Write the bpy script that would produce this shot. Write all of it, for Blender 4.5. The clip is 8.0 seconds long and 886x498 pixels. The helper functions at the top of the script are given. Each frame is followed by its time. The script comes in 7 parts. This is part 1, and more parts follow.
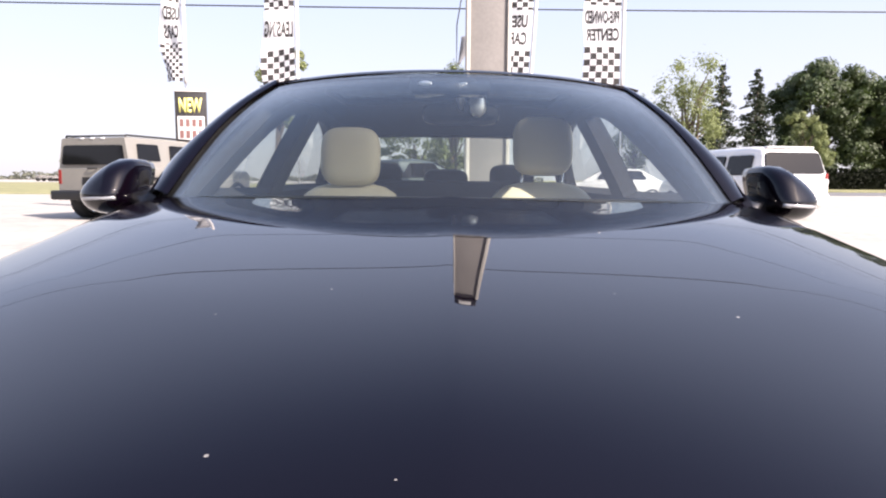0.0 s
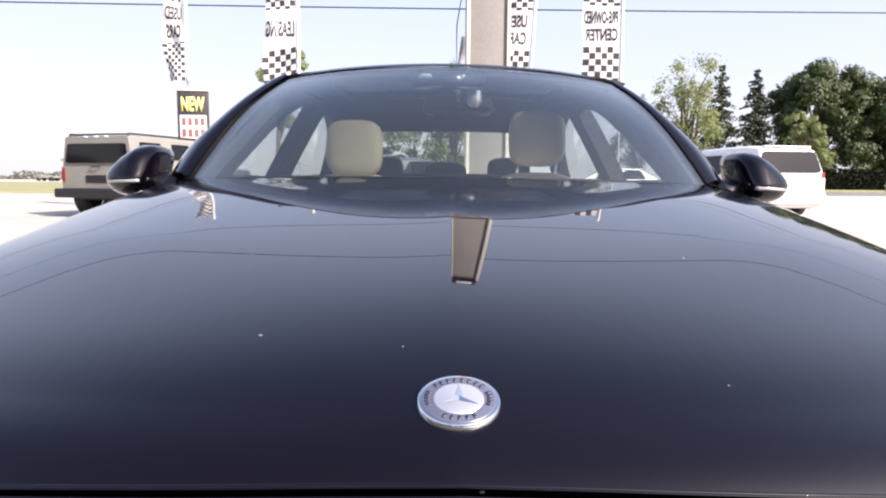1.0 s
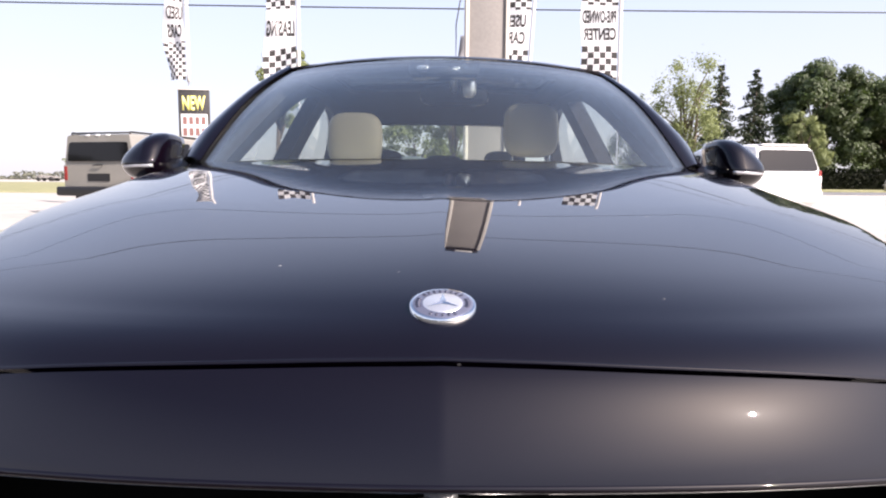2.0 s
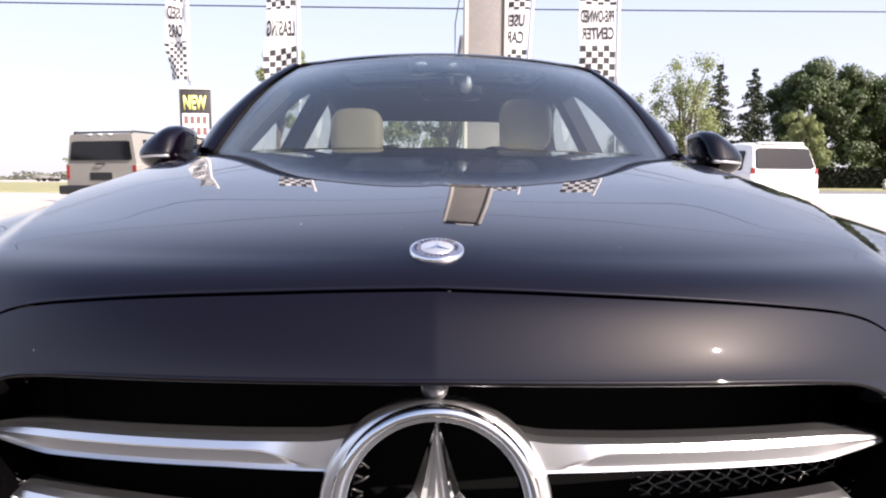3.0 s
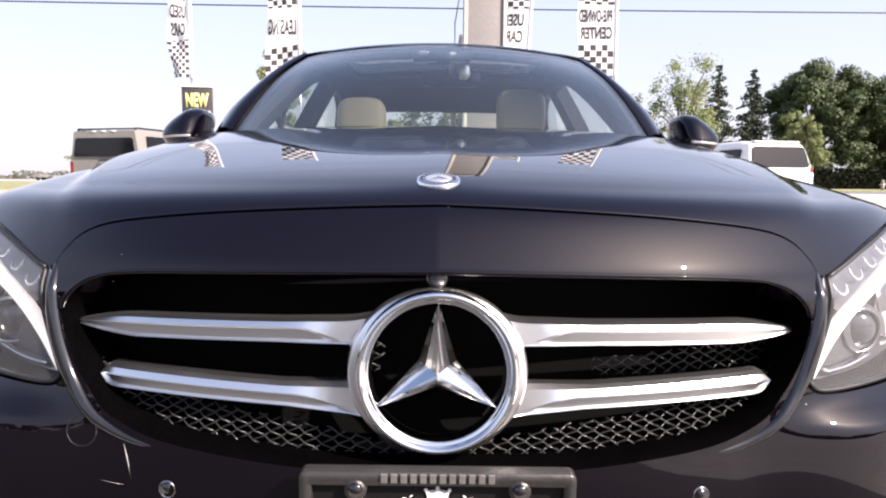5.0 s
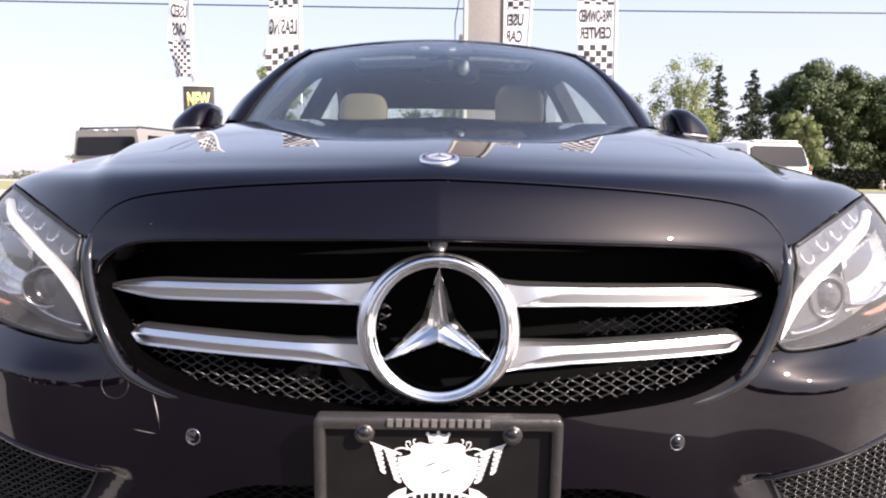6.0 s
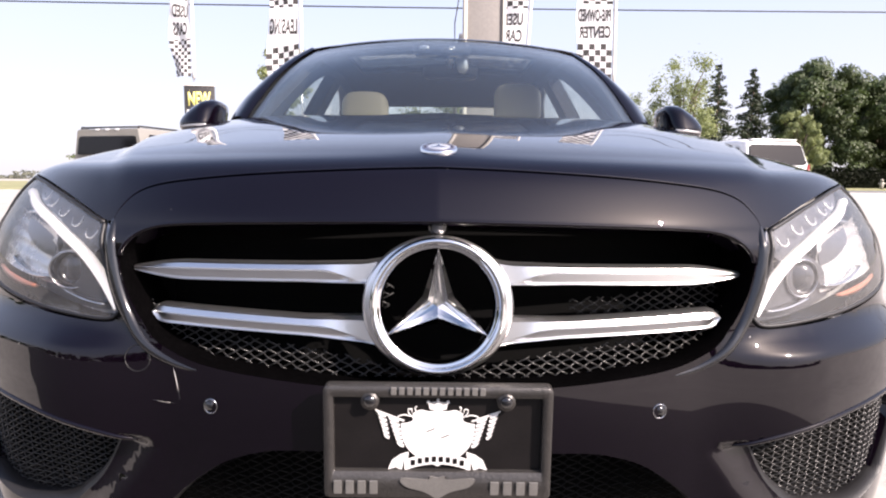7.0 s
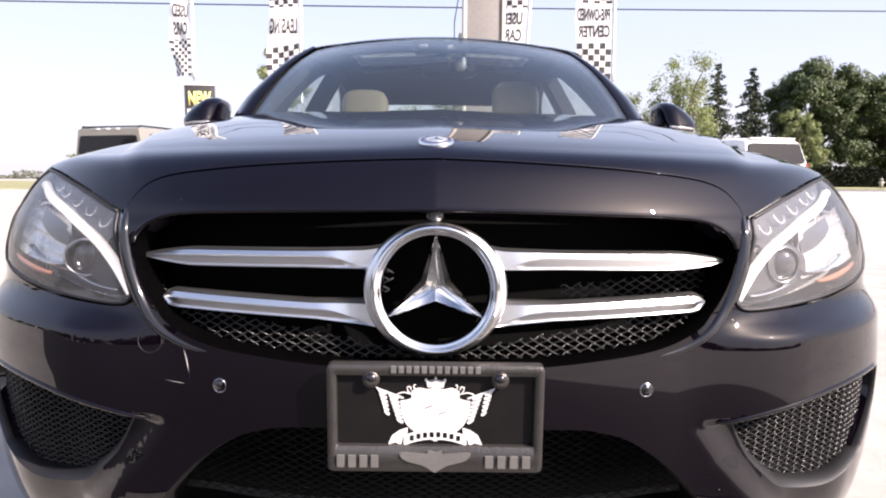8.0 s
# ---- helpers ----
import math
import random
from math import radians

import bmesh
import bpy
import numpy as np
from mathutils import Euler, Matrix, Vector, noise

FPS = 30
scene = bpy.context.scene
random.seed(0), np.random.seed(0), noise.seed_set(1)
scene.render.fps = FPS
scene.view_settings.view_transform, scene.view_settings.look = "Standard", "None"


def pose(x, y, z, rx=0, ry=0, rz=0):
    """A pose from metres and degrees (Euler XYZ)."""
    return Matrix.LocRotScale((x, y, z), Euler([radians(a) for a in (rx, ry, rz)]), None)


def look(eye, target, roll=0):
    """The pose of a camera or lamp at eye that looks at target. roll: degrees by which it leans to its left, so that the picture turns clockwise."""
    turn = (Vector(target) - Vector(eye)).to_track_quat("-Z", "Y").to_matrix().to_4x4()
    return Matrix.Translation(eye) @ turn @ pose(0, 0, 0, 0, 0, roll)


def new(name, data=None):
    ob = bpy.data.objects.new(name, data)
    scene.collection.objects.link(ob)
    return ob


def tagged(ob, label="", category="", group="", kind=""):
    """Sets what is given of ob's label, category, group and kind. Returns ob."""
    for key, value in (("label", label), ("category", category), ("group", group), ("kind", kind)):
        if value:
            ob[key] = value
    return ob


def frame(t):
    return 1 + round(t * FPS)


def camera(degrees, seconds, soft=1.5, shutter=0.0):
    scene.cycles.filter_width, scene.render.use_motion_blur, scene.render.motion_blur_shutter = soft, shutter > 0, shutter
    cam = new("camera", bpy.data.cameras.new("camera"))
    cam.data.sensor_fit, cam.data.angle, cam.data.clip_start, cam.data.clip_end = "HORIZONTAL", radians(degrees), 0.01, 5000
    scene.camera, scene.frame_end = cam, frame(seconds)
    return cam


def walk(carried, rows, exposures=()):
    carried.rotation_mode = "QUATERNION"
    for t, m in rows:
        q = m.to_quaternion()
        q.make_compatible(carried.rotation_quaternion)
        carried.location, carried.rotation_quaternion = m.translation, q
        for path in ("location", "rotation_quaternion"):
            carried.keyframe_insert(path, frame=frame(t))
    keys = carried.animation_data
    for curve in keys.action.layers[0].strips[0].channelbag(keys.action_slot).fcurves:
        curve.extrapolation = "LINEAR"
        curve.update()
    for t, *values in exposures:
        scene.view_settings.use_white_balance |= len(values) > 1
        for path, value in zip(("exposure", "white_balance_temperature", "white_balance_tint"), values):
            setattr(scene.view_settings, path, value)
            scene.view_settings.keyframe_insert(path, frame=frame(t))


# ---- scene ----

# ---- camera and path ----
cam = camera(68.57, 8.0, soft=2.1)
walk(cam, [
    (0.0, pose(-0.016, -0.162, 1.101, 83.91, -0.34, -0.14)),
    (0.5, pose(-0.019, -0.235, 1.077, 83.94, -0.38, -0.15)),
    (1.0, pose(-0.012, -0.307, 1.057, 83.94, -0.40, -0.13)),
    (2.5, pose(0.002, -0.487, 0.993, 83.96, -0.34, -0.17)),
    (3.0, pose(0.005, -0.557, 0.978, 83.94, -0.29, -0.18)),
    (3.5, pose(0.006, -0.600, 0.958, 83.96, -0.35, -0.18)),
    (4.0, pose(0.005, -0.647, 0.939, 83.94, -0.50, -0.18)),
    (4.5, pose(0.004, -0.695, 0.922, 83.95, -0.42, -0.23)),
    (6.0, pose(0.003, -0.827, 0.872, 83.99, -0.46, -0.22)),
    (6.5, pose(0.003, -0.864, 0.862, 83.97, -0.40, -0.23)),
    (7.0, pose(0.004, -0.897, 0.855, 83.95, -0.40, -0.22)),
    (7.5, pose(0.006, -0.925, 0.849, 83.91, -0.31, -0.24)),
    (8.0, pose(0.008, -0.948, 0.841, 83.91, -0.34, -0.23)),
], exposures=[(0.0, 1.53, 7000, 20.5), (8.0, 1.53, 7000, 21.5)])

# ---- light ----
SUN_DIR = Vector((0.655, -0.480, 0.60)).normalized()
world = bpy.data.worlds.new("sky")
scene.world = world
world.use_nodes = True
wn = world.node_tree.nodes
sky = wn.new("ShaderNodeTexSky")
sky.sky_type = "NISHITA"
sky.sun_disc = False
sky.sun_elevation = math.asin(SUN_DIR.z)
sky.sun_rotation = math.atan2(SUN_DIR.x, SUN_DIR.y)
sky.air_density, sky.dust_density, sky.ozone_density = 1.0, 2.0, 1.6
wn["Background"].inputs["Strength"].default_value = 0.10
# even summer haze all round, thick at the horizon and thin overhead
sky_way = wn.new("ShaderNodeTexCoord")
sky_split = wn.new("ShaderNodeSeparateXYZ")
haze_ramp = wn.new("ShaderNodeMapRange")
haze_ramp.interpolation_type = "SMOOTHSTEP"
haze_ramp.inputs["From Min"].default_value, haze_ramp.inputs["From Max"].default_value = 0.36, 0.72
haze_ramp.inputs["To Min"].default_value, haze_ramp.inputs["To Max"].default_value = 0.84, 0.0
veil = wn.new("ShaderNodeMix")
veil.data_type = "RGBA"
rim_ramp = wn.new("ShaderNodeMapRange")  # whiter right above the horizon
rim_ramp.inputs["From Min"].default_value, rim_ramp.inputs["From Max"].default_value = 0.0, 0.30
rim = wn.new("ShaderNodeMix")
rim.data_type = "RGBA"
rim.inputs[6].default_value, rim.inputs[7].default_value = (3.45, 3.66, 4.00, 1), (2.60, 3.30, 4.60, 1)
sky_links = world.node_tree.links
sky_links.new(sky_way.outputs["Generated"], sky_split.inputs[0])
sky_links.new(sky_split.outputs["Z"], haze_ramp.inputs["Value"])
sky_links.new(haze_ramp.outputs[0], veil.inputs[0])
sky_links.new(sky_split.outputs["Z"], rim_ramp.inputs["Value"])
sky_links.new(rim_ramp.outputs[0], rim.inputs[0])
sky_links.new(rim.outputs[2], veil.inputs[7])
sky_links.new(sky.outputs[0], veil.inputs[6])
# the haze glows round the sun
sun_near = wn.new("ShaderNodeVectorMath")
sun_near.operation = "DOT_PRODUCT"
sun_near.inputs[1].default_value = SUN_DIR
sun_side = wn.new("ShaderNodeMath")
sun_side.operation = "MAXIMUM"
sun_side.inputs[1].default_value = 0.0
aureole = wn.new("ShaderNodeMath")
aureole.operation = "POWER"
aureole.inputs[1].default_value = 9.0
glow = wn.new("ShaderNodeVectorMath")
glow.operation = "MULTIPLY_ADD"
glow.inputs[1].default_value = (4.5, 4.8, 5.5)
sky_links.new(sky_way.outputs["Generated"], sun_near.inputs[0])
sky_links.new(sun_near.outputs["Value"], sun_side.inputs[0])
sky_links.new(sun_side.outputs[0], aureole.inputs[0])
sky_links.new(aureole.outputs[0], glow.inputs[0])
sky_links.new(veil.outputs[2], glow.inputs[2])
sky_links.new(glow.outputs[0], wn["Background"].inputs["Color"])
sun_data = bpy.data.lights.new("sun", "SUN")
sun_data.energy, sun_data.angle, sun_data.color = 4.2, radians(0.53), (1.0, 0.965, 0.91)
sun = new("sun", sun_data)
sun.matrix_world = look(SUN_DIR * 60, (0, 0, 0))


# ---- materials ----
def material(name, base, rough=0.5, metal=0.0, coat=0.0, vary=0.0, scale=8.0, bump=0.0, bump_scale=60.0,
             spec=0.5, second=None, rough_vary=0.0, random_tint=0.0, coat_rough=0.03):
    """Principled surface with two scales of variation in colour, gloss and relief."""
    m = bpy.data.materials.new(name)
    m.use_nodes = True
    nt = m.node_tree
    p = nt.nodes["Principled BSDF"]
    p.inputs["Base Color"].default_value = (*base, 1)
    p.inputs["Roughness"].default_value = rough
    p.inputs["Metallic"].default_value = metal
    p.inputs["Coat Weight"].default_value = coat
    p.inputs["Coat Roughness"].default_value = coat_rough
    p.inputs["Specular IOR Level"].default_value = spec
    tc = nt.nodes.new("ShaderNodeTexCoord")
    if vary or rough_vary:
        n1 = nt.nodes.new("ShaderNodeTexNoise")
        n1.inputs["Scale"].default_value, n1.inputs["Detail"].default_value = scale, 6
        n2 = nt.nodes.new("ShaderNodeTexNoise")
        n2.inputs["Scale"].default_value, n2.inputs["Detail"].default_value = scale * 9, 4
        add = nt.nodes.new("ShaderNodeMath")
        add.operation = "ADD"
        for n in (n1, n2):
            nt.links.new(tc.outputs["Object"], n.inputs["Vector"])
        nt.links.new(n1.outputs["Fac"], add.inputs[0])
        nt.links.new(n2.outputs["Fac"], add.inputs[1])
        mr = nt.nodes.new("ShaderNodeMapRange")
        mr.inputs["From Min"].default_value, mr.inputs["From Max"].default_value = 0.7, 1.3
        nt.links.new(add.outputs[0], mr.inputs["Value"])
    if vary:
        mix = nt.nodes.new("ShaderNodeMix")
        mix.data_type = "RGBA"
        a = tuple(c * (1 - vary) for c in base)
        b = second or tuple(min(1, c * (1 + vary)) for c in base)
        mix.inputs[6].default_value, mix.inputs[7].default_value = (*a, 1), (*b, 1)
        nt.links.new(mr.outputs[0], mix.inputs[0])
        out = mix.outputs[2]
        if random_tint:
            oi = nt.nodes.new("ShaderNodeObjectInfo")
            hv = nt.nodes.new("ShaderNodeHueSaturation")
            vr = nt.nodes.new("ShaderNodeMapRange")
            vr.inputs["To Min"].default_value, vr.inputs["To Max"].default_value = 1 - random_tint, 1 + random_tint
            nt.links.new(oi.outputs["Random"], vr.inputs["Value"])
            nt.links.new(vr.outputs[0], hv.inputs["Value"])
            nt.links.new(out, hv.inputs["Color"])
            out = hv.outputs[0]
        nt.links.new(out, p.inputs["Base Color"])
    if rough_vary:
        rr = nt.nodes.new("ShaderNodeMapRange")
        rr.inputs["To Min"].default_value, rr.inputs["To Max"].default_value = max(0.0, rough - rough_vary), rough + rough_vary
        nt.links.new(mr.outputs[0], rr.inputs["Value"])
        nt.links.new(rr.outputs[0], p.inputs["Roughness"])
    if bump:
        nb = nt.nodes.new("ShaderNodeTexNoise")
        nb.inputs["Scale"].default_value, nb.inputs["Detail"].default_value = bump_scale, 5
        bn = nt.nodes.new("ShaderNodeBump")
        bn.inputs["Strength"].default_value, bn.inputs["Distance"].default_value = bump, 0.01
        nt.links.new(tc.outputs["Object"], nb.inputs["Vector"])
        nt.links.new(nb.outputs["Fac"], bn.inputs["Height"])
        nt.links.new(bn.outputs[0], p.inputs["Normal"])
    return m


def car_paint(name, base):
    """Clear-coated metallic paint with fine flake and a scatter of dust specks."""
    m = material(name, base, rough=0.22, metal=0.0, coat=1.0, coat_rough=0.01, spec=0.0035)
    nt = m.node_tree
    p = nt.nodes["Principled BSDF"]
    p.inputs["Coat IOR"].default_value = 1.47
    tc = nt.nodes.new("ShaderNodeTexCoord")
    v = nt.nodes.new("ShaderNodeTexVoronoi")
    v.inputs["Scale"].default_value = 26.0
    n = nt.nodes.new("ShaderNodeTexNoise")
    n.inputs["Scale"].default_value = 9.0
    lt = nt.nodes.new("ShaderNodeMath")
    lt.operation = "LESS_THAN"
    sc = nt.nodes.new("ShaderNodeMath")
    sc.operation = "MULTIPLY_ADD"
    sc.inputs[1].default_value, sc.inputs[2].default_value = 0.17, -0.068
    nt.links.new(tc.outputs["Object"], v.inputs["Vector"])
    nt.links.new(tc.outputs["Object"], n.inputs["Vector"])
    nt.links.new(n.outputs["Fac"], sc.inputs[0])
    nt.links.new(v.outputs["Distance"], lt.inputs[0])
    nt.links.new(sc.outputs[0], lt.inputs[1])
    mix = nt.nodes.new("ShaderNodeMix")
    mix.data_type = "RGBA"
    mix.inputs[6].default_value, mix.inputs[7].default_value = (*base, 1), (0.20, 0.19, 0.18, 1)
    nt.links.new(lt.outputs[0], mix.inputs[0])
    nt.links.new(mix.outputs[2], p.inputs["Base Color"])
    film = nt.nodes.new("ShaderNodeTexNoise")
    film.inputs["Scale"].default_value, film.inputs["Detail"].default_value = 5.0, 8
    fr = nt.nodes.new("ShaderNodeMapRange")
    fr.inputs["From Min"].default_value, fr.inputs["From Max"].default_value = 0.35, 0.8
    fr.inputs["To Min"].default_value, fr.inputs["To Max"].default_value = 0.0, 0.022
    nt.links.new(tc.outputs["Object"], film.inputs["Vector"])
    nt.links.new(film.outputs["Fac"], fr.inputs["Value"])
    nt.links.new(fr.outputs[0], p.inputs["Coat Roughness"])
    return m


def thin_glass(name, tint, base_gloss=0.04, top=0.9, haze=0.0):
    """Clear pane: see-through with gloss that grows towards grazing angles."""
    m = bpy.data.materials.new(name)
    m.use_nodes = True
    nt = m.node_tree
    nt.nodes.remove(nt.nodes["Principled BSDF"])
    tr = nt.nodes.new("ShaderNodeBsdfTransparent")
    tr.inputs["Color"].default_value = (*tint, 1)
    gl = nt.nodes.new("ShaderNodeBsdfGlossy")
    gl.inputs["Roughness"].default_value = 0.01
    lw = nt.nodes.new("ShaderNodeLayerWeight")
    lw.inputs["Blend"].default_value = 0.5
    pw = nt.nodes.new("ShaderNodeMath")
    pw.operation = "POWER"
    pw.inputs[1].default_value = 4.0
    ma = nt.nodes.new("ShaderNodeMath")
    ma.operation = "MULTIPLY_ADD"
    ma.inputs[1].default_value, ma.inputs[2].default_value = top - base_gloss, base_gloss
    mx = nt.nodes.new("ShaderNodeMixShader")
    nt.links.new(lw.outputs["Facing"], pw.inputs[0])
    nt.links.new(pw.outputs[0], ma.inputs[0])
    nt.links.new(ma.outputs[0], mx.inputs[0])
    clear = tr.outputs[0]
    if haze:
        film = nt.nodes.new("ShaderNodeBsdfDiffuse")
        film.inputs["Color"].default_value = (0.8, 0.8, 0.82, 1)
        hz = nt.nodes.new("ShaderNodeMixShader")
        hz.inputs[0].default_value = haze
        nt.links.new(tr.outputs[0], hz.inputs[1])
        nt.links.new(film.outputs[0], hz.inputs[2])
        clear = hz.outputs[0]
    nt.links.new(clear, mx.inputs[1])
    nt.links.new(gl.outputs[0], mx.inputs[2])
    nt.links.new(mx.outputs[0], nt.nodes["Material Output"].inputs["Surface"])
    return m


PAINT = car_paint("black_paint", (0.0021, 0.0010, 0.0026))
CHROME = material("chrome", (0.80, 0.80, 0.80), 0.06, 1.0)
SATIN = material("satin_silver", (0.84, 0.835, 0.83), 0.30, 1.0)
BLACK = material("black_plastic", (0.007, 0.0065, 0.007), 0.5, vary=0.3, scale=20, bump=0.08, bump_scale=300)
GLOSS_BLACK = material("gloss_black", (0.008, 0.008, 0.009), 0.12, coat=0.6)
# near black: the shade deep inside openings, put into the colour
VOID = material("cavity_shade", (0.0015, 0.0015, 0.0015), 0.95, spec=0.1)
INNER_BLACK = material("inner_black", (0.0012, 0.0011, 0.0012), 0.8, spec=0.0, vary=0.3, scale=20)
MESH_WIRE = material("grille_mesh", (0.050, 0.049, 0.048), 0.32, 0.5)
RUBBER = material("tyre_rubber", (0.018, 0.018, 0.018), 0.75, vary=0.3, scale=12, bump=0.3, bump_scale=90)
GLASS = thin_glass("windscreen_glass", (0.955, 0.985, 0.965), 0.075, 1.0, 0.007)
ROOF_GLASS = thin_glass("roof_glass", (0.13, 0.135, 0.135), 0.06, 1.0)
LENS = thin_glass("lamp_lens", (0.95, 0.95, 0.95), 0.035, 0.7, 0.058)
DASH = material("dashboard_skin", (0.045, 0.044, 0.048), 0.5, vary=0.2, scale=30, bump=0.25, bump_scale=260)
LINING = material("dark_lining", (0.018, 0.018, 0.020), 0.9, vary=0.2, scale=40)
LEATHER = material("beige_leather", (0.62, 0.57, 0.42), 0.5, vary=0.06, scale=10, bump=0.25, bump_scale=180)
LAMP_SILVER = material("lamp_reflector", (0.62, 0.63, 0.64), 0.16, 1.0, rough_vary=0.06, scale=20)
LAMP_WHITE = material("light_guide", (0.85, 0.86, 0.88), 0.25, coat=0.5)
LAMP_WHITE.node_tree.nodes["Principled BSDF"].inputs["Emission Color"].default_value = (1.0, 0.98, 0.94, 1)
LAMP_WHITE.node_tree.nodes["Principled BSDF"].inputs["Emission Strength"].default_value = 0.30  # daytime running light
LAMP_DARK = material("lamp_bezel", (0.075, 0.075, 0.08), 0.30, 0.3)
LAMP_SATIN = material("lamp_chamber", (0.66, 0.65, 0.63), 0.24, 0.60, rough_vary=0.08, scale=15)
AMBER = material("amber_reflector", (0.34, 0.11, 0.05), 0.3, coat=0.5)
RED = material("red_lens", (0.20, 0.018, 0.016), 0.25, coat=0.5)
PEWTER = material("pewter_frame", (0.062, 0.058, 0.055), 0.34, 0.6, vary=0.15, scale=30, bump=0.15, bump_scale=220)
PLATE_BLACK = material("plate_black", (0.008, 0.007, 0.007), 0.3, vary=0.2, scale=30, spec=0.3)
PLATE_WHITE = material("plate_white", (0.68, 0.67, 0.65), 0.45, vary=0.03, scale=30)


# ---- helpers of this scene ----
def part(name, bm, mat, parent=None, label="", smooth=True):
    """Links a bmesh as one mesh object under its thing or part."""
    me = bpy.data.meshes.new(name)
    bm.normal_update()
    bm.to_mesh(me)
    bm.free()
    return part_mesh(name, me, mat, parent, label, smooth)


def part_mesh(name, me, mat, parent=None, label="", smooth=True):
    ob = new(name, me)
    me.materials.append(mat)
    if smooth:
        me.polygons.foreach_set("use_smooth", [True] * len(me.polygons))
    if parent is not None:
        ob.parent = parent
    if label:
        tagged(ob, label)
    return ob


def thing(name, at, label, category, group="", turn=0.0):
    e = new(name)
    e.empty_display_size = 0.1
    e.matrix_world = pose(*at, 0, 0, turn)
    return tagged(e, label, category, group)


def box(bm, cx, cy, cz, sx, sy, sz, bevel=0.0, rot=None, segments=2):
    ret = bmesh.ops.create_cube(bm, size=1.0)
    vs = ret["verts"]
    bmesh.ops.scale(bm, vec=(sx, sy, sz), verts=vs)
    if bevel:
        es = list({e for v in vs for e in v.link_edges})
        vs = list({v for f in bmesh.ops.bevel(bm, geom=es, offset=bevel, segments=segments, affect="EDGES", profile=0.5)["faces"] for v in f.verts} | {v for v in vs if v.is_valid})
    if rot is not None:
        bmesh.ops.rotate(bm, cent=(0, 0, 0), matrix=rot.to_3x3(), verts=vs)
    bmesh.ops.translate(bm, vec=(cx, cy, cz), verts=vs)
    return vs


def cyl(bm, a, b, r1, r2=None, n=16, caps=True):
    a, b = Vector(a), Vector(b)
    d = b - a
    m = Matrix.Translation((a + b) / 2) @ d.to_track_quat("Z", "Y").to_matrix().to_4x4()
    bmesh.ops.create_cone(bm, cap_ends=caps, segments=n, radius1=r1, radius2=r1 if r2 is None else r2, depth=d.length, matrix=m)


def tube(bm, pts, r, n=6):
    """A round bar along a line of points."""
    pts = [Vector(p) for p in pts]
    rings = []
    for i, p in enumerate(pts):
        d = (pts[min(i + 1, len(pts) - 1)] - pts[max(i - 1, 0)]).normalized()
        side = d.cross(Vector((0, 0, 1)))
        side = side.normalized() if side.length > 1e-4 else Vector((1, 0, 0))
        up = side.cross(d).normalized()
        rr = r[i] if isinstance(r, (list, tuple)) else r
        rings.append([bm.verts.new(p + side * rr * math.cos(2 * math.pi * k / n) + up * rr * math.sin(2 * math.pi * k / n)) for k in range(n)])
    for a, b in zip(rings, rings[1:]):
        for k in range(n):
            bm.faces.new((a[k], a[(k + 1) % n], b[(k + 1) % n], b[k]))
    bm.faces.new(rings[0][::-1])
    bm.faces.new(rings[-1])


def loft(bm, rings, closed=False, cap=False):
    """Skins a row of sections, each a list of points."""
    vr = [[bm.verts.new(p) for p in r] for r in rings]
    for a, b in zip(vr, vr[1:]):
        m = len(a)
        for k in range(m if closed else m - 1):
            bm.faces.new((a[k], a[(k + 1) % m], b[(k + 1) % m], b[k]))
    if cap:
        bm.faces.new(vr[0][::-1])
        bm.faces.new(vr[-1])
    return vr


def smooth_line(pts, n=10, closed=False):
    """Points of a rounded line through a few corners (Catmull-Rom)."""
    p = [np.array(q, float) for q in pts]
    out = []
    m = len(p)
    for i in range(m if closed else m - 1):
        if closed:
            a, b, c, d = p[i - 1], p[i], p[(i + 1) % m], p[(i + 2) % m]
        else:
            b, c = p[i], p[i + 1]
            a = p[i - 1] if i else 2 * b - c
            d = p[i + 2] if i + 2 < m else 2 * c - b
        for k in range(n):
            t = k / n
            out.append(0.5 * (2 * b + (c - a) * t + (2 * a - 5 * b + 4 * c - d) * t * t + (3 * b - a - 3 * c + d) * t ** 3))
    if not closed:
        out.append(p[-1])
    return out


class Spline:
    """Natural cubic through knots; works on arrays."""

    def __init__(self, x, y):
        x, y = np.array(x, float), np.array(y, float)
        n = len(x)
        h = np.diff(x)
        A, r = np.eye(n), np.zeros(n)
        for i in range(1, n - 1):
            A[i, i - 1:i + 2] = h[i - 1], 2 * (h[i - 1] + h[i]), h[i]
            r[i] = 6 * ((y[i + 1] - y[i]) / h[i] - (y[i] - y[i - 1]) / h[i - 1])
        self.x, self.y, self.h, self.m = x, y, h, np.linalg.solve(A, r)

    def __call__(self, t):
        t = np.clip(np.asarray(t, float), self.x[0], self.x[-1])
        i = np.clip(np.searchsorted(self.x, t) - 1, 0, len(self.x) - 2)
        a, b = (self.x[i + 1] - t), (t - self.x[i])
        h, m, y = self.h[i], self.m, self.y
        return (m[i] * a ** 3 + m[i + 1] * b ** 3) / (6 * h) + (y[i] / h - m[i] * h / 6) * a + (y[i + 1] / h - m[i + 1] * h / 6) * b


def smooth01(t):
    t = np.clip(t, 0.0, 1.0)
    return t * t * (3 - 2 * t)


def inside(px, py, poly):
    """Which of the points lie inside a closed outline."""
    px, py, poly = np.asarray(px), np.asarray(py), np.asarray(poly)
    res = np.zeros(len(px), bool)
    x1, y1 = poly[:, 0], poly[:, 1]
    x2, y2 = np.roll(x1, -1), np.roll(y1, -1)
    for a, b, c, d in zip(x1, y1, x2, y2):
        if b != d:
            res ^= ((b > py) != (d > py)) & (px < (c - a) * (py - b) / (d - b) + a)
    return res


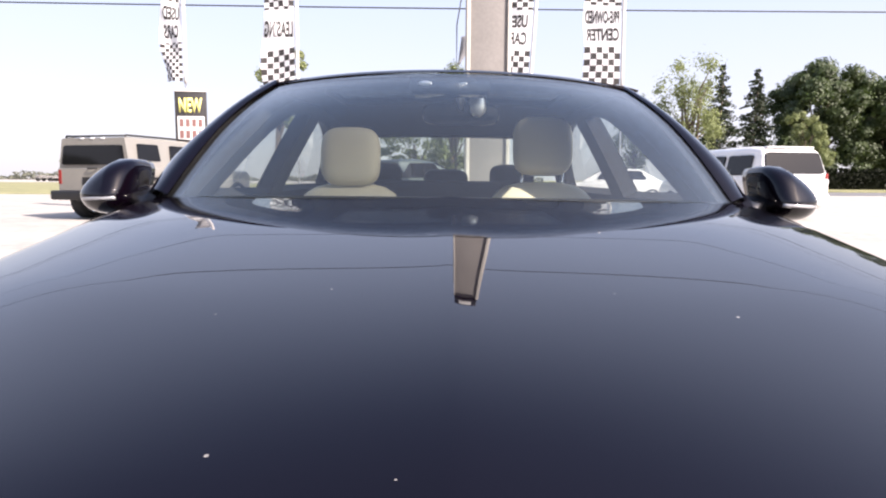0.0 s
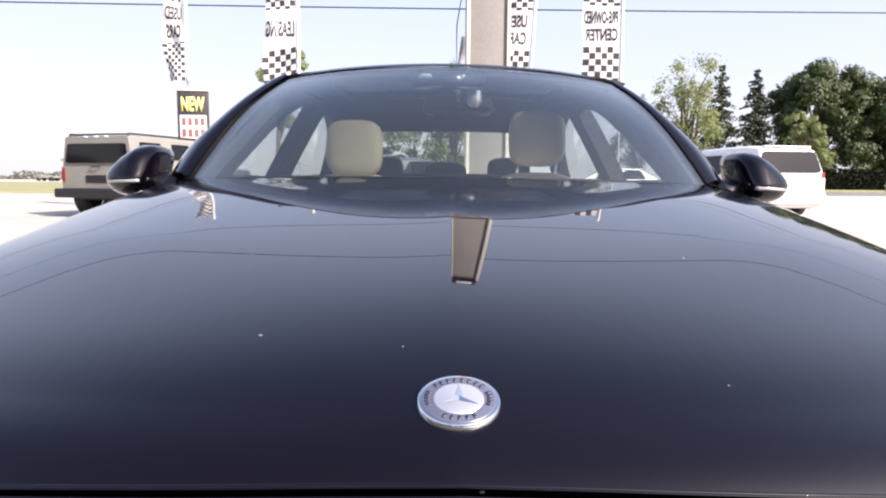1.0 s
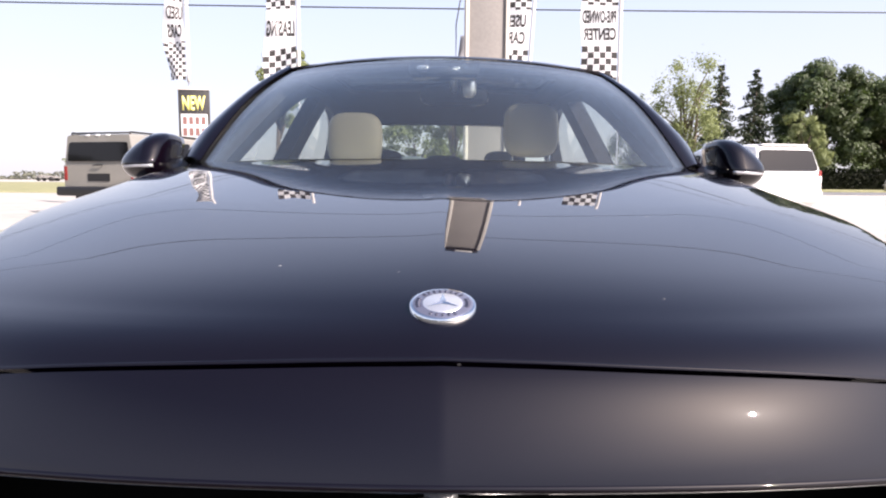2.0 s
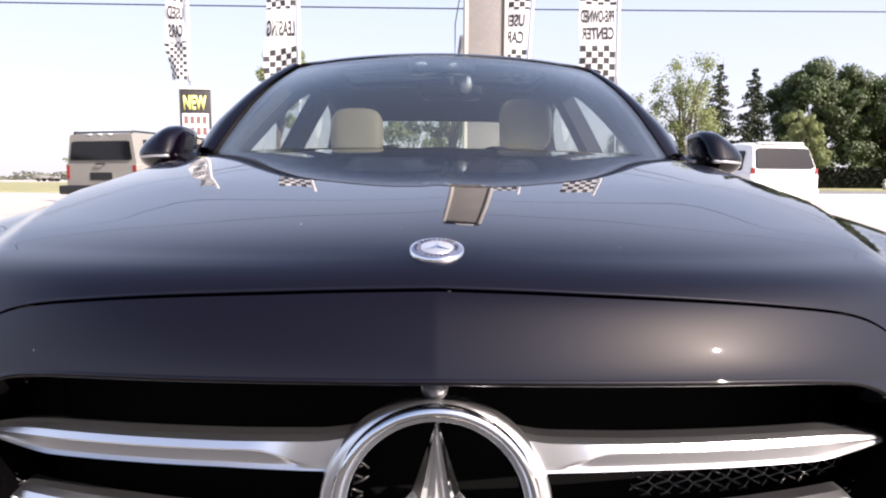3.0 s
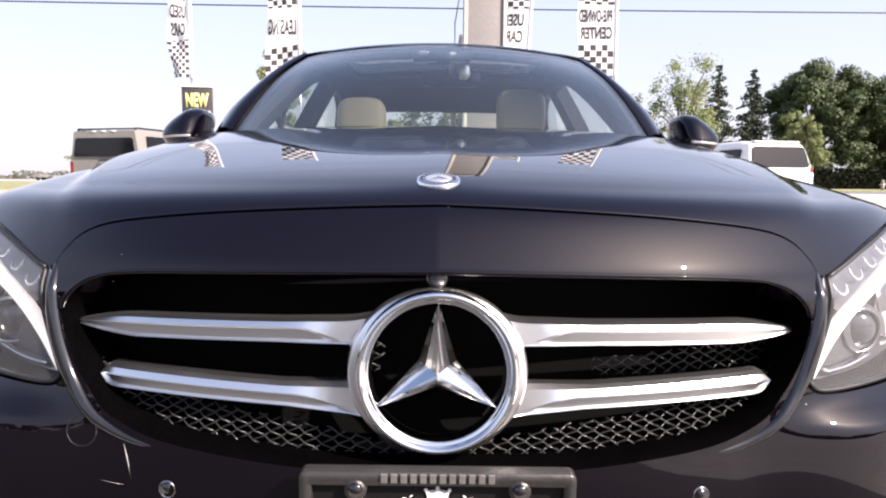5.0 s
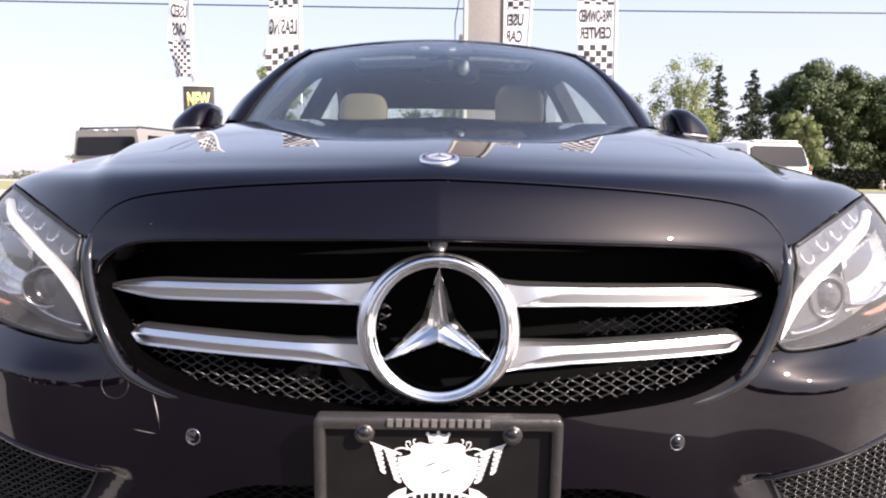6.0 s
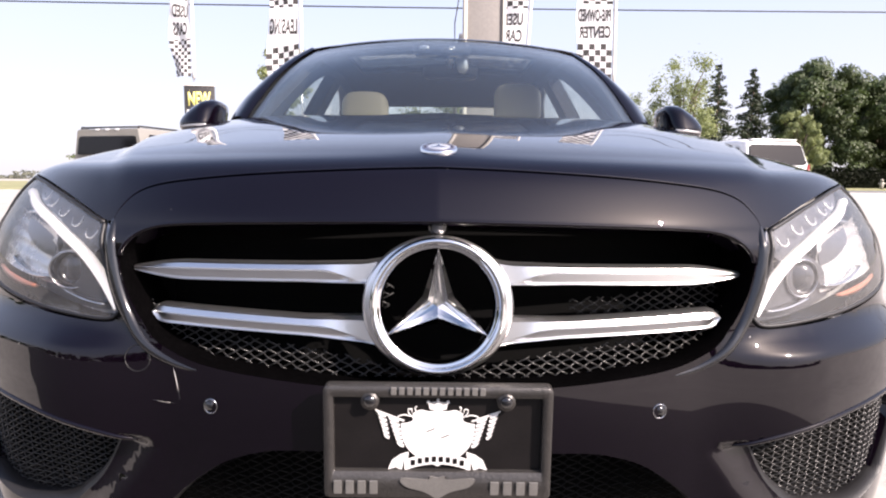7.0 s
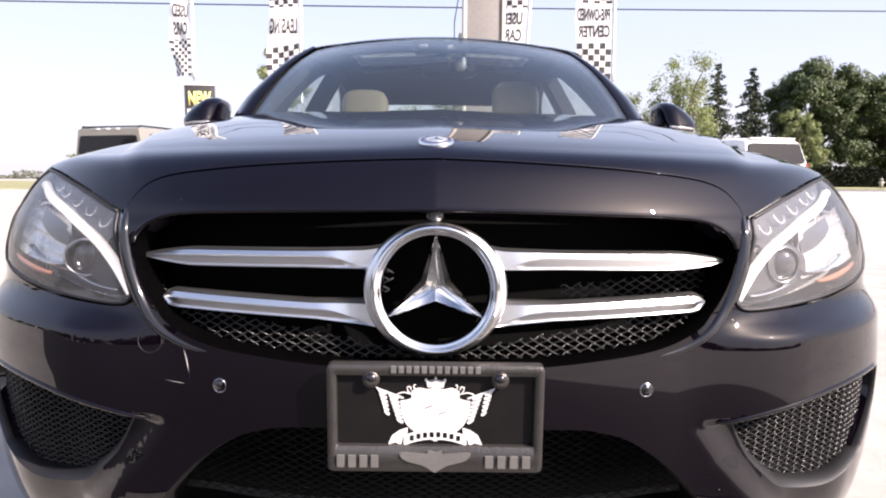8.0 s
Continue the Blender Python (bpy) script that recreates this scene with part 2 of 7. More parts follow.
def resample(poly, step):
    out = []
    for a, b in zip(poly, poly[1:] + poly[:1]):
        a, b = np.array(a, float), np.array(b, float)
        k = max(1, int(np.ceil(np.hypot(*(b - a)) / step)))
        out += [a + (b - a) * i / k for i in range(k)]
    keep = [out[0]]
    for q in out[1:]:
        if np.hypot(*(q - keep[-1])) > step * 0.25:
            keep.append(q)
    return keep


def cut_panel(name, surf, outline, holes, mat, parent, label="", step=0.02, depth=0.012, flip=False):
    """A sheet cut from a curved surface along a closed outline in the surface's own plane, its rim turned in."""
    from mathutils.geometry import delaunay_2d_cdt
    loops = [resample(list(outline), step * 0.6)] + [resample(list(h), step * 0.6) for h in holes]
    pts, edges = [], []
    for lp in loops:
        s = len(pts)
        pts += [tuple(q) for q in lp]
        edges += [(s + i, s + (i + 1) % len(lp)) for i in range(len(lp))]
    rim = np.array(pts)
    lo, hi = rim.min(0), rim.max(0)
    gx, gy = np.meshgrid(np.arange(lo[0] + step / 2, hi[0], step), np.arange(lo[1] + step / 2, hi[1], step))
    gx, gy = gx.ravel(), gy.ravel()
    ok = inside(gx, gy, loops[0])
    for lp in loops[1:]:
        ok &= ~inside(gx, gy, lp)
    gx, gy = gx[ok], gy[ok]
    if len(gx):
        d = np.full(len(gx), 9.0)
        for q in rim:
            d = np.minimum(d, np.hypot(gx - q[0], gy - q[1]))
        pts += list(zip(gx[d > step * 0.45], gy[d > step * 0.45]))
    vs, es, fs, *_ = delaunay_2d_cdt([Vector(q) for q in pts], edges, [], 0, 1e-6)
    V = np.array([tuple(q) for q in vs])
    F = np.array([f for f in fs if len(f) == 3])
    c = V[F].mean(1)
    ok = inside(c[:, 0], c[:, 1], loops[0])
    for lp in loops[1:]:
        ok &= ~inside(c[:, 0], c[:, 1], lp)
    F = F[ok]
    P = surf(V[:, 0], V[:, 1])
    e = 1e-4
    N = np.cross(surf(V[:, 0] + e, V[:, 1]) - surf(V[:, 0] - e, V[:, 1]), surf(V[:, 0], V[:, 1] + e) - surf(V[:, 0], V[:, 1] - e))
    N /= np.linalg.norm(N, axis=1)[:, None] + 1e-12
    if flip:
        N, F = -N, F[:, ::-1]
    used = {}
    for f in F:
        for a, b in ((f[0], f[1]), (f[1], f[2]), (f[2], f[0])):
            used[(int(a), int(b))] = True
    border = [(a, b) for a, b in used if (b, a) not in used]
    verts = [tuple(p) for p in P]
    norms = [tuple(n) for n in N]
    faces = [tuple(int(i) for i in f) for f in F]
    dup, low = {}, {}
    for a, b in border:
        for i in (a, b):
            if i not in dup:
                dup[i] = len(verts)
                verts.append(tuple(P[i]))
                low[i] = len(verts)
                verts.append(tuple(P[i] - N[i] * depth))
                norms += [tuple(N[i]), tuple(N[i])]
    k0 = len(faces)
    for a, b in border:
        faces.append((dup[b], dup[a], low[a], low[b]))
    me = bpy.data.meshes.new(name)
    me.from_pydata(verts, [], faces)
    me.update()
    rn = {}
    for i in range(k0, len(faces)):
        n = np.array(me.polygons[i].normal)
        for j in faces[i]:
            rn[j] = rn.get(j, 0) + n
    for j, n in rn.items():
        norms[j] = tuple(n / (np.linalg.norm(n) + 1e-9))
    me.polygons.foreach_set("use_smooth", [True] * len(me.polygons))
    me.normals_split_custom_set_from_vertices(norms)
    return part_mesh(name, me, mat, parent, label, smooth=True)


def mirrored(pts):
    """Closed outline from its half at positive x, listed from the centre line round to the centre line."""
    return [tuple(p) for p in pts] + [(-p[0], p[1]) for p in pts[::-1] if abs(p[0]) > 1e-6]


# ---- the dark saloon ----
HALF = 0.90
NOSE = [(0.12, 0.17), (0.06, 0.205), (0.022, 0.27), (0.000, 0.36), (-0.010, 0.45), (-0.012, 0.53), (-0.004, 0.59),
        (0.002, 0.66), (0.0020, 0.755), (0.0018, 0.780), (0.0037, 0.7885), (0.0088, 0.8005), (0.0197, 0.8200), (0.0291, 0.8355), (0.0415, 0.8533), (0.0530, 0.8668), (0.0600, 0.8726), (0.0700, 0.8796), (0.085, 0.8875), (0.100, 0.8939), (0.128, 0.9037), (0.200, 0.9220),
        (0.280, 0.9388), (0.350, 0.9515), (0.425, 0.9640), (0.500, 0.9760), (0.650, 0.9993), (0.860, 1.0305), (1.000, 1.0477), (1.200, 1.0665), (1.40, 1.086), (1.65, 1.108)]


def fair_profile(corners, step=0.004, soft=0.010):
    """Arc length, depth and height of a profile through a few corners, its bend evened out so that reflections run clean."""
    c = np.array(corners)
    t = np.concatenate([[0], np.cumsum(np.hypot(*np.diff(c, axis=0).T))])
    fine = np.arange(0, t[-1], 0.001)
    ang = np.arctan2(np.interp(fine, (t[1:] + t[:-1]) / 2, np.diff(c[:, 1]) / np.diff(t)), np.interp(fine, (t[1:] + t[:-1]) / 2, np.diff(c[:, 0]) / np.diff(t)))
    k = np.arange(-45, 46)
    w = np.exp(-0.5 * (k * 0.001 / soft) ** 2)
    ang = np.convolve(np.pad(ang, 45, mode="edge"), w / w.sum(), mode="valid")
    p = np.stack([np.cumsum(np.cos(ang)), np.cumsum(np.sin(ang))], 1) * 0.001
    # settle the drift of the evened line back on to the corners, slowly
    q = np.stack([np.interp(fine, t, c[:, j]) for j in (0, 1)], 1)
    w2 = np.exp(-0.5 * (np.arange(-150, 151) * 0.001 / 0.05) ** 2)
    for j in (0, 1):
        p[:, j] += np.convolve(np.pad(q[:, j] - p[:, j], 150, mode="edge"), w2 / w2.sum(), mode="valid")
    n = int(step / 0.001)
    return fine[::n], p[::n, 0], p[::n, 1]


_s, _t, _z = fair_profile(NOSE)
NOSE_T, NOSE_Z = Spline(_s, _t), Spline(_s, _z)
V_END = float(_s[-1])


FALL = Spline([0.0, 0.12, 0.32, 0.65, 0.95, 1.25, 1.65], [0.0, 0.028, 0.048, 0.046, 0.036, 0.020, 0.010])


def cowl_y(x):
    """How far back the bonnet ends under the windscreen."""
    return 1.195 + 0.65 * (1 - np.sqrt(1 - np.clip(np.abs(x) / 0.9, 0, 0.99) ** 2.2))


def body(a, v):
    """Skin of the car's front from the chin up over the bonnet; a runs round the nose, v up and back."""
    a, v = np.asarray(a, float), np.asarray(v, float)
    x = HALF * np.sin(np.clip(a / HALF, -math.pi / 2, math.pi / 2))
    q = np.abs(x) / HALF
    g = 1 - np.sqrt(np.clip(1 - q ** 2.2, 0, 1))
    t, z = NOSE_T(v), NOSE_Z(v)
    depth = 0.50 + 0.15 * smooth01((z - 0.68) / 0.20)
    y = t + depth * g
    # ledge under the lamps and the crease above the side intakes
    out = smooth01((q - 0.42) / 0.25)
    y = y - 0.046 * out * (1 - smooth01((z - 0.578 - 0.02 * q) / 0.055))
    # blade between chin and side intake: stands proud under its crease and falls away outwards
    blade_x = np.interp(z, [0.30, 0.35, 0.40, 0.46], [0.53, 0.485, 0.440, 0.400])
    under = smooth01((0.462 + 0.12 * (np.abs(x) - 0.41) - z) / 0.010) * (1 - smooth01((np.abs(x) - 0.60) / 0.15))
    y = y + under * 0.034 * smooth01((np.abs(x) - blade_x) / 0.075)
    # faint crease down the middle of the nose
    ridge_line = 0.060 * 0.12 * (1 - np.exp(-np.sqrt(x * x + 4e-6) / 0.12))
    y = y + ridge_line * smooth01((z - 0.755) / 0.03) * smooth01((0.22 - t) / 0.14)
    # raised dome of the bonnet, with a hollow between its edge and the wing
    edge_x = np.clip(0.475 + 0.45 * t, 0.0, 0.70)
    flank_in = smooth01((np.abs(x) - edge_x) / 0.055)
    flank_out = 1 - smooth01((np.abs(x) - edge_x - 0.05) / np.maximum(0.76 - edge_x, 0.06))
    hollow = 0.011 * flank_in * flank_out * smooth01((t + 0.02) / 0.24) * smooth01((1.0 - t) / 0.6)
    roll = 0.35 * (x / 0.81) ** 2 + 0.65 * np.clip((np.abs(x) - 0.66) / 0.15, 0, 1.6) ** 2
    # the middle of the bonnet runs flat across towards the windscreen
    hollow = hollow - 0.075 * g * (1 - smooth01((np.abs(x) - 0.35) / 0.40)) * smooth01((t - 0.25) / 0.3) * smooth01((1.2 - t) / 0.35)
    drop = FALL(np.clip(t, 0.0, 1.6)) * smooth01(t / 0.08) * roll + hollow
    drop = drop + ridge_line * smooth01((t - 0.04) / 0.10) + 0.022 * smooth01((np.abs(x) - 0.790) / 0.030) * smooth01((t - 0.10) / 0.2)
    drop = drop + 0.16 * smooth01((z - 0.74) / 0.12) * smooth01((np.abs(x) - 0.815) / 0.105) ** 2
    return np.stack([x, y, z - drop], -1)


_vv = np.linspace(0, V_END, 700)
_crest = int(np.argmax(NOSE_Z(_vv)))
_nose = int(np.argmax(NOSE_Z(_vv) > 0.74))


def on_front(x, z):
    """Place on the skin's own plane of a point seen from the front."""
    a = HALF * math.asin(max(-0.9999, min(0.9999, x / HALF)))
    zz = body(np.full(_crest, a), _vv[:_crest])[:, 2]
    return (a, float(np.interp(z, np.maximum.accumulate(zz), _vv[:_crest])))


def on_top(x, y):
    """Place on the skin's own plane of a point seen from above."""
    a = HALF * math.asin(max(-0.9999, min(0.9999, x / HALF)))
    yy = body(np.full(700 - _nose, a), _vv[_nose:])[:, 1]
    return (a, float(np.interp(y, np.maximum.accumulate(yy), _vv[_nose:])))


def lines(*segments, n=8):
    """Joins rounded runs into one line, sharp where the runs meet."""
    out = []
    for s in segments:
        out += [tuple(q) for q in smooth_line(s, n)][1 if out else 0:]
    return out


SHUT = lines([(0, 0.8728), (0.11, 0.8692), (0.25, 0.8620), (0.35, 0.8538), (0.425, 0.8440), (0.465, 0.830), (0.487, 0.808), (0.498, 0.785)])
GRILLE = lines([(0, 0.797), (0.20, 0.793), (0.37, 0.787), (0.435, 0.777), (0.468, 0.755), (0.478, 0.728), (0.466, 0.685), (0.441, 0.643), (0.41, 0.611), (0.35, 0.586), (0.26, 0.572), (0.14, 0.562), (0, 0.560)])
LAMP_TOP = lines([(0.510, 0.785), (0.595, 0.818), (0.688, 0.844), (0.758, 0.855)])
LAMP_OUT = lines([(0.758, 0.855), (0.808, 0.823), (0.836, 0.770), (0.841, 0.715), (0.826, 0.678)])
LAMP_LOW = lines([(0.826, 0.678), (0.760, 0.661), (0.660, 0.644), (0.560, 0.637), (0.497, 0.637), (0.476, 0.648)])
LAMP_IN = lines([(0.476, 0.648), (0.490, 0.692), (0.506, 0.745), (0.510, 0.785)])
INTAKE = lines([(0.476, 0.468), (0.60, 0.497), (0.72, 0.512), (0.815, 0.515)], [(0.815, 0.515), (0.835, 0.495), (0.828, 0.43), (0.78, 0.355)],
               [(0.78, 0.355), (0.69, 0.318), (0.60, 0.325), (0.552, 0.358), (0.512, 0.400), (0.476, 0.468)])[:-1]
CHIN = lines([(0, 0.470), (0.20, 0.467), (0.26, 0.459), (0.31, 0.440), (0.365, 0.400), (0.41, 0.355), (0.455, 0.30), (0.47, 0.255)],
             [(0.47, 0.255), (0.30, 0.238), (0, 0.232)])


def front(pts, sign=1):
    return [on_front(sign * p[0], p[1]) for p in pts]


def shift(pts, cx, cz, k):
    """Shrinks an outline a little towards a centre, to leave a gap."""
    out = []
    for x, z in pts:
        d = math.hypot(x - cx, z - cz) or 1
        out.append((x + (cx - x) / d * k, z + (cz - z) / d * k))
    return out


car = thing("saloon_car", (-0.004, 0, 0), "glossy black saloon car with a star grille, parked on pale paving", "car")

# bonnet: from the shut line and the lamp tops back to the windscreen
hood_half = [on_front(x, z + 0.0015) for x, z in SHUT] + [on_front(x, z + 0.003) for x, z in LAMP_TOP]
hood_half += [on_top(0.785, y) for y in (0.46, 0.60, 0.75, 0.90, 1.05, 1.20, 1.35, 1.48)]
hood_half += [on_top(x, float(cowl_y(x)) - 0.004) for x in (0.735, 0.70, 0.66, 0.60, 0.54, 0.47, 0.4, 0.3, 0.2, 0.1, 0.0)]
cut_panel("bonnet", body, mirrored(hood_half), [], PAINT, car, "long glossy black bonnet with faint dust specks", step=0.022)

# panel over the grille
crown_half = [(x, z - 0.0015) for x, z in SHUT] + [(0.492, 0.765), (0.486, 0.735)] + [(x + 0.0, z) for x, z in reversed([p for p in GRILLE if p[1] > 0.735])]
cut_panel("grille_surround", body, mirrored(front(crown_half)), [], PAINT, car, "", step=0.008, depth=0.03)

# bumper, with the grille's lower half, the side intakes and the chin intake cut through
side_edge = [(0.8999, z) for z in (0.66, 0.60, 0.52, 0.44, 0.36, 0.28, 0.21)]
bump_half = [(0, 0.560)] + [p for p in reversed(GRILLE) if p[1] < 0.733 and p[0] > 0.001] + [(0.4835, 0.733), (0.487, 0.70), (0.4775, 0.660)]
bump_half += [(x, z - 0.0015) for x, z in reversed(LAMP_LOW)] + side_edge + [(0.75, 0.195), (0.5, 0.19), (0.25, 0.188), (0, 0.187)]
bump = cut_panel("front_bumper", body, mirrored(front(bump_half)),
                 [front(INTAKE), front(INTAKE, -1), mirrored(front(CHIN))], PAINT, car, "", step=0.013, depth=0.03)


def front_point(x, z, back=0.0):
    p = body(*on_front(x, z))
    return Vector((p[0], p[1] + back, p[2]))


def both_ways(half):
    """Open line from one side of the car to the other, from its half."""
    return [(-x, z) for x, z in half[:0:-1]] + list(half)


# rolled lower lip of the panel over the grille, and the bonnet's folded front edge
bm = bmesh.new()
tube(bm, [front_point(x, z + 0.0005, 0.0025) for x, z in both_ways([p for p in GRILLE if p[1] > 0.735])], 0.0036, 8)
part("grille_lip", bm, PAINT, car)
bm = bmesh.new()
tube(bm, [front_point(x, z + 0.0018, 0.0022) for x, z in both_ways(SHUT)], 0.0018, 8)
part("bonnet_fold", bm, PAINT, car)
# rounded fillet standing between the grille opening and each lamp
CHEEK = smooth_line([(0.4955, 0.789), (0.4945, 0.778), (0.4925, 0.757), (0.4895, 0.728), (0.4790, 0.685), (0.4600, 0.643), (0.4290, 0.606), (0.3850, 0.583), (0.3300, 0.571)], 5)
for sg in (1, -1):
    bm = bmesh.new()
    run = [front_point(sg * p[0], p[1], 0.0035) for p in CHEEK]
    tube(bm, run, [0.0025 + 0.0085 * math.sin(math.pi * min(1.0, 0.04 + 0.96 * k / (len(run) - 1))) for k in range(len(run))], 14)
    part("grille_cheek", bm, GLOSS_BLACK, car, "rounded gloss black fillet beside the lamp")


def hexa_mesh(name, region, back, parent, pitch, r, label="", mat=None):
    """Woven wire grille: two sets of slanting wavy bars over a region seen from the front."""
    bm = bmesh.new()
    reg = np.array(region)
    x0, z0 = reg.min(0)
    x1, z1 = reg.max(0)
    for sgn in (1, -1):
        c = -2.0
        while c < 2.0:
            run = []
            k = 0
            z = z0
            while z <= z1 + 1e-6:
                x = c + sgn * (z - z0) * 1.75
                run.append((x, z))
                z += pitch / 4
            xs, zs = [p[0] for p in run], [p[1] for p in run]
            ok = inside(xs, zs, region)
            seg = []
            for (x, z), o in zip(run, ok):
                if o:
                    k = (z - z0) / pitch * 2 * math.pi
                    seg.append(front_point(x, z, back + sgn * 0.003 * math.cos(k)))
                else:
                    if len(seg) > 1:
                        tube(bm, seg, r, 4)
                    seg = []
            if len(seg) > 1:
                tube(bm, seg, r, 4)
            c += pitch * 1.75
    return part(name, bm, mat or MESH_WIRE, parent, label)


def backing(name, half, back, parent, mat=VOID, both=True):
    """Near-black sheet behind an opening, its deep shade put into the colour."""
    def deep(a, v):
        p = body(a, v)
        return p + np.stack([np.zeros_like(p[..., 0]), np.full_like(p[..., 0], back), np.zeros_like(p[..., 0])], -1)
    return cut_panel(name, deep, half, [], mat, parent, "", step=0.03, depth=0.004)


grille = new("radiator_grille")
grille.parent = car
tagged(grille, "black grille with two silver bars, chrome ring and star")
g_big = [(x * 1.05, 0.68 + (z - 0.68) * 1.08) for x, z in GRILLE]
backing("grille_shade_sheet", mirrored(front(g_big)), 0.14, grille)
MESH_LOW = [(0, 0.572), (0.15, 0.600), (0.30, 0.622), (0.45, 0.668)] + [(x, z + 0.002) for x, z in GRILLE if z < 0.66]
hexa_mesh("wire_mesh", mirrored(MESH_LOW), 0.045, grille, 0.0125, 0.0012)
hexa_mesh("wire_mesh", [(-0.088, 0.662), (-0.066, 0.668), (-0.062, 0.702), (-0.080, 0.706)], 0.052, grille, 0.0150, 0.0012)
MESH_SIDE = [(0.20, 0.650), (0.30, 0.652), (0.40, 0.655), (0.455, 0.660), (0.462, 0.700), (0.40, 0.695), (0.30, 0.684), (0.20, 0.676)]
hexa_mesh("wire_mesh", MESH_SIDE, 0.078, grille, 0.0125, 0.0011)

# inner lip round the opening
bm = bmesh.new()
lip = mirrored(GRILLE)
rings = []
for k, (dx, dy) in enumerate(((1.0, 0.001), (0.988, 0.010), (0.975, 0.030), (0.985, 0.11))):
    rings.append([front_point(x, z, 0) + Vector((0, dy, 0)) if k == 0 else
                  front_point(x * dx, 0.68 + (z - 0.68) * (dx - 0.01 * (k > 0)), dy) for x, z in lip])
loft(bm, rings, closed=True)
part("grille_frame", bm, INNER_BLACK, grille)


def facets(bm, rings):
    """Skins closed sections with a crisp edge along every corner, and closes the ends."""
    m = len(rings[0])
    mid = [sum(r, Vector()) / m for r in rings]
    for k in range(m):
        a = [bm.verts.new(r[k]) for r in rings]
        b = [bm.verts.new(r[(k + 1) % m]) for r in rings]
        for i in range(len(rings) - 1):
            f = bm.faces.new((a[i], b[i], b[i + 1], a[i + 1]))
            f.normal_update()
            if f.normal.dot(f.calc_center_median() - (mid[i] + mid[i + 1]) / 2) < 0:
                f.normal_flip()
    for r in (rings[0], rings[-1]):
        bm.faces.new([bm.verts.new(p) for p in r])


UPPER_BAR = [(0.034, 0.42), (0.0150, 0.43), (0.0058, 0.33), (0.0020, 0.14), (0.0052, 0.05), (0.0066, -0.34), (0.0028, -0.44), (0.0115, -0.50), (0.030, -0.48)]
LOWER_BAR = [(0.034, 0.42), (0.0160, 0.43), (0.0066, 0.31), (0.0020, 0.08), (0.0044, 0.00), (0.0066, -0.36), (0.0030, -0.45), (0.010, -0.50), (0.030, -0.48)]


def slat(sign, z_in, z_out, tip, h_in, h_out, x_out, prof, flare):
    """One silver bar from the ring out to its tip: lit top facet, folded face, thin lower lip."""
    bm = bmesh.new()
    rings = []
    n = 40
    for i in range(n + 1):
        s = i / n
        x = 0.070 + (x_out - 0.070) * s
        z = z_in + (z_out - z_in) * s
        h = h_in + (h_out - h_in) * min(1, s / 0.3)
        root = float(smooth01((0.118 - x) / 0.040))
        grow = 0.005 * root ** 2
        z += grow / 2 * flare
        h += grow
        end = max(0.0, (s - (1 - tip)) / tip)
        shape = math.sqrt(max(0.0, 1 - end ** 2)) if tip < 0.1 else 0.22 + 0.78 * (1 - end ** 1.5)
        h = max(0.0015, h * shape)
        y = float(front_point(min(x, 0.47), z)[1]) + 0.024 - 0.006 * (1 - end)
        fade = 1 - float(smooth01((0.165 - x) / 0.07))
        pts = []
        for k, (d, q) in enumerate(prof):
            if k in (3, 4):
                d, q = d * fade + (0.004 if k == 3 else 0.0035) * (1 - fade), q * fade + (-0.30 if k == 3 else -0.38) * (1 - fade)
            pz = z + h * q
            rim = math.sqrt(max(0.0, 0.090 ** 2 - (pz - 0.6785) ** 2))
            px = rim + (x_out - rim) * s
            pts.append(Vector((sign * px, y + d * min(1, 0.25 + h / 0.03), pz)))
        rings.append(pts)
    facets(bm, rings)
    return part("grille_bar", bm, SATIN, grille, "satin silver grille bar")


for sg in (1, -1):
    slat(sg, 0.7225, 0.7165, 0.22, 0.037, 0.031, 0.465, UPPER_BAR, 1)
    slat(sg, 0.638, 0.6515, 0.06, 0.046, 0.031, 0.434, LOWER_BAR, -1)
    # web that joins both bars beside the ring
    bm = bmesh.new()
    rings = []
    for i in range(25):
        s = i / 24
        z = 0.640 + 0.080 * s
        e = min(s, 1 - s) * 0.080
        fil = max(0.0, 0.026 - e) / 0.026
        xo = 0.1085 + 0.030 * fil ** 3 - 0.004 * math.sin(math.pi * s)
        y0 = float(front_point(0.10, z)[1]) + 0.024
        rings.append([Vector((sg * px, y0 + d, z)) for px, d in ((0.085, 0.0), (0.096, -0.001), (xo - 0.007, 0.001), (xo - 0.002, 0.004), (xo, 0.011), (xo - 0.001, 0.034))])
    loft(bm, rings)
    if sg < 0:
        bmesh.ops.reverse_faces(bm, faces=bm.faces[:])
    part("bar_web", bm, SATIN, grille, "satin silver web beside the ring")

# ring and star
RING_C = Vector((0.002, 0.0, 0.6785))
ring = new("star_badge")
ring.parent = grille
TILT = Matrix.Rotation(radians(-5), 4, "X")


def on_badge(x, z, y=0.0):
    return RING_C + TILT @ Vector((x, y, z))


bm = bmesh.new()
prof = [(0.0975, 0.030), (0.0985, 0.010), (0.0965, 0.002), (0.0930, -0.003), (0.0895, -0.002), (0.0870, 0.002), (0.0855, 0.004), (0.0835, 0.003), (0.0815, 0.006), (0.0800, 0.030)]
rings = []
for i in range(97):
    an = 2 * math.pi * i / 96
    rings.append([on_badge(r * math.cos(an), r * math.sin(an), d) for r, d in prof])
loft(bm, rings)
bmesh.ops.recalc_face_normals(bm, faces=bm.faces[:])
part("chrome_ring", bm, CHROME, ring)
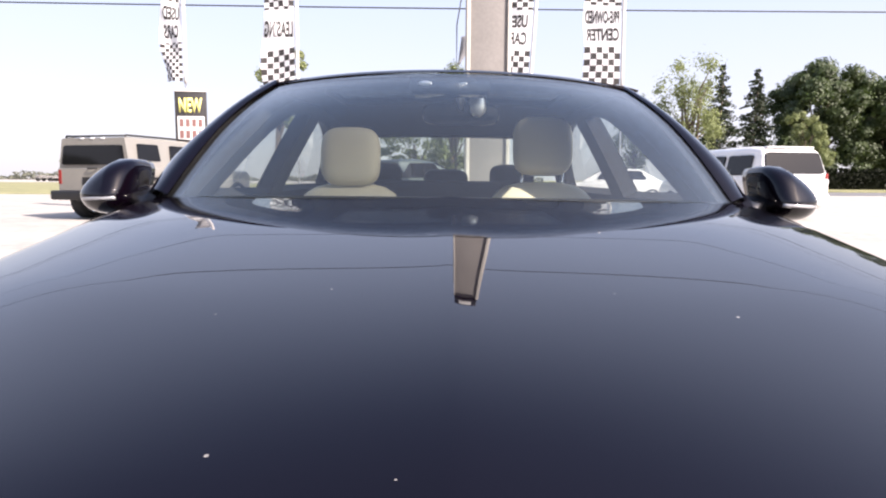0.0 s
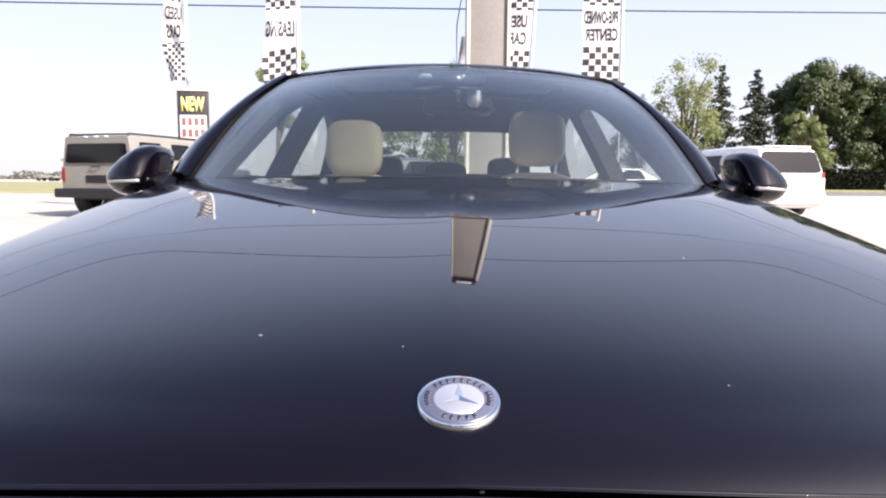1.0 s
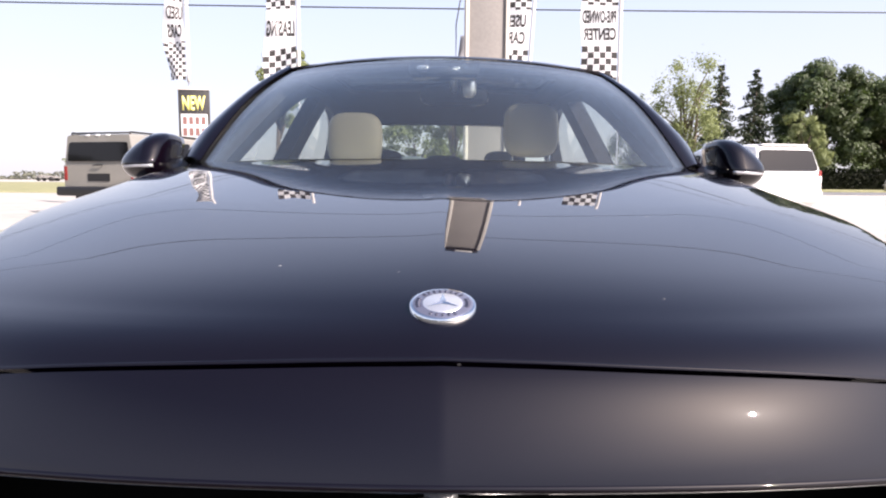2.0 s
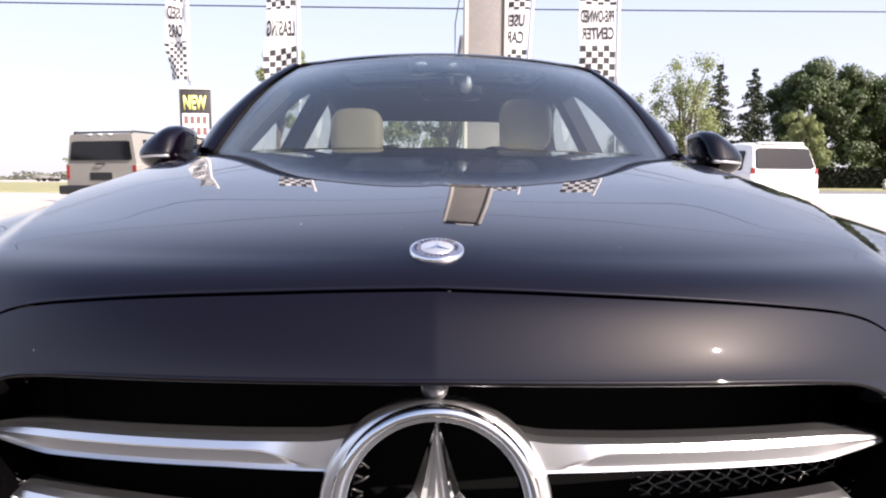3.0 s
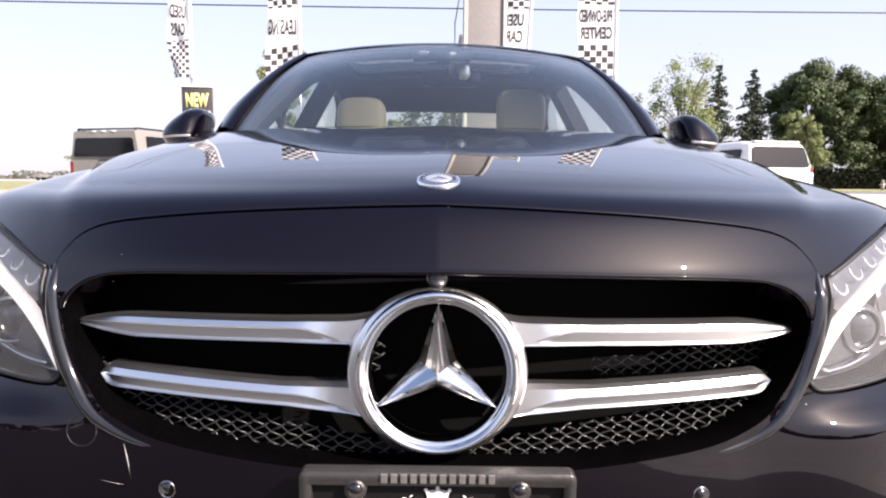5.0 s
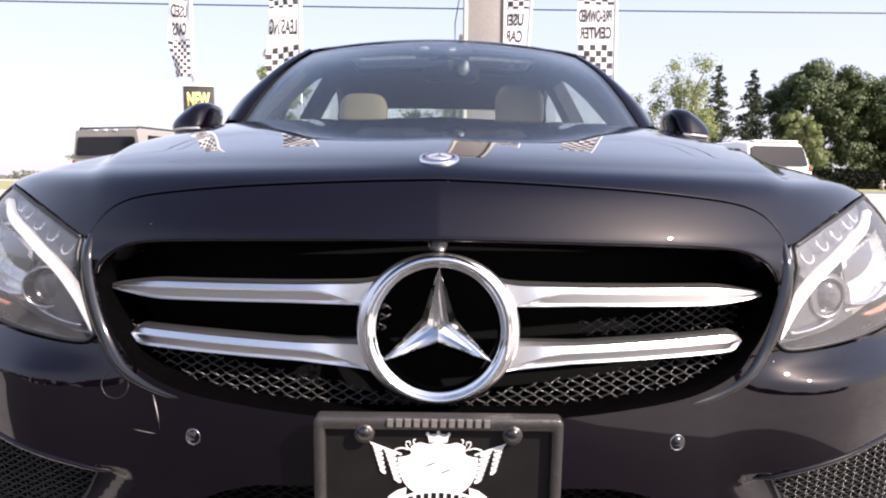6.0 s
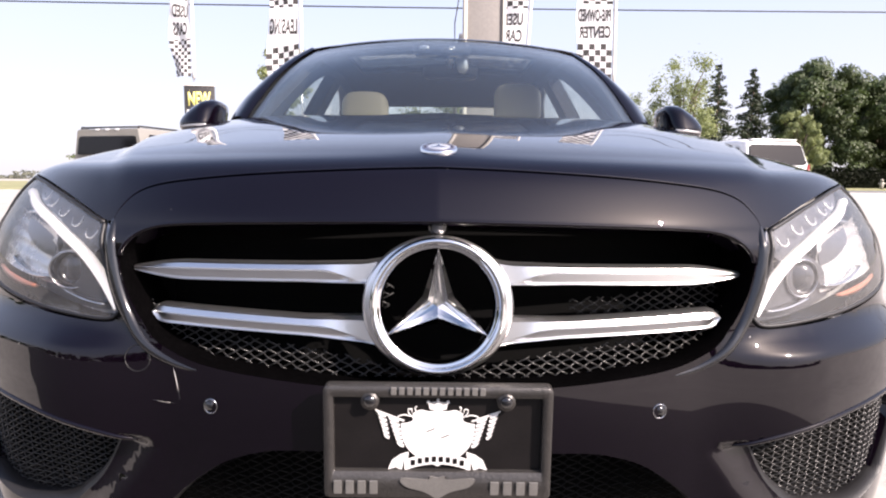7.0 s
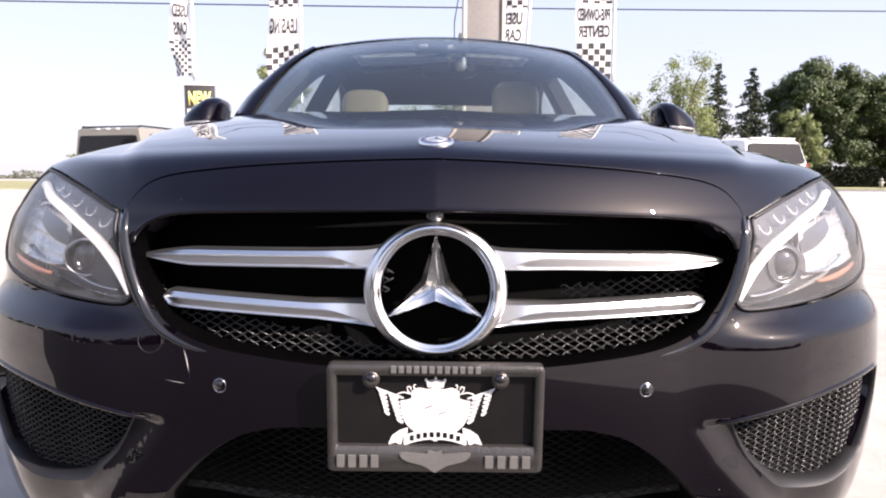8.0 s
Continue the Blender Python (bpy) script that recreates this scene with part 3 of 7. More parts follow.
# satin collar that carries the ring, broader at the sides where the bars grow out of it
bm = bmesh.new()
rings = []
for i in range(97):
    an = 2 * math.pi * i / 96
    side = abs(math.cos(an)) ** 2
    ro = 0.1005 + 0.0075 * side
    rings.append([on_badge(r * math.cos(an), r * math.sin(an), d) for r, d in ((0.094, 0.006), (ro - 0.005, 0.007), (ro - 0.0015, 0.010), (ro, 0.016), (ro, 0.034))])
loft(bm, rings)
bmesh.ops.recalc_face_normals(bm, faces=bm.faces[:])
part("satin_collar", bm, SATIN, ring)
bm = bmesh.new()
top = bm.verts.new(on_badge(0, 0, -0.006))
outer = []
for k in range(6):
    an = math.pi / 2 + k * math.pi / 3
    r = 0.0825 if k % 2 == 0 else 0.0165
    outer.append(bm.verts.new(on_badge(r * math.cos(an), r * math.sin(an), 0.006 if k % 2 == 0 else 0.010)))
low = []
for k in range(6):
    an = math.pi / 2 + k * math.pi / 3
    r = 0.0835 if k % 2 == 0 else 0.0255
    low.append(bm.verts.new(on_badge(r * math.cos(an), r * math.sin(an), 0.014 if k % 2 == 0 else 0.022)))
for k in range(6):
    bm.faces.new((top, outer[k], outer[(k + 1) % 6]))
    bm.faces.new((outer[k], low[k], low[(k + 1) % 6], outer[(k + 1) % 6]))
bm.faces.new(low)
bmesh.ops.recalc_face_normals(bm, faces=bm.faces[:])
part("chrome_star", bm, CHROME, ring, smooth=False)

# nose camera under the lip
bm = bmesh.new()
c = Vector((0.0, 0.028, 0.7895))
cyl(bm, c + Vector((0, 0.03, 0.002)), c + Vector((0, -0.006, -0.001)), 0.0150, 0.0125, n=24)
pc = part("nose_camera", bm, GLOSS_BLACK, car)
bm = bmesh.new()
cyl(bm, c + Vector((0, -0.004, -0.001)), c + Vector((0, -0.009, -0.002)), 0.0085, 0.0075, n=20)
part("camera_lens", bm, LAMP_DARK, pc)

# bonnet badge
bc = Vector(body(*on_top(0, 0.130)))
bn = (Vector(body(*on_top(0, 0.145))) - Vector(body(*on_top(0, 0.121)))).normalized()
up = Vector((1, 0, 0)).cross(bn).normalized()


def badge_disc(name, r0, r1, h0, h1, mat, parent, n=40):
    bm = bmesh.new()
    rings = []
    for r, h in ((r0 + 0.0006, h0), (r0, h1 - 0.0004), (r0 - 0.0007, h1), (r1, h1)):
        rings.append([bc + (Vector((1, 0, 0)) * math.cos(2 * math.pi * k / n) + bn * math.sin(2 * math.pi * k / n)) * r + up * h for k in range(n)])
    vr = loft(bm, rings, closed=True)
    bm.faces.new(vr[-1])
    bmesh.ops.recalc_face_normals(bm, faces=bm.faces[:])
    return part(name, bm, mat, parent)


badge = new("bonnet_badge")
badge.parent = car
tagged(badge, "round silver badge with a small star on the bonnet")
badge_disc("badge_rim", 0.0285, 0.0, -0.002, 0.0030, CHROME, badge)
badge_disc("badge_band", 0.0262, 0.0, 0.002, 0.0034, material("badge_enamel", (0.17, 0.18, 0.24), 0.3, 0.6), badge)
badge_disc("badge_centre", 0.0172, 0.0, 0.003, 0.0042, material("badge_silver", (0.72, 0.72, 0.73), 0.3, 0.8), badge)
bm = bmesh.new()
ctr = bm.verts.new(bc + up * 0.0060)
pts = []
for k in range(6):
    an = math.pi / 2 + k * math.pi / 3
    r = 0.0160 if k % 2 == 0 else 0.0034
    pts.append(bm.verts.new(bc + (Vector((1, 0, 0)) * math.cos(an) + bn * math.sin(an)) * r + up * 0.0044))
for k in range(6):
    bm.faces.new((ctr, pts[k], pts[(k + 1) % 6]))
part("badge_star", bm, CHROME, badge, smooth=False)
BADGE_INK = material("badge_ink", (0.03, 0.033, 0.06), 0.35, 0.2)
for an in [-math.pi / 2 + (k - 2) * 0.24 for k in range(5)] + [math.pi / 2 + (k - 3.5) * 0.24 for k in range(8)] + [side + j * 0.16 for side in (0.0, math.pi) for j in (-2, -1, 0, 1, 2)]:
    bm = bmesh.new()
    p = bc + (Vector((1, 0, 0)) * math.cos(an) + bn * math.sin(an)) * 0.0218 + up * 0.0036
    box(bm, 0, 0, 0, 0.0019, 0.0042, 0.0008)
    face_m = Matrix((Vector((1, 0, 0)), bn, up)).transposed().to_4x4()
    bmesh.ops.transform(bm, matrix=Matrix.Translation(p) @ face_m @ Matrix.Rotation(an - math.pi / 2, 4, "Z"), verts=bm.verts[:])
    part("badge_mark", bm, BADGE_INK, badge)


# ---- headlamps ----
FIN = material("polished_fin", (0.46, 0.45, 0.45), 0.16, 1.0)
PROJ_GLASS = material("projector_glass", (0.03, 0.03, 0.033), 0.08, 0.0, coat=1.0)


def headlamp(sg):
    lamp = new("headlamp")
    lamp.parent = car
    tagged(lamp, "clear swept-back headlamp with a white light band")
    ol = LAMP_TOP + LAMP_OUT[1:] + LAMP_LOW[1:] + LAMP_IN[1:-1]
    ol = shift(ol, 0.66, 0.74, 0.0035)
    flat = front(ol, sg)

    def lens_skin(a, v):
        p = body(a, v)
        return p + np.stack([0 * p[..., 0], 0 * p[..., 0] + 0.002, 0 * p[..., 0]], -1)

    cut_panel("lens", lens_skin, flat, [], LENS, lamp, "clear curved lens", step=0.02, depth=0.004)

    def bowl(a, v):
        p = body(a, v)
        q = np.abs(p[..., 0])
        d = 0.055 + 0.03 * smooth01((q - 0.52) / 0.15)
        return p + np.stack([-np.sign(p[..., 0]) * 0.006, d, 0 * d], -1)

    big = shift(ol, 0.66, 0.74, -0.006)
    cut_panel("lamp_bowl", bowl, front(big, sg), [], LAMP_SATIN, lamp, "silver lamp chamber", step=0.02, depth=0.004)

    def fitted(name, pts, back, mat, label="", sag=0.0):
        """A moulded piece that follows the lamp's own shape at a set depth."""
        def skin(a, v):
            p = body(a, v)
            q = np.abs(p[..., 0])
            return p + np.stack([0 * q, back + sag * np.sin(q * 60) * 0.5, 0 * q], -1)
        return cut_panel(name, skin, front(pts, sg), [], mat, lamp, label, step=0.018, depth=0.012)

    fitted("indicator_tray", lines([(0.518, 0.775), (0.60, 0.806), (0.70, 0.834), (0.755, 0.842)], [(0.755, 0.842), (0.725, 0.815), (0.648, 0.787), (0.596, 0.763), (0.548, 0.733)], [(0.548, 0.733), (0.520, 0.750), (0.518, 0.775)])[:-1],
           0.034, LAMP_DARK, "dark indicator tray")
    fitted("inner_bezel", lines([(0.490, 0.654), (0.526, 0.694), (0.556, 0.722), (0.575, 0.735)], [(0.575, 0.735), (0.610, 0.738), (0.648, 0.716), (0.655, 0.690), (0.662, 0.668)], [(0.662, 0.668), (0.60, 0.650), (0.53, 0.643), (0.490, 0.654)])[:-1],
           0.040, LAMP_DARK, "dark bezel round the projector")
    fitted("chamber_divider", lines([(0.655, 0.758), (0.700, 0.772), (0.745, 0.778)], [(0.745, 0.778), (0.735, 0.752), (0.690, 0.728), (0.648, 0.718)], [(0.648, 0.718), (0.645, 0.74), (0.655, 0.758)])[:-1],
           0.046, LAMP_DARK, "dark divider")
    backing("lamp_back", front([(0.44, 0.56), (0.86, 0.56), (0.86, 0.79), (0.62, 0.79), (0.44, 0.74)], sg), 0.125, lamp)
    # rim seal
    bm = bmesh.new()
    rim = [front_point(sg * x, z, 0.003) for x, z in shift(ol, 0.66, 0.74, 0.001)]
    tube(bm, rim + [rim[0]], 0.0036, 6)
    part("lamp_seal", bm, BLACK, lamp)
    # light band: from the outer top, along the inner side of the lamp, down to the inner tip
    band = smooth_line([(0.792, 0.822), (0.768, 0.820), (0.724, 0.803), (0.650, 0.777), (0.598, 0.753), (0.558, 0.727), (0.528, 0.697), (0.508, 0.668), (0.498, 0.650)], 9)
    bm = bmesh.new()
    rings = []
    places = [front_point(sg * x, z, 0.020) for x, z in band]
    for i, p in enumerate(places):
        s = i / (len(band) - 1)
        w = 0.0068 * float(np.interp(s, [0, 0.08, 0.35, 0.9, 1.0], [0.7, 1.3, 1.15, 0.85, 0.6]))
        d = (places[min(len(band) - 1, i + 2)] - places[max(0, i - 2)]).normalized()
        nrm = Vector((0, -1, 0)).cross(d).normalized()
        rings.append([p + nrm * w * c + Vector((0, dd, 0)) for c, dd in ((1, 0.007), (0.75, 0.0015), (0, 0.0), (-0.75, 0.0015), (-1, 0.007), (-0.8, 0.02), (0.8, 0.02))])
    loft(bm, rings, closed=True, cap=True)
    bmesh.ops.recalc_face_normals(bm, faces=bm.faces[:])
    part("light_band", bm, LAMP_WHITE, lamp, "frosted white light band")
    # projector and reflector bowls
    for name, (x, z), r, mat in (("projector", (0.594, 0.703), 0.0290, FIN),):
        c = front_point(sg * x, z, 0.030)
        bm = bmesh.new()
        rings = []
        for rr, dd in ((1.12, 0.006), (1.05, 0.0), (0.98, 0.004), (0.9, 0.022), (0.7, 0.034), (0.3, 0.040), (0.02, 0.041)):
            rings.append([c + Vector((sg * 0.25 * dd, dd, 0)) + Vector((math.cos(2 * math.pi * k / 28) * r * rr, 0.30 * sg * math.cos(2 * math.pi * k / 28) * r * rr * sg, math.sin(2 * math.pi * k / 28) * r * rr)) for k in range(28)])
        loft(bm, rings, closed=True)
        ob = part(name, bm, mat, lamp)
        if name == "projector":
            bm = bmesh.new()
            bmesh.ops.create_uvsphere(bm, u_segments=24, v_segments=14, radius=r * 0.86)
            bmesh.ops.scale(bm, vec=(1, 0.5, 1), verts=bm.verts[:])
            bmesh.ops.translate(bm, vec=c + Vector((0, 0.012, 0)), verts=bm.verts[:])
            part("lens_ball", bm, PROJ_GLASS, ob)
    # stepped silver blades under and beside the projector
    for (xa, za), (xb, zb), back, hgt, bow in (((0.522, 0.655), (0.605, 0.672), 0.026, 0.004, 0.004), ((0.640, 0.690), (0.752, 0.712), 0.030, 0.005, 0.012),
                                               ((0.672, 0.782), (0.765, 0.785), 0.036, 0.007, -0.006)):
        bm = bmesh.new()
        rings = []
        for i in range(11):
            s = i / 10
            p = front_point(sg * (xa + (xb - xa) * s), za + (zb - za) * s - bow * math.sin(math.pi * s), back)
            h = hgt * (0.3 + 0.7 * math.sin(math.pi * (0.1 + 0.8 * s)))
            rings.append([p + Vector((0, 0.0, h / 2)), p + Vector((0, -0.004, 0)), p + Vector((0, 0.0, -h / 2)), p + Vector((0, 0.015, -h / 2)), p + Vector((0, 0.015, h / 2))])
        loft(bm, rings, closed=True, cap=True)
        bmesh.ops.recalc_face_normals(bm, faces=bm.faces[:])
        part("silver_blade", bm, LAMP_SILVER, lamp)
    # curved reflector wall of the outer chamber
    bm = bmesh.new()
    rings = []
    for i in range(15):
        s = i / 14
        x = 0.640 + 0.180 * s
        zt, zb = 0.764 + 0.046 * s - 0.012 * s * s, 0.676 + 0.024 * s
        rings.append([front_point(sg * x, zt + (zb - zt) * k / 24, 0.036 + 0.026 * math.sin(math.pi * k / 24) * math.sin(math.pi * (0.12 + 0.8 * s)) + 0.0035 * abs(math.sin(math.pi * k / 6))) for k in range(25)])
    loft(bm, rings)
    part("reflector", bm, LAMP_SATIN, lamp)
    # hooked indicator guides in the tray
    for k, (x, z) in enumerate(((0.690, 0.822), (0.662, 0.812), (0.622, 0.797), (0.584, 0.783), (0.546, 0.766))):
        bm = bmesh.new()
        hook = smooth_line([(-0.012, 0.007), (-0.010, -0.004), (0.0, -0.008), (0.008, -0.003), (0.010, 0.004)], 4)
        tube(bm, [front_point(sg * (x - hx * 1.1), z + hz + hx * 0.25, 0.022) for hx, hz in hook], [0.0008, 0.0010, 0.0012] + [0.0016] * (len(hook) - 6) + [0.0012, 0.0010, 0.0008], 6)
        part("indicator_guide", bm, LAMP_SATIN, lamp)
    # amber side reflector
    bm = bmesh.new()
    rings = []
    for i in range(9):
        s = i / 8
        p = front_point(sg * (0.668 + 0.125 * s), 0.6715 + 0.020 * s * s, 0.020)
        h = 0.0075 * math.sin(math.pi * (0.10 + 0.70 * s))
        rings.append([p + Vector((0, 0, h)), p + Vector((0, -0.003, 0)), p + Vector((0, 0, -h)), p + Vector((0, 0.01, 0))])
    loft(bm, rings, closed=True, cap=True)
    part("amber_reflector", bm, AMBER, lamp, "amber side reflector")
    # dark filler between lamp and grille, with two polished fins
    def edge_in(z):
        return float(np.interp(z, [0.64, 0.69, 0.735, 0.79], [0.478, 0.487, 0.486, 0.498]))

    def edge_out(z):
        return max(float(np.interp(z, [0.64, 0.69, 0.745, 0.785], [0.476, 0.490, 0.506, 0.512])), edge_in(z) + 0.004)

    bm = bmesh.new()
    rings = []
    for i in range(13):
        z = 0.655 + 0.130 * i / 12
        xi, xo = edge_in(z), edge_out(z)
        rings.append([front_point(sg * xi, z, 0.012), front_point(sg * (xi * 0.7 + xo * 0.3), z, 0.009), front_point(sg * (xi * 0.3 + xo * 0.7), z, 0.010), front_point(sg * xo, z, 0.016)])
    loft(bm, rings)
    part("filler_strip", bm, GLOSS_BLACK, lamp)
    for share, z0, z1 in ((0.25, 0.690, 0.782), (0.72, 0.722, 0.786)):
        bm = bmesh.new()
        rings = []
        for i in range(13):
            s = i / 12
            z = z0 + (z1 - z0) * s
            x = edge_in(z) + (edge_out(z) - edge_in(z)) * share
            w = 0.0046 * math.sin(math.pi * (0.06 + 0.80 * s)) + 0.0004
            rings.append([front_point(sg * (x - w), z, 0.009), front_point(sg * (x - w * 0.3), z, 0.003), front_point(sg * (x + w * 0.6), z, 0.004), front_point(sg * (x + w), z, 0.010)])
        loft(bm, rings, closed=True, cap=True)
        bmesh.ops.recalc_face_normals(bm, faces=bm.faces[:])
        part("filler_fin", bm, FIN, lamp, "polished dark fin")
    return lamp


for sg in (-1, 1):
    headlamp(sg)

# ---- bumper details ----
for sg in (1, -1):
    intake = new("side_intake")
    intake.parent = car
    big = shift(INTAKE, 0.65, 0.43, -0.02)
    backing("intake_shade_sheet", front(big, sg), 0.10, intake)
    hexa_mesh("intake_mesh", [(sg * x, z) for x, z in INTAKE], 0.036, intake, 0.0105, 0.0011)
    bm = bmesh.new()
    rings = []
    for k, (kk, dy) in enumerate(((0.0, 0.0), (0.006, 0.008), (0.012, 0.03), (0.004, 0.09))):
        rings.append([front_point(sg * x, z, dy) for x, z in shift(INTAKE, 0.65, 0.43, kk)])
    loft(bm, rings, closed=True)
    part("intake_frame", bm, BLACK, intake)
    # raised lip over the intake, running on inwards as a short crease
    bm = bmesh.new()
    run = smooth_line([(0.400, 0.452), (0.440, 0.460), (0.476, 0.470), (0.60, 0.499), (0.72, 0.514), (0.80, 0.517)], 6)
    tube(bm, [front_point(sg * x, z, 0.001) for x, z in run], [0.0006 + 0.0036 * min(1, k / 14) for k in range(len(run))], 8)
    part("intake_lip", bm, PAINT, intake)
    # parking sensor
    c = front_point(sg * 0.326, 0.525)
    bm = bmesh.new()
    rings = []
    for r, d in ((0.0115, 0.003), (0.0110, -0.0008), (0.0100, -0.0012), (0.0088, 0.002)):
        rings.append([c + Vector((math.cos(2 * math.pi * k / 24) * r * 0.95, d + 0.12 * math.cos(2 * math.pi * k / 24) * r * sg, math.sin(2 * math.pi * k / 24) * r)) for k in range(24)])
    loft(bm, rings, closed=True)
    ps = part("parking_sensor", bm, FIN, car)
    bm = bmesh.new()
    cyl(bm, c + Vector((0, 0.006, 0)), c + Vector((0, -0.0005, 0)), 0.0088, n=20)
    part("sensor_face", bm, GLOSS_BLACK, ps)

# round tow-eye cover and a scrape beside it
bm = bmesh.new()
rim = [front_point(-0.441 + 0.019 * math.cos(2 * math.pi * k / 30), 0.588 + 0.019 * math.sin(2 * math.pi * k / 30), -0.0002) for k in range(31)]
tube(bm, rim, 0.0009, 4)
part("tow_cover_seam", bm, BLACK, car)
SCRAPE = material("scraped_paint", (0.40, 0.38, 0.36), 0.6)
for run, r in (([(-0.386, 0.577), (-0.3815, 0.562), (-0.379, 0.552), (-0.3745, 0.531)], (0.0003, 0.0008, 0.0006, 0.0002)), ([(-0.417, 0.528), (-0.400, 0.5255), (-0.383, 0.524)], (0.0002, 0.0004, 0.0002))):
    bm = bmesh.new()
    tube(bm, [front_point(x, z, 0.0002) for x, z in run], list(r), 4)
    part("scrape", bm, SCRAPE, car)

chin = new("chin_intake")
chin.parent = car
backing("chin_shade_sheet", mirrored(front([(x * 1.04, 0.35 + (z - 0.35) * 1.08) for x, z in CHIN])), 0.20, chin)
# the mesh wire again, nearly black: the chin opening's shade in its colour
SHADED_WIRE = material("shaded_chin_wire", (0.004, 0.004, 0.004), 0.6)
hexa_mesh("chin_mesh", mirrored(CHIN), 0.165, chin, 0.0150, 0.0011, mat=SHADED_WIRE)
bm = bmesh.new()
rings = []
for dy, k in ((0.0, 0.0), (0.012, 0.004), (0.05, 0.010), (0.16, 0.0)):
    rings.append([front_point(x, z, dy) for x, z in shift(mirrored(CHIN), 0, 0.36, k)])
loft(bm, rings, closed=True)
part("chin_frame", bm, BLACK, chin)
bm = bmesh.new()
rings = []
for i in range(41):
    x = -0.52 + 1.04 * i / 40
    p = front_point(x, 0.205)
    rings.append([p + Vector((0, d, e)) for d, e in ((-0.010, 0.040), (-0.026, 0.030), (-0.032, -0.002), (0.03, -0.012), (0.05, 0.030))])
loft(bm, rings, closed=True, cap=True)
bmesh.ops.recalc_face_normals(bm, faces=bm.faces[:])
part("chin_splitter", bm, SATIN, car, "silver chin splitter")

# show plate in a pewter frame
plate = new("show_plate")
plate.parent = car
tagged(plate, "dealer show plate in a pewter frame, white crest on black")
PM = pose(0.004, -0.030, 0.4955, 2.5, 0, 0)
PW, PH = 0.314, 0.163


def plate_box(bm, cx, cz, w, h, y, d, bevel=0.0):
    vs = box(bm, cx, y, cz, w, d, h, bevel)
    bmesh.ops.transform(bm, matrix=PM, verts=[v for v in vs if v.is_valid])


bm = bmesh.new()
plate_box(bm, 0, 0, PW - 0.012, PH - 0.012, 0.004, 0.004, 0.001)
part("plate_sheet", bm, PLATE_BLACK, plate, smooth=False)
bm = bmesh.new()
o = [(-PW / 2, -PH / 2), (PW / 2, -PH / 2), (PW / 2, PH / 2), (-PW / 2, PH / 2)]


def rounded(x0, z0, x1, z1, r, n=5):
    out = []
    for cx, cz, a0 in ((x1 - r, z1 - r, 0), (x0 + r, z1 - r, 90), (x0 + r, z0 + r, 180), (x1 - r, z0 + r, 270)):
        out += [(cx + r * math.cos(radians(a0 + 90 * k / n)), cz + r * math.sin(radians(a0 + 90 * k / n))) for k in range(n + 1)]
    return out


ro = rounded(-PW / 2, -PH / 2, PW / 2, PH / 2, 0.008)
ri = rounded(-PW / 2 + 0.014, -PH / 2 + 0.040, PW / 2 - 0.014, PH / 2 - 0.016, 0.002)
rings = []
for pts, y, k in ((ro, 0.010, 0), (ro, -0.006, 0), ([(x * 0.99, z * 0.985) for x, z in ro], -0.0085, 0), ([(x * 1.008, z * 1.01) for x, z in ri], -0.0085, 0), (ri, -0.006, 0), (ri, 0.003, 0)):
    rings.append([PM @ Vector((x, y, z)) for x, z in pts])
loft(bm, rings, closed=True)
bmesh.ops.recalc_face_normals(bm, faces=bm.faces[:])
part("plate_frame", bm, PEWTER, plate, "grey pewter plate frame")
for sg in (1, -1):
    bm = bmesh.new()
    cyl(bm, PM @ Vector((sg * 0.093, 0.004, 0.060)), PM @ Vector((sg * 0.093, -0.0085, 0.060)), 0.0125, n=20)
    tab = part("frame_tab", bm, PEWTER, plate)
    bm = bmesh.new()
    cyl(bm, PM @ Vector((sg * 0.093, -0.008, 0.061)), PM @ Vector((sg * 0.093, -0.013, 0.061)), 0.0085, 0.0075, n=18)
    part("bolt", bm, GLOSS_BLACK, tab)


def plate_shape(name, pts, y, mat, label="", thick=0.0012):
    bm = bmesh.new()
    fr = [bm.verts.new(PM @ Vector((x, y, z))) for x, z in pts]
    bk = [bm.verts.new(PM @ Vector((x, y + thick, z))) for x, z in pts]
    bm.faces.new(fr)
    bm.faces.new(bk[::-1])
    for k in range(len(fr)):
        bm.faces.new((fr[k], fr[(k + 1) % len(fr)], bk[(k + 1) % len(fr)], bk[k]))
    bmesh.ops.triangulate(bm, faces=[f for f in bm.faces if len(f.verts) > 4])
    bmesh.ops.recalc_face_normals(bm, faces=bm.faces[:])
    return part(name, bm, mat, plate, label, smooth=False)


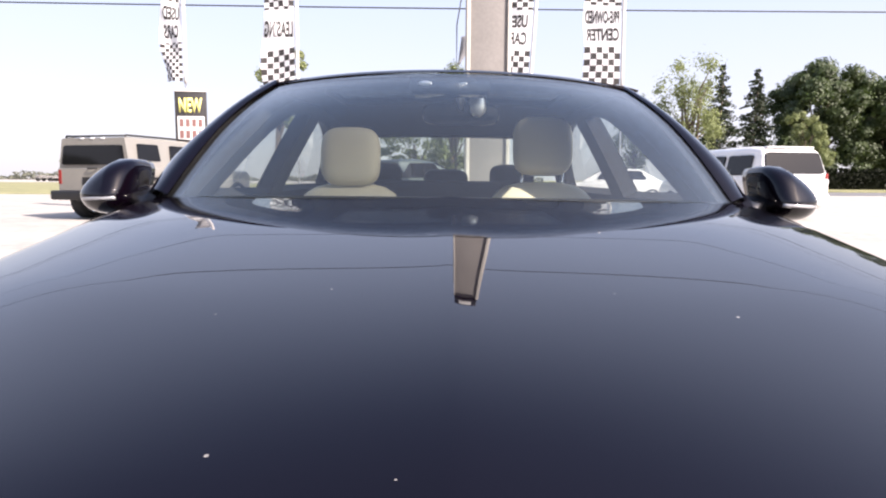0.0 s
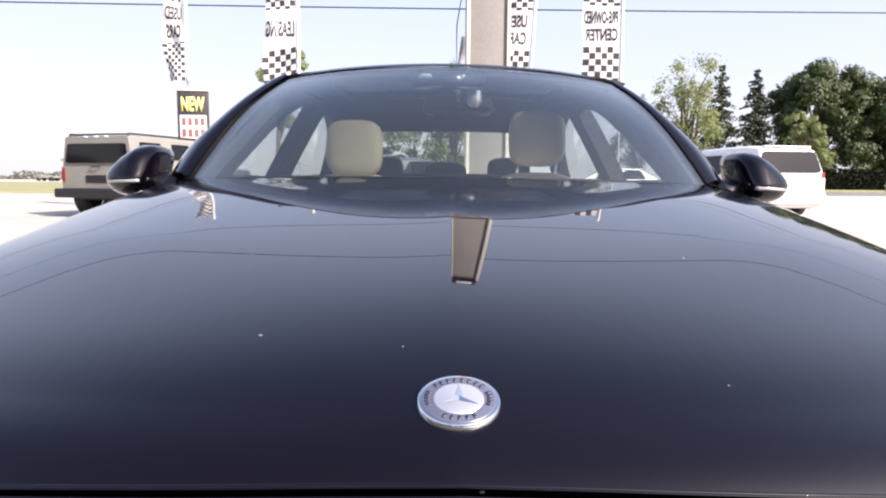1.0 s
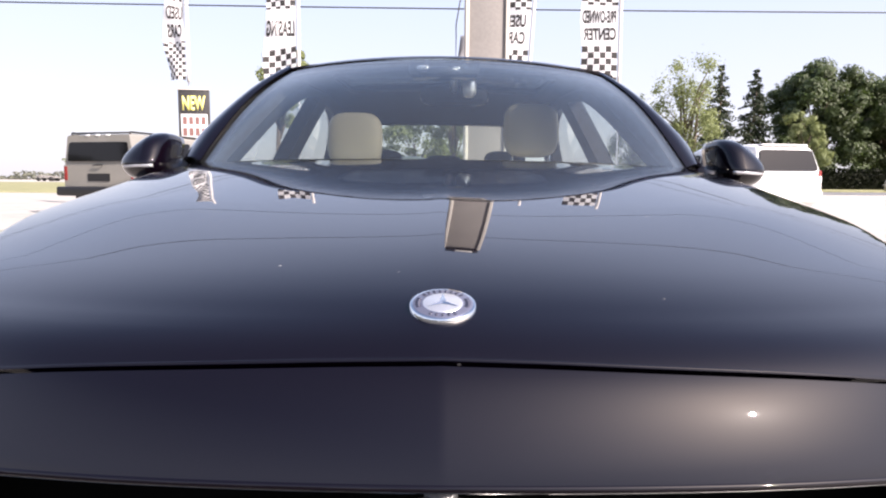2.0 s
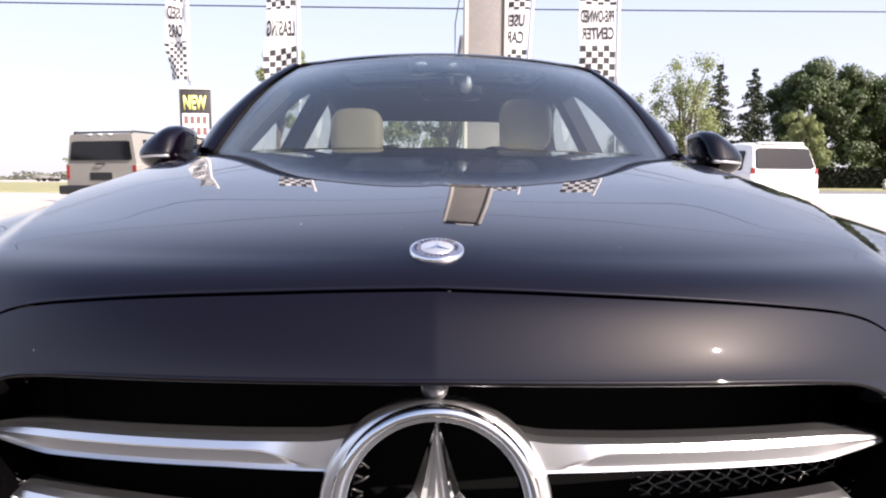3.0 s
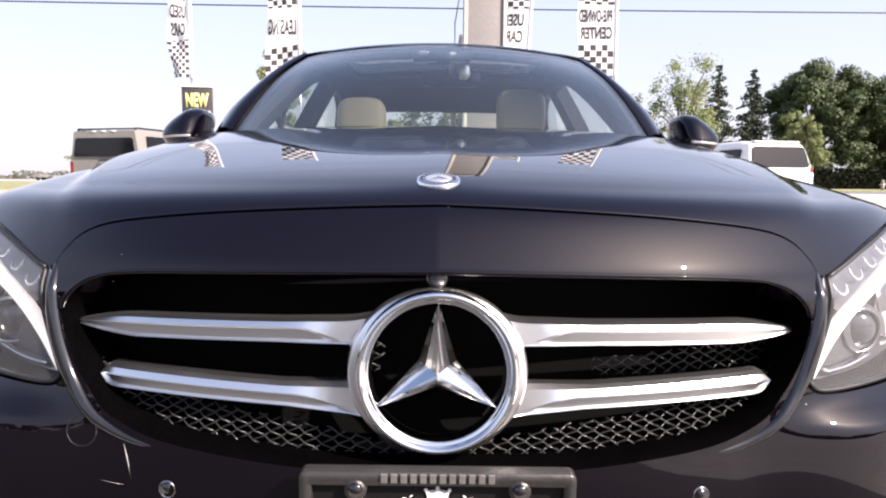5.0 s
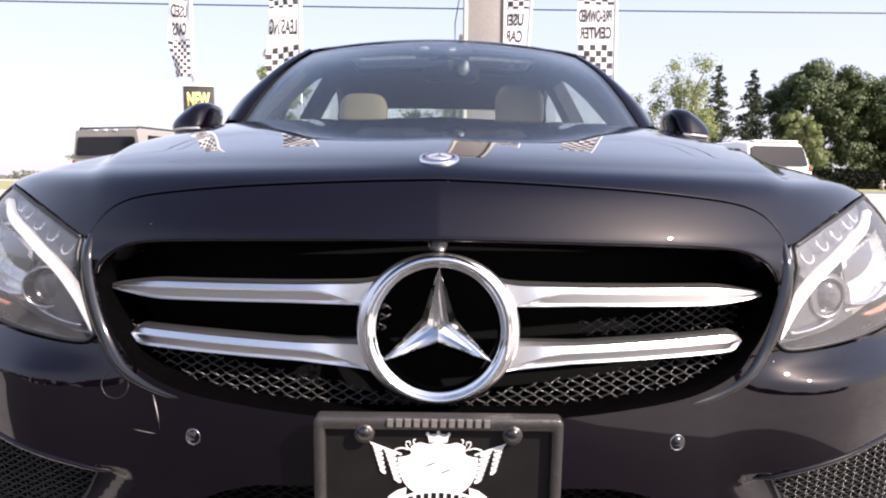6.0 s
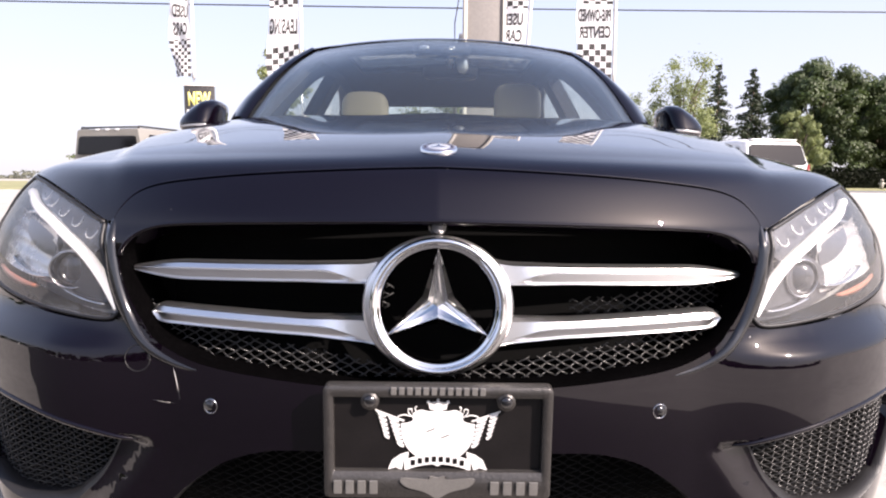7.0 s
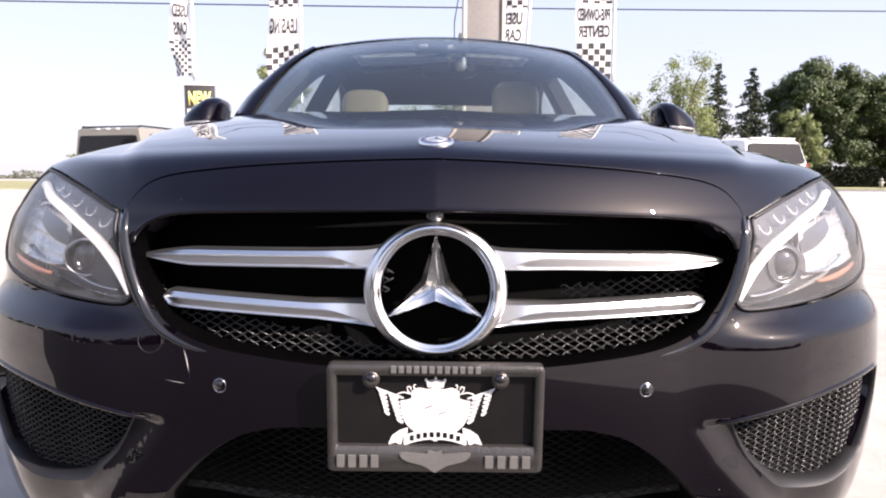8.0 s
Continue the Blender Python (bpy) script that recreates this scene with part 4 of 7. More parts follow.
shield = lines([(0, 0.046), (0.012, 0.043), (0.024, 0.045), (0.035, 0.040)], [(0.035, 0.040), (0.034, 0.031), (0.040, 0.027), (0.051, 0.025)], [(0.051, 0.025), (0.049, 0.006), (0.041, -0.012), (0.024, -0.026), (0, -0.037)], n=4)
plate_shape("crest_shield", mirrored(shield), -0.0005, PLATE_WHITE, "white shield shape")
for sg in (1, -1):
    # two feathered wings a side, each of slanting strokes
    for count, (xa, za), (xb, zb), wid in ((7, (0.0535, 0.0300), (0.0465, -0.0060), 0.0150), (6, (0.0715, 0.0370), (0.0665, 0.0060), 0.0120)):
        for j in range(count):
            s = j / (count - 1)
            x0, z0 = xa + (xb - xa) * s, za + (zb - za) * s
            w = wid * (1 - 0.30 * s)
            q = [(sg * x0, z0), (sg * (x0 + w * 0.55), z0 + 0.0018), (sg * (x0 + w), z0 + 0.0050), (sg * (x0 + w * 0.9), z0 + 0.0012), (sg * (x0 + w * 0.45), z0 - 0.0028), (sg * (x0 + 0.0005), z0 - 0.0034)]
            plate_shape("wing_feather", q if sg > 0 else q[::-1], -0.0004, PLATE_WHITE)
    edge = [(0.046, 0.030), (0.058, 0.0345), (0.072, 0.0400), (0.0865, 0.0455), (0.0850, 0.0425), (0.072, 0.0372), (0.058, 0.0320), (0.047, 0.0280)]
    plate_shape("wing_edge", [(sg * x, z) for x, z in edge][::sg], -0.0006, PLATE_WHITE)
    # scrolls over the shield's shoulders
    bm = bmesh.new()
    for curl in ([(0.034, 0.034), (0.040, 0.040), (0.041, 0.046), (0.036, 0.046), (0.036, 0.042)], [(0.038, 0.036), (0.046, 0.038), (0.054, 0.036), (0.056, 0.033), (0.052, 0.032)], [(0.030, 0.043), (0.032, 0.048), (0.029, 0.050)]):
        tube(bm, [PM @ Vector((sg * x, -0.0004, z)) for x, z in smooth_line(curl, 4)], 0.0009, 4)
    part("scroll", bm, PLATE_WHITE, plate)
    tail = [(0.040, -0.016), (0.052, -0.020), (0.063, -0.028), (0.069, -0.042), (0.058, -0.039), (0.050, -0.043), (0.047, -0.032), (0.041, -0.026)]
    plate_shape("ribbon_end", [(sg * x, z) for x, z in tail][::sg], -0.0004, PLATE_WHITE)
rb = [(-0.046 + 0.092 * i / 12, -0.022 - 0.010 * (1 - (i / 6 - 1) ** 2) * -1 - 0.006) for i in range(13)]
rb2 = [(x, z - 0.015) for x, z in reversed(rb)]
plate_shape("ribbon", rb + rb2, -0.0018, PLATE_WHITE)
for k in range(8):
    x = -0.034 + k * 0.0097
    i = (x + 0.046) / 0.092 * 12
    zc = -0.022 + 0.010 * (1 - (i / 6 - 1) ** 2) - 0.006 - 0.0075
    plate_shape("ribbon_bar", [(x - 0.003, zc - 0.004), (x + 0.003, zc - 0.004), (x + 0.003, zc + 0.004), (x - 0.003, zc + 0.004)], -0.0024, PLATE_BLACK)
for x, z, w in ((-0.010, 0.014, 0.012), (0.010, 0.005, 0.012)):
    plate_shape("monogram", [(x - w / 2, z - 0.001), (x + w / 2, z + 0.004), (x + w / 2, z + 0.0055), (x - w / 2, z + 0.0005)], -0.0012, PEWTER)
crown_line = [(-0.0115, 0.046), (0.0115, 0.046), (0.0135, 0.0555), (0.0065, 0.0505), (0.0, 0.0575), (-0.0065, 0.0505), (-0.0135, 0.0555)]
plate_shape("crest_crown", crown_line, -0.0004, PLATE_WHITE)
for x, z in ((-0.0135, 0.0570), (0.0, 0.0595), (0.0135, 0.0570)):
    plate_shape("crown_ball", [(x + 0.0022 * math.cos(k * math.pi / 4), z + 0.0022 * math.sin(k * math.pi / 4)) for k in range(8)], -0.0008, PLATE_WHITE)
LIGHT_PEWTER = material("light_pewter", (0.24, 0.23, 0.215), 0.35, 0.6, vary=0.1, scale=40)


def raised_bars(name, x0, x1, z, h, count, parent_label):
    w = (x1 - x0) / count
    for k in range(count):
        bm = bmesh.new()
        plate_box(bm, x0 + w * (k + 0.5), z, w * 0.66, h, -0.0098, 0.003, 0.0006)
        part(name, bm, LIGHT_PEWTER, plate, parent_label, smooth=False)


raised_bars("raised_bar", -0.066, 0.066, 0.0755, 0.0105, 12, "")
raised_bars("raised_bar", -0.146, -0.080, -0.064, 0.019, 4, "")
raised_bars("raised_bar", 0.070, 0.142, -0.064, 0.019, 4, "")
wing = smooth_line([(0, -0.049), (0.010, -0.047), (0.013, -0.052), (0.050, -0.050), (0.044, -0.062), (0.018, -0.070), (0, -0.081)], 4)
plate_shape("frame_crest", mirrored([tuple(p) for p in wing]), -0.0108, LIGHT_PEWTER, thick=0.003)


# ---- rest of the saloon ----
def side_x(y, z):
    """Half width of the car's flank at a height, drawn in towards nose and tail."""
    z = np.asarray(z, float)
    y = np.asarray(y, float)
    x = np.interp(z, [0.15, 0.25, 0.40, 0.55, 0.70, 0.76, 0.85, 0.93, 1.00], [0.83, 0.865, 0.893, 0.900, 0.902, 0.898, 0.872, 0.838, 0.800])
    tail = np.clip((y - 3.6) / 1.05, 0, 1)
    return x - 0.10 * tail ** 2.2


def flank(sg):
    def f(y, z):
        return np.stack([sg * side_x(y, z), y, z], -1)
    return f


def arch(cy, r=0.365, n=18, z0=0.335):
    return [(cy + r * math.cos(radians(a)), z0 + r * math.sin(radians(a))) for a in np.linspace(200, -20, n)]


def belt(y):
    return float(np.interp(y, [1.30, 1.6, 2.5, 3.4, 3.9, 4.2], [1.0, 0.998, 0.998, 1.0, 0.99, 0.97]))


FW, RW = 0.79, 3.63
for sg in (1, -1):
    fl = flank(sg)
    edge = body(np.full(12, HALF * math.pi / 2 * sg), np.array([on_top(0.8999, y)[1] for y in np.linspace(0.52, 1.36, 12)]))
    fender_side = [(0.50, 0.655), (0.50, 0.60)] + [(0.50, 0.45)] + arch(FW)[3:-2] + [(1.18, 0.20), (1.40, 0.20), (1.40, 0.80)]
    fender_side += [(float(p[1]), float(p[2]) - 0.003) for p in edge[::-1]]
    cut_panel("front_wing_side", fl, fender_side, [], PAINT, car, "", step=0.04, flip=sg < 0)
    wing_half = [on_front(x, z) for x, z in [(0.8985, 0.66), (0.845, 0.676)]] + [on_front(x + 0.002, z) for x, z in reversed(LAMP_OUT)]
    wing_half += [on_top(0.789, y) for y in (0.46, 0.60, 0.75, 0.90, 1.05, 1.20, 1.36, 1.49)] + [on_top(0.80, 1.53), on_top(0.82, 1.50), on_top(0.86, 1.42), on_top(0.8995, 1.40)]
    wing_half += [on_top(0.8999, y) for y in (1.2, 1.0, 0.8, 0.66)]
    cut_panel("front_wing", body, [(sg * a, v) for a, v in wing_half], [], PAINT, car, "", step=0.03)
    doors = ((1.406, 2.50, "front_door"), (2.506, 3.42, "rear_door"))
    for y0, y1, nm in doors:
        ol = [(y0, 0.20), (y1 if nm == "front_door" else 3.20, 0.20)] + ([] if nm == "front_door" else [(3.28, 0.45), (3.36, 0.62)]) + [(y1, belt(y1)), ((y0 + y1) / 2, belt((y0 + y1) / 2)), (y0, belt(y0) if y0 > 1.5 else 0.945)]
        d = cut_panel(nm, fl, ol, [], PAINT, car, "", step=0.05, flip=sg < 0)
        bm = bmesh.new()
        yy = y1 - 0.16
        tube(bm, [(sg * (side_x(yy + t, 0.80) + e), yy + t, 0.80) for t, e in ((-0.11, -0.005), (-0.10, 0.028), (0.0, 0.034), (0.09, 0.028), (0.10, -0.005))], 0.011, 8)
        part("door_handle", bm, PAINT, d)
    quarter = [(3.426, 0.90), (3.426, 0.72)] + [(3.25, 0.335)] + arch(RW)[2:-2] + [(4.10, 0.30), (4.52, 0.32), (4.58, 0.60), (4.55, 0.93), (4.0, 0.985), (3.426, belt(3.426))]
    cut_panel("rear_wing", fl, quarter, [], PAINT, car, "", step=0.05, flip=sg < 0)
    # greenhouse frame with the side windows cut through
    def house(y, z, sg=sg):
        z = np.asarray(z, float)
        x = 0.800 - 0.193 * ((z - 0.96) / 0.42) - 0.03 * ((z - 0.96) / 0.42) ** 2
        y = np.asarray(y, float)
        return np.stack([sg * (x - 0.05 * np.clip((y - 3.2) / 0.9, 0, 1) ** 2), y, z], -1)
    w_f = lines([(1.64, 1.018), (1.73, 1.092), (1.90, 1.215), (2.06, 1.312), (2.18, 1.352), (2.30, 1.366), (2.42, 1.370)], [(2.42, 1.370), (2.40, 1.022)], [(2.40, 1.022), (2.0, 1.020), (1.64, 1.018)])[:-1]
    w_r = lines([(2.50, 1.022), (2.52, 1.371)], [(2.52, 1.371), (2.85, 1.355), (3.10, 1.310), (3.30, 1.245), (3.46, 1.150), (3.58, 1.045)], [(3.58, 1.045), (3.4, 1.03), (2.50, 1.022)])[:-1]
    skin = [(1.46, 0.99), (1.47, 1.06), (1.62, 1.185), (1.80, 1.325), (1.93, 1.385), (2.10, 1.408), (2.5, 1.413), (3.0, 1.395), (3.36, 1.345), (3.60, 1.220), (3.78, 1.11), (3.95, 0.99)] + [(y, belt(y) - 0.004) for y in (3.6, 3.2, 2.8, 2.4, 2.0, 1.7, 1.5)]
    cut_panel("window_frame", house, skin, [w_f, w_r], PAINT, car, "", step=0.04, depth=0.035, flip=sg < 0)
    # inner lining of the pillars with slightly smaller openings
    def lining(y, z, house=house, sg=sg):
        p = house(y, z)
        p[..., 0] -= sg * 0.075
        return p
    i_f = lines([(1.72, 1.045), (1.80, 1.110), (1.95, 1.228), (2.10, 1.308), (2.25, 1.336), (2.38, 1.342)], [(2.38, 1.342), (2.37, 1.04)], [(2.37, 1.04), (1.72, 1.045)])[:-1]
    i_r = lines([(2.54, 1.045), (2.55, 1.340)], [(2.55, 1.340), (2.80, 1.325), (3.05, 1.285), (3.25, 1.220), (3.40, 1.120), (3.47, 1.05)], [(3.47, 1.05), (2.54, 1.045)])[:-1]
    inner = [(1.60, 0.97), (1.60, 1.05), (1.74, 1.17), (1.90, 1.30), (2.05, 1.36), (2.5, 1.378), (3.0, 1.362), (3.33, 1.315), (3.55, 1.20), (3.75, 1.02), (3.75, 0.60), (1.45, 0.60)]
    cut_panel("pillar_lining", lining, inner, [i_f, i_r], LINING, car, "", step=0.05, depth=-0.055, flip=sg < 0)
    def pane(y, z, house=house, sg=sg):
        p = house(y, z)
        p[..., 0] -= sg * 0.010
        return p
    cut_panel("side_window", pane, w_f, [], GLASS, car, "clear side window", step=0.08, depth=0.004, flip=sg < 0)
    cut_panel("side_window", pane, w_r, [], GLASS, car, "clear side window", step=0.08, depth=0.004, flip=sg < 0)


# windscreen: from the cowl up to the roof
def screen(u, w):
    """u across -1..1, w from cowl 0 to roof 1."""
    u, w = np.asarray(u, float), np.asarray(w, float)
    q = np.abs(u)
    x0, x1 = 0.735 * u, 0.585 * u
    y0, z0 = cowl_y(0.735 * q) + 0.002, 1.0635 - 0.016 * q ** 3
    y1, z1 = 1.80 + 0.14 * q ** 2, 1.4195 - 0.026 * q ** 2 - 0.010 * q ** 6
    bow = 0.030 * np.sin(np.pi * w)
    return np.stack([x0 + (x1 - x0) * w, y0 + (y1 - y0) * w - bow * 0.55, z0 + (z1 - z0) * w + bow], -1)


def sheet(name, fn, u0, u1, w0, w1, nu, nw, mat, parent, thick=0.005, label=""):
    """A bent pane or skin with thickness, over a patch of its own plane."""
    bm = bmesh.new()
    us, ws = np.linspace(u0, u1, nu), np.linspace(w0, w1, nw)
    grid = [[Vector(fn(u, w)) for u in us] for w in ws]
    lower = []
    for j, w in enumerate(ws):
        row = []
        for i, u in enumerate(us):
            a = Vector(fn(u + 0.002, w)) - Vector(fn(u - 0.002, w))
            b = Vector(fn(u, w + 0.002)) - Vector(fn(u, w - 0.002))
            row.append(grid[j][i] - a.cross(b).normalized() * thick)
        lower.append(row)
    tv = [[bm.verts.new(p) for p in r] for r in grid]
    lv = [[bm.verts.new(p) for p in r] for r in lower]
    for j in range(nw - 1):
        for i in range(nu - 1):
            bm.faces.new((tv[j][i], tv[j][i + 1], tv[j + 1][i + 1], tv[j + 1][i]))
            bm.faces.new((lv[j][i], lv[j + 1][i], lv[j + 1][i + 1], lv[j][i + 1]))
    per = [(0, i) for i in range(nu)] + [(j, nu - 1) for j in range(1, nw)] + [(nw - 1, i) for i in range(nu - 2, -1, -1)] + [(j, 0) for j in range(nw - 2, 0, -1)]
    # rim on its own points so that the broad faces keep clean shading
    pt = [bm.verts.new(grid[j][i]) for j, i in per]
    pl = [bm.verts.new(lower[j][i]) for j, i in per]
    for k in range(len(per)):
        m = (k + 1) % len(per)
        bm.faces.new((pt[k], pl[k], pl[m], pt[m]))
    return part(name, bm, mat, parent, label)


sheet("windscreen", screen, -0.985, 0.985, 0.0, 0.985, 33, 21, GLASS, car, 0.005, "large curved windscreen reflecting the sky")


def under_screen(u, w):
    return screen(u, w) + np.array([0, 0.012, -0.010])


for sg in (1, -1):
    # black ceramic edge and pillar cover at each side of the screen
    sheet("screen_edge", under_screen, sg * 0.885 if sg > 0 else -1.0, 1.0 if sg > 0 else -0.885, 0.0, 1.0, 5, 17, BLACK, car, 0.004)

    def pillar(u, w, sg=sg):
        p = screen(sg * 0.925, w)
        hx = 0.800 - 0.193 * ((p[2] - 0.96) / 0.42) - 0.03 * ((p[2] - 0.96) / 0.42) ** 2
        x = abs(p[0]) + (hx + 0.002 + 0.032 * max(0.0, 1 - w) ** 0.7 * min(1.0, 5 * w) - abs(p[0])) * u
        return np.array([sg * x, p[1] + (0.085 + 0.05 * w) * max(u, 0.0) ** 1.5, p[2] + 0.012 * math.sin(math.pi * u) + 0.004])
    sheet("pillar_trim", pillar, 0.0 if sg > 0 else 1.0, 1.0 if sg > 0 else 0.0, 0.0, 1.0, 9, 19, PAINT, car, 0.006)


def roof_fn(u, w):
    u, w = np.asarray(u, float), np.asarray(w, float)
    q = np.abs(u)
    half = 0.600 - 0.02 * w
    y0, y1 = 1.80 + 0.14 * q ** 2, 3.42 - 0.06 * q ** 2
    y = y0 + (y1 - y0) * w
    zc = np.interp(y, np.linspace(1.75, 3.5, 40), ROOF_Z(np.linspace(1.75, 3.5, 40)))
    return np.stack([half * u, y, zc - 0.024 * q ** 2 - 0.012 * q ** 6], -1)


ROOF_Z = Spline([1.75, 1.80, 2.1, 2.5, 3.0, 3.30, 3.5], [1.405, 1.4125, 1.433, 1.442, 1.424, 1.386, 1.35])
def roof_xy(u, w):
    return roof_fn(u / 0.6, w / 1.62)


def lining_xy(u, w):
    return roof_fn(u / 0.6, w / 1.62) + np.array([0, 0, -0.024])


ROOF_OL = [(-0.6, 0.0), (0.6, 0.0), (0.6, 1.62), (-0.6, 1.62)]
ROOF_HOLES = [rounded(-0.42, 0.16, 0.42, 0.74, 0.05), rounded(-0.42, 0.80, 0.42, 1.34, 0.05)]
cut_panel("roof", roof_xy, ROOF_OL, [ROOF_HOLES[0][::-1]], PAINT, car, "", step=0.04, depth=0.006)
cut_panel("headlining", lining_xy, ROOF_OL, [ROOF_HOLES[0][::-1]], LINING, car, "", step=0.06, depth=0.012)
for x0, z0_, x1, z1_ in ((-0.418, 0.162, 0.418, 0.738),):
    cut_panel("glass_roof", roof_xy, rounded(x0, z0_, x1, z1_, 0.05), [], ROOF_GLASS, car, "dark glass roof pane", step=0.05, depth=0.006)
for sg in (1, -1):
    bm = bmesh.new()
    tube(bm, [Vector(roof_fn(sg * 1.0, w)) + Vector((-sg * 0.002, 0, -0.012)) for w in np.linspace(0.02, 1.0, 22)], [0.003] + [0.008] * 21, 8)
    part("roof_strip", bm, PAINT, car)
sheet("roof_header", lambda u, w: screen(u, w) + np.array([0, -0.002, 0.0032]), -1.0, 1.0, 0.966, 1.004, 33, 4, PAINT, car, 0.003)
sheet("screen_header", lambda u, w: screen(u, w) + np.array([0, 0.010, -0.012]), -0.93, 0.93, 0.90, 1.0, 21, 4, BLACK, car, 0.004)


def rear_screen(u, w):
    u, w = np.asarray(u, float), np.asarray(w, float)
    q = np.abs(u)
    x = (0.665 + (0.575 - 0.665) * w) * u
    y0, z0 = 3.98 - 0.16 * q ** 2, 1.045 - 0.01 * q ** 2
    y1, z1 = 3.42 - 0.06 * q ** 2, 1.363 - 0.034 * q ** 2
    bow = 0.03 * np.sin(np.pi * w)
    return np.stack([x, y0 + (y1 - y0) * w + bow * 0.5, z0 + (z1 - z0) * w + bow], -1)


sheet("rear_window", lambda u, w: rear_screen(-u, w), -1, 1, 0, 1, 21, 13, GLASS, car, 0.005, "tinted rear window")


def deck(u, w):
    u, w = np.asarray(u, float), np.asarray(w, float)
    q = np.abs(u)
    y0 = 3.99 - 0.17 * q ** 2
    y1 = 4.64 - 0.16 * q ** 2.5
    y = y0 + (y1 - y0) * w
    return np.stack([(0.72 - 0.02 * w) * u, y, 1.045 - 0.035 * w ** 2 - 0.06 * q ** 3], -1)


sheet("boot_lid", deck, -1, 1, 0, 1, 17, 11, PAINT, car, 0.01)


def tail(u, w):
    u, w = np.asarray(u, float), np.asarray(w, float)
    q = np.abs(u)
    x = 0.82 * u
    y = 4.66 - 0.16 * q ** 2.5 - 0.03 * (1 - w) + 0.03 * np.sin(np.pi * w)
    return np.stack([x, y, 0.30 + (0.705 - 0.05 * q ** 3) * w], -1)


sheet("rear_bumper", lambda u, w: tail(-u, w), -1, 1, 0, 1, 21, 13, PAINT, car, 0.01)
for sg in (1, -1):
    bm = bmesh.new()
    rings = []
    for i in range(9):
        u = sg * (0.55 + 0.42 * i / 8)
        a, b = Vector(tail(u, 0.78)), Vector(tail(u, 0.95))
        rings.append([a + Vector((0, 0.006, 0)), (a + b) / 2 + Vector((0, 0.016, 0)), b + Vector((0, 0.006, 0)), b - Vector((0, 0.02, 0)), a - Vector((0, 0.02, 0))])
    loft(bm, rings, closed=True, cap=True)
    bmesh.ops.recalc_face_normals(bm, faces=bm.faces[:])
    part("tail_lamp", bm, RED, car, "red tail lamp")
bm = bmesh.new()
box(bm, 0, 2.45, 0.24, 1.55, 3.9, 0.06, 0.02)
part("floor_pan", bm, BLACK, car)
bm = bmesh.new()
box(bm, 0, 0.60, 0.55, 0.9, 0.06, 0.36, 0.02)
part("radiator", bm, VOID, car)


def wheel(at, sg, r=0.335, w=0.235, spokes=5, car_ob=None, rim_mat=None):
    wob = new("wheel")
    wob.parent = car_ob
    wob.matrix_basis = pose(*at, 0, 0, 0)
    bm = bmesh.new()
    prof = [(r * 0.70, -0.48), (r * 0.80, -0.52), (r * 0.95, -0.47), (r, -0.36), (r * 1.005, 0), (r, 0.36), (r * 0.95, 0.47), (r * 0.80, 0.52), (r * 0.70, 0.48)]
    loft(bm, [[Vector((d * w * sg, rr * math.cos(2 * math.pi * k / 40), rr * math.sin(2 * math.pi * k / 40))) for rr, d in prof] for k in range(41)])
    bmesh.ops.recalc_face_normals(bm, faces=bm.faces[:])
    part("tyre", bm, RUBBER, wob)
    bm = bmesh.new()
    prof = [(r * 0.71, 0.46), (r * 0.66, 0.44), (r * 0.64, -0.4), (r * 0.70, -0.46)]
    loft(bm, [[Vector((d * w * sg, rr * math.cos(2 * math.pi * k / 40), rr * math.sin(2 * math.pi * k / 40))) for rr, d in prof] for k in range(41)])
    for k in range(spokes):
        an = 2 * math.pi * k / spokes + 0.3
        vs = box(bm, sg * w * 0.36, 0, r * 0.36, 0.03, r * 0.17, r * 0.62, 0.006)
        bmesh.ops.rotate(bm, cent=(0, 0, 0), matrix=Matrix.Rotation(an, 3, "X"), verts=[v for v in vs if v.is_valid])
    cyl(bm, (sg * w * 0.28, 0, 0), (sg * w * 0.44, 0, 0), r * 0.20, n=20)
    bmesh.ops.recalc_face_normals(bm, faces=bm.faces[:])
    part("rim", bm, rim_mat or SATIN, wob)
    bm = bmesh.new()
    cyl(bm, (sg * w * 0.05, 0, 0), (sg * w * 0.12, 0, 0), r * 0.62, n=32)
    part("brake_disc", bm, BLACK, wob)
    return wob


for y in (FW, RW):
    for sg in (1, -1):
        wheel((sg * 0.775, y, 0.335), sg, car_ob=car)


LAMP_GREY = material("indicator_lens", (0.42, 0.42, 0.43), 0.2, 0.4, coat=0.6)


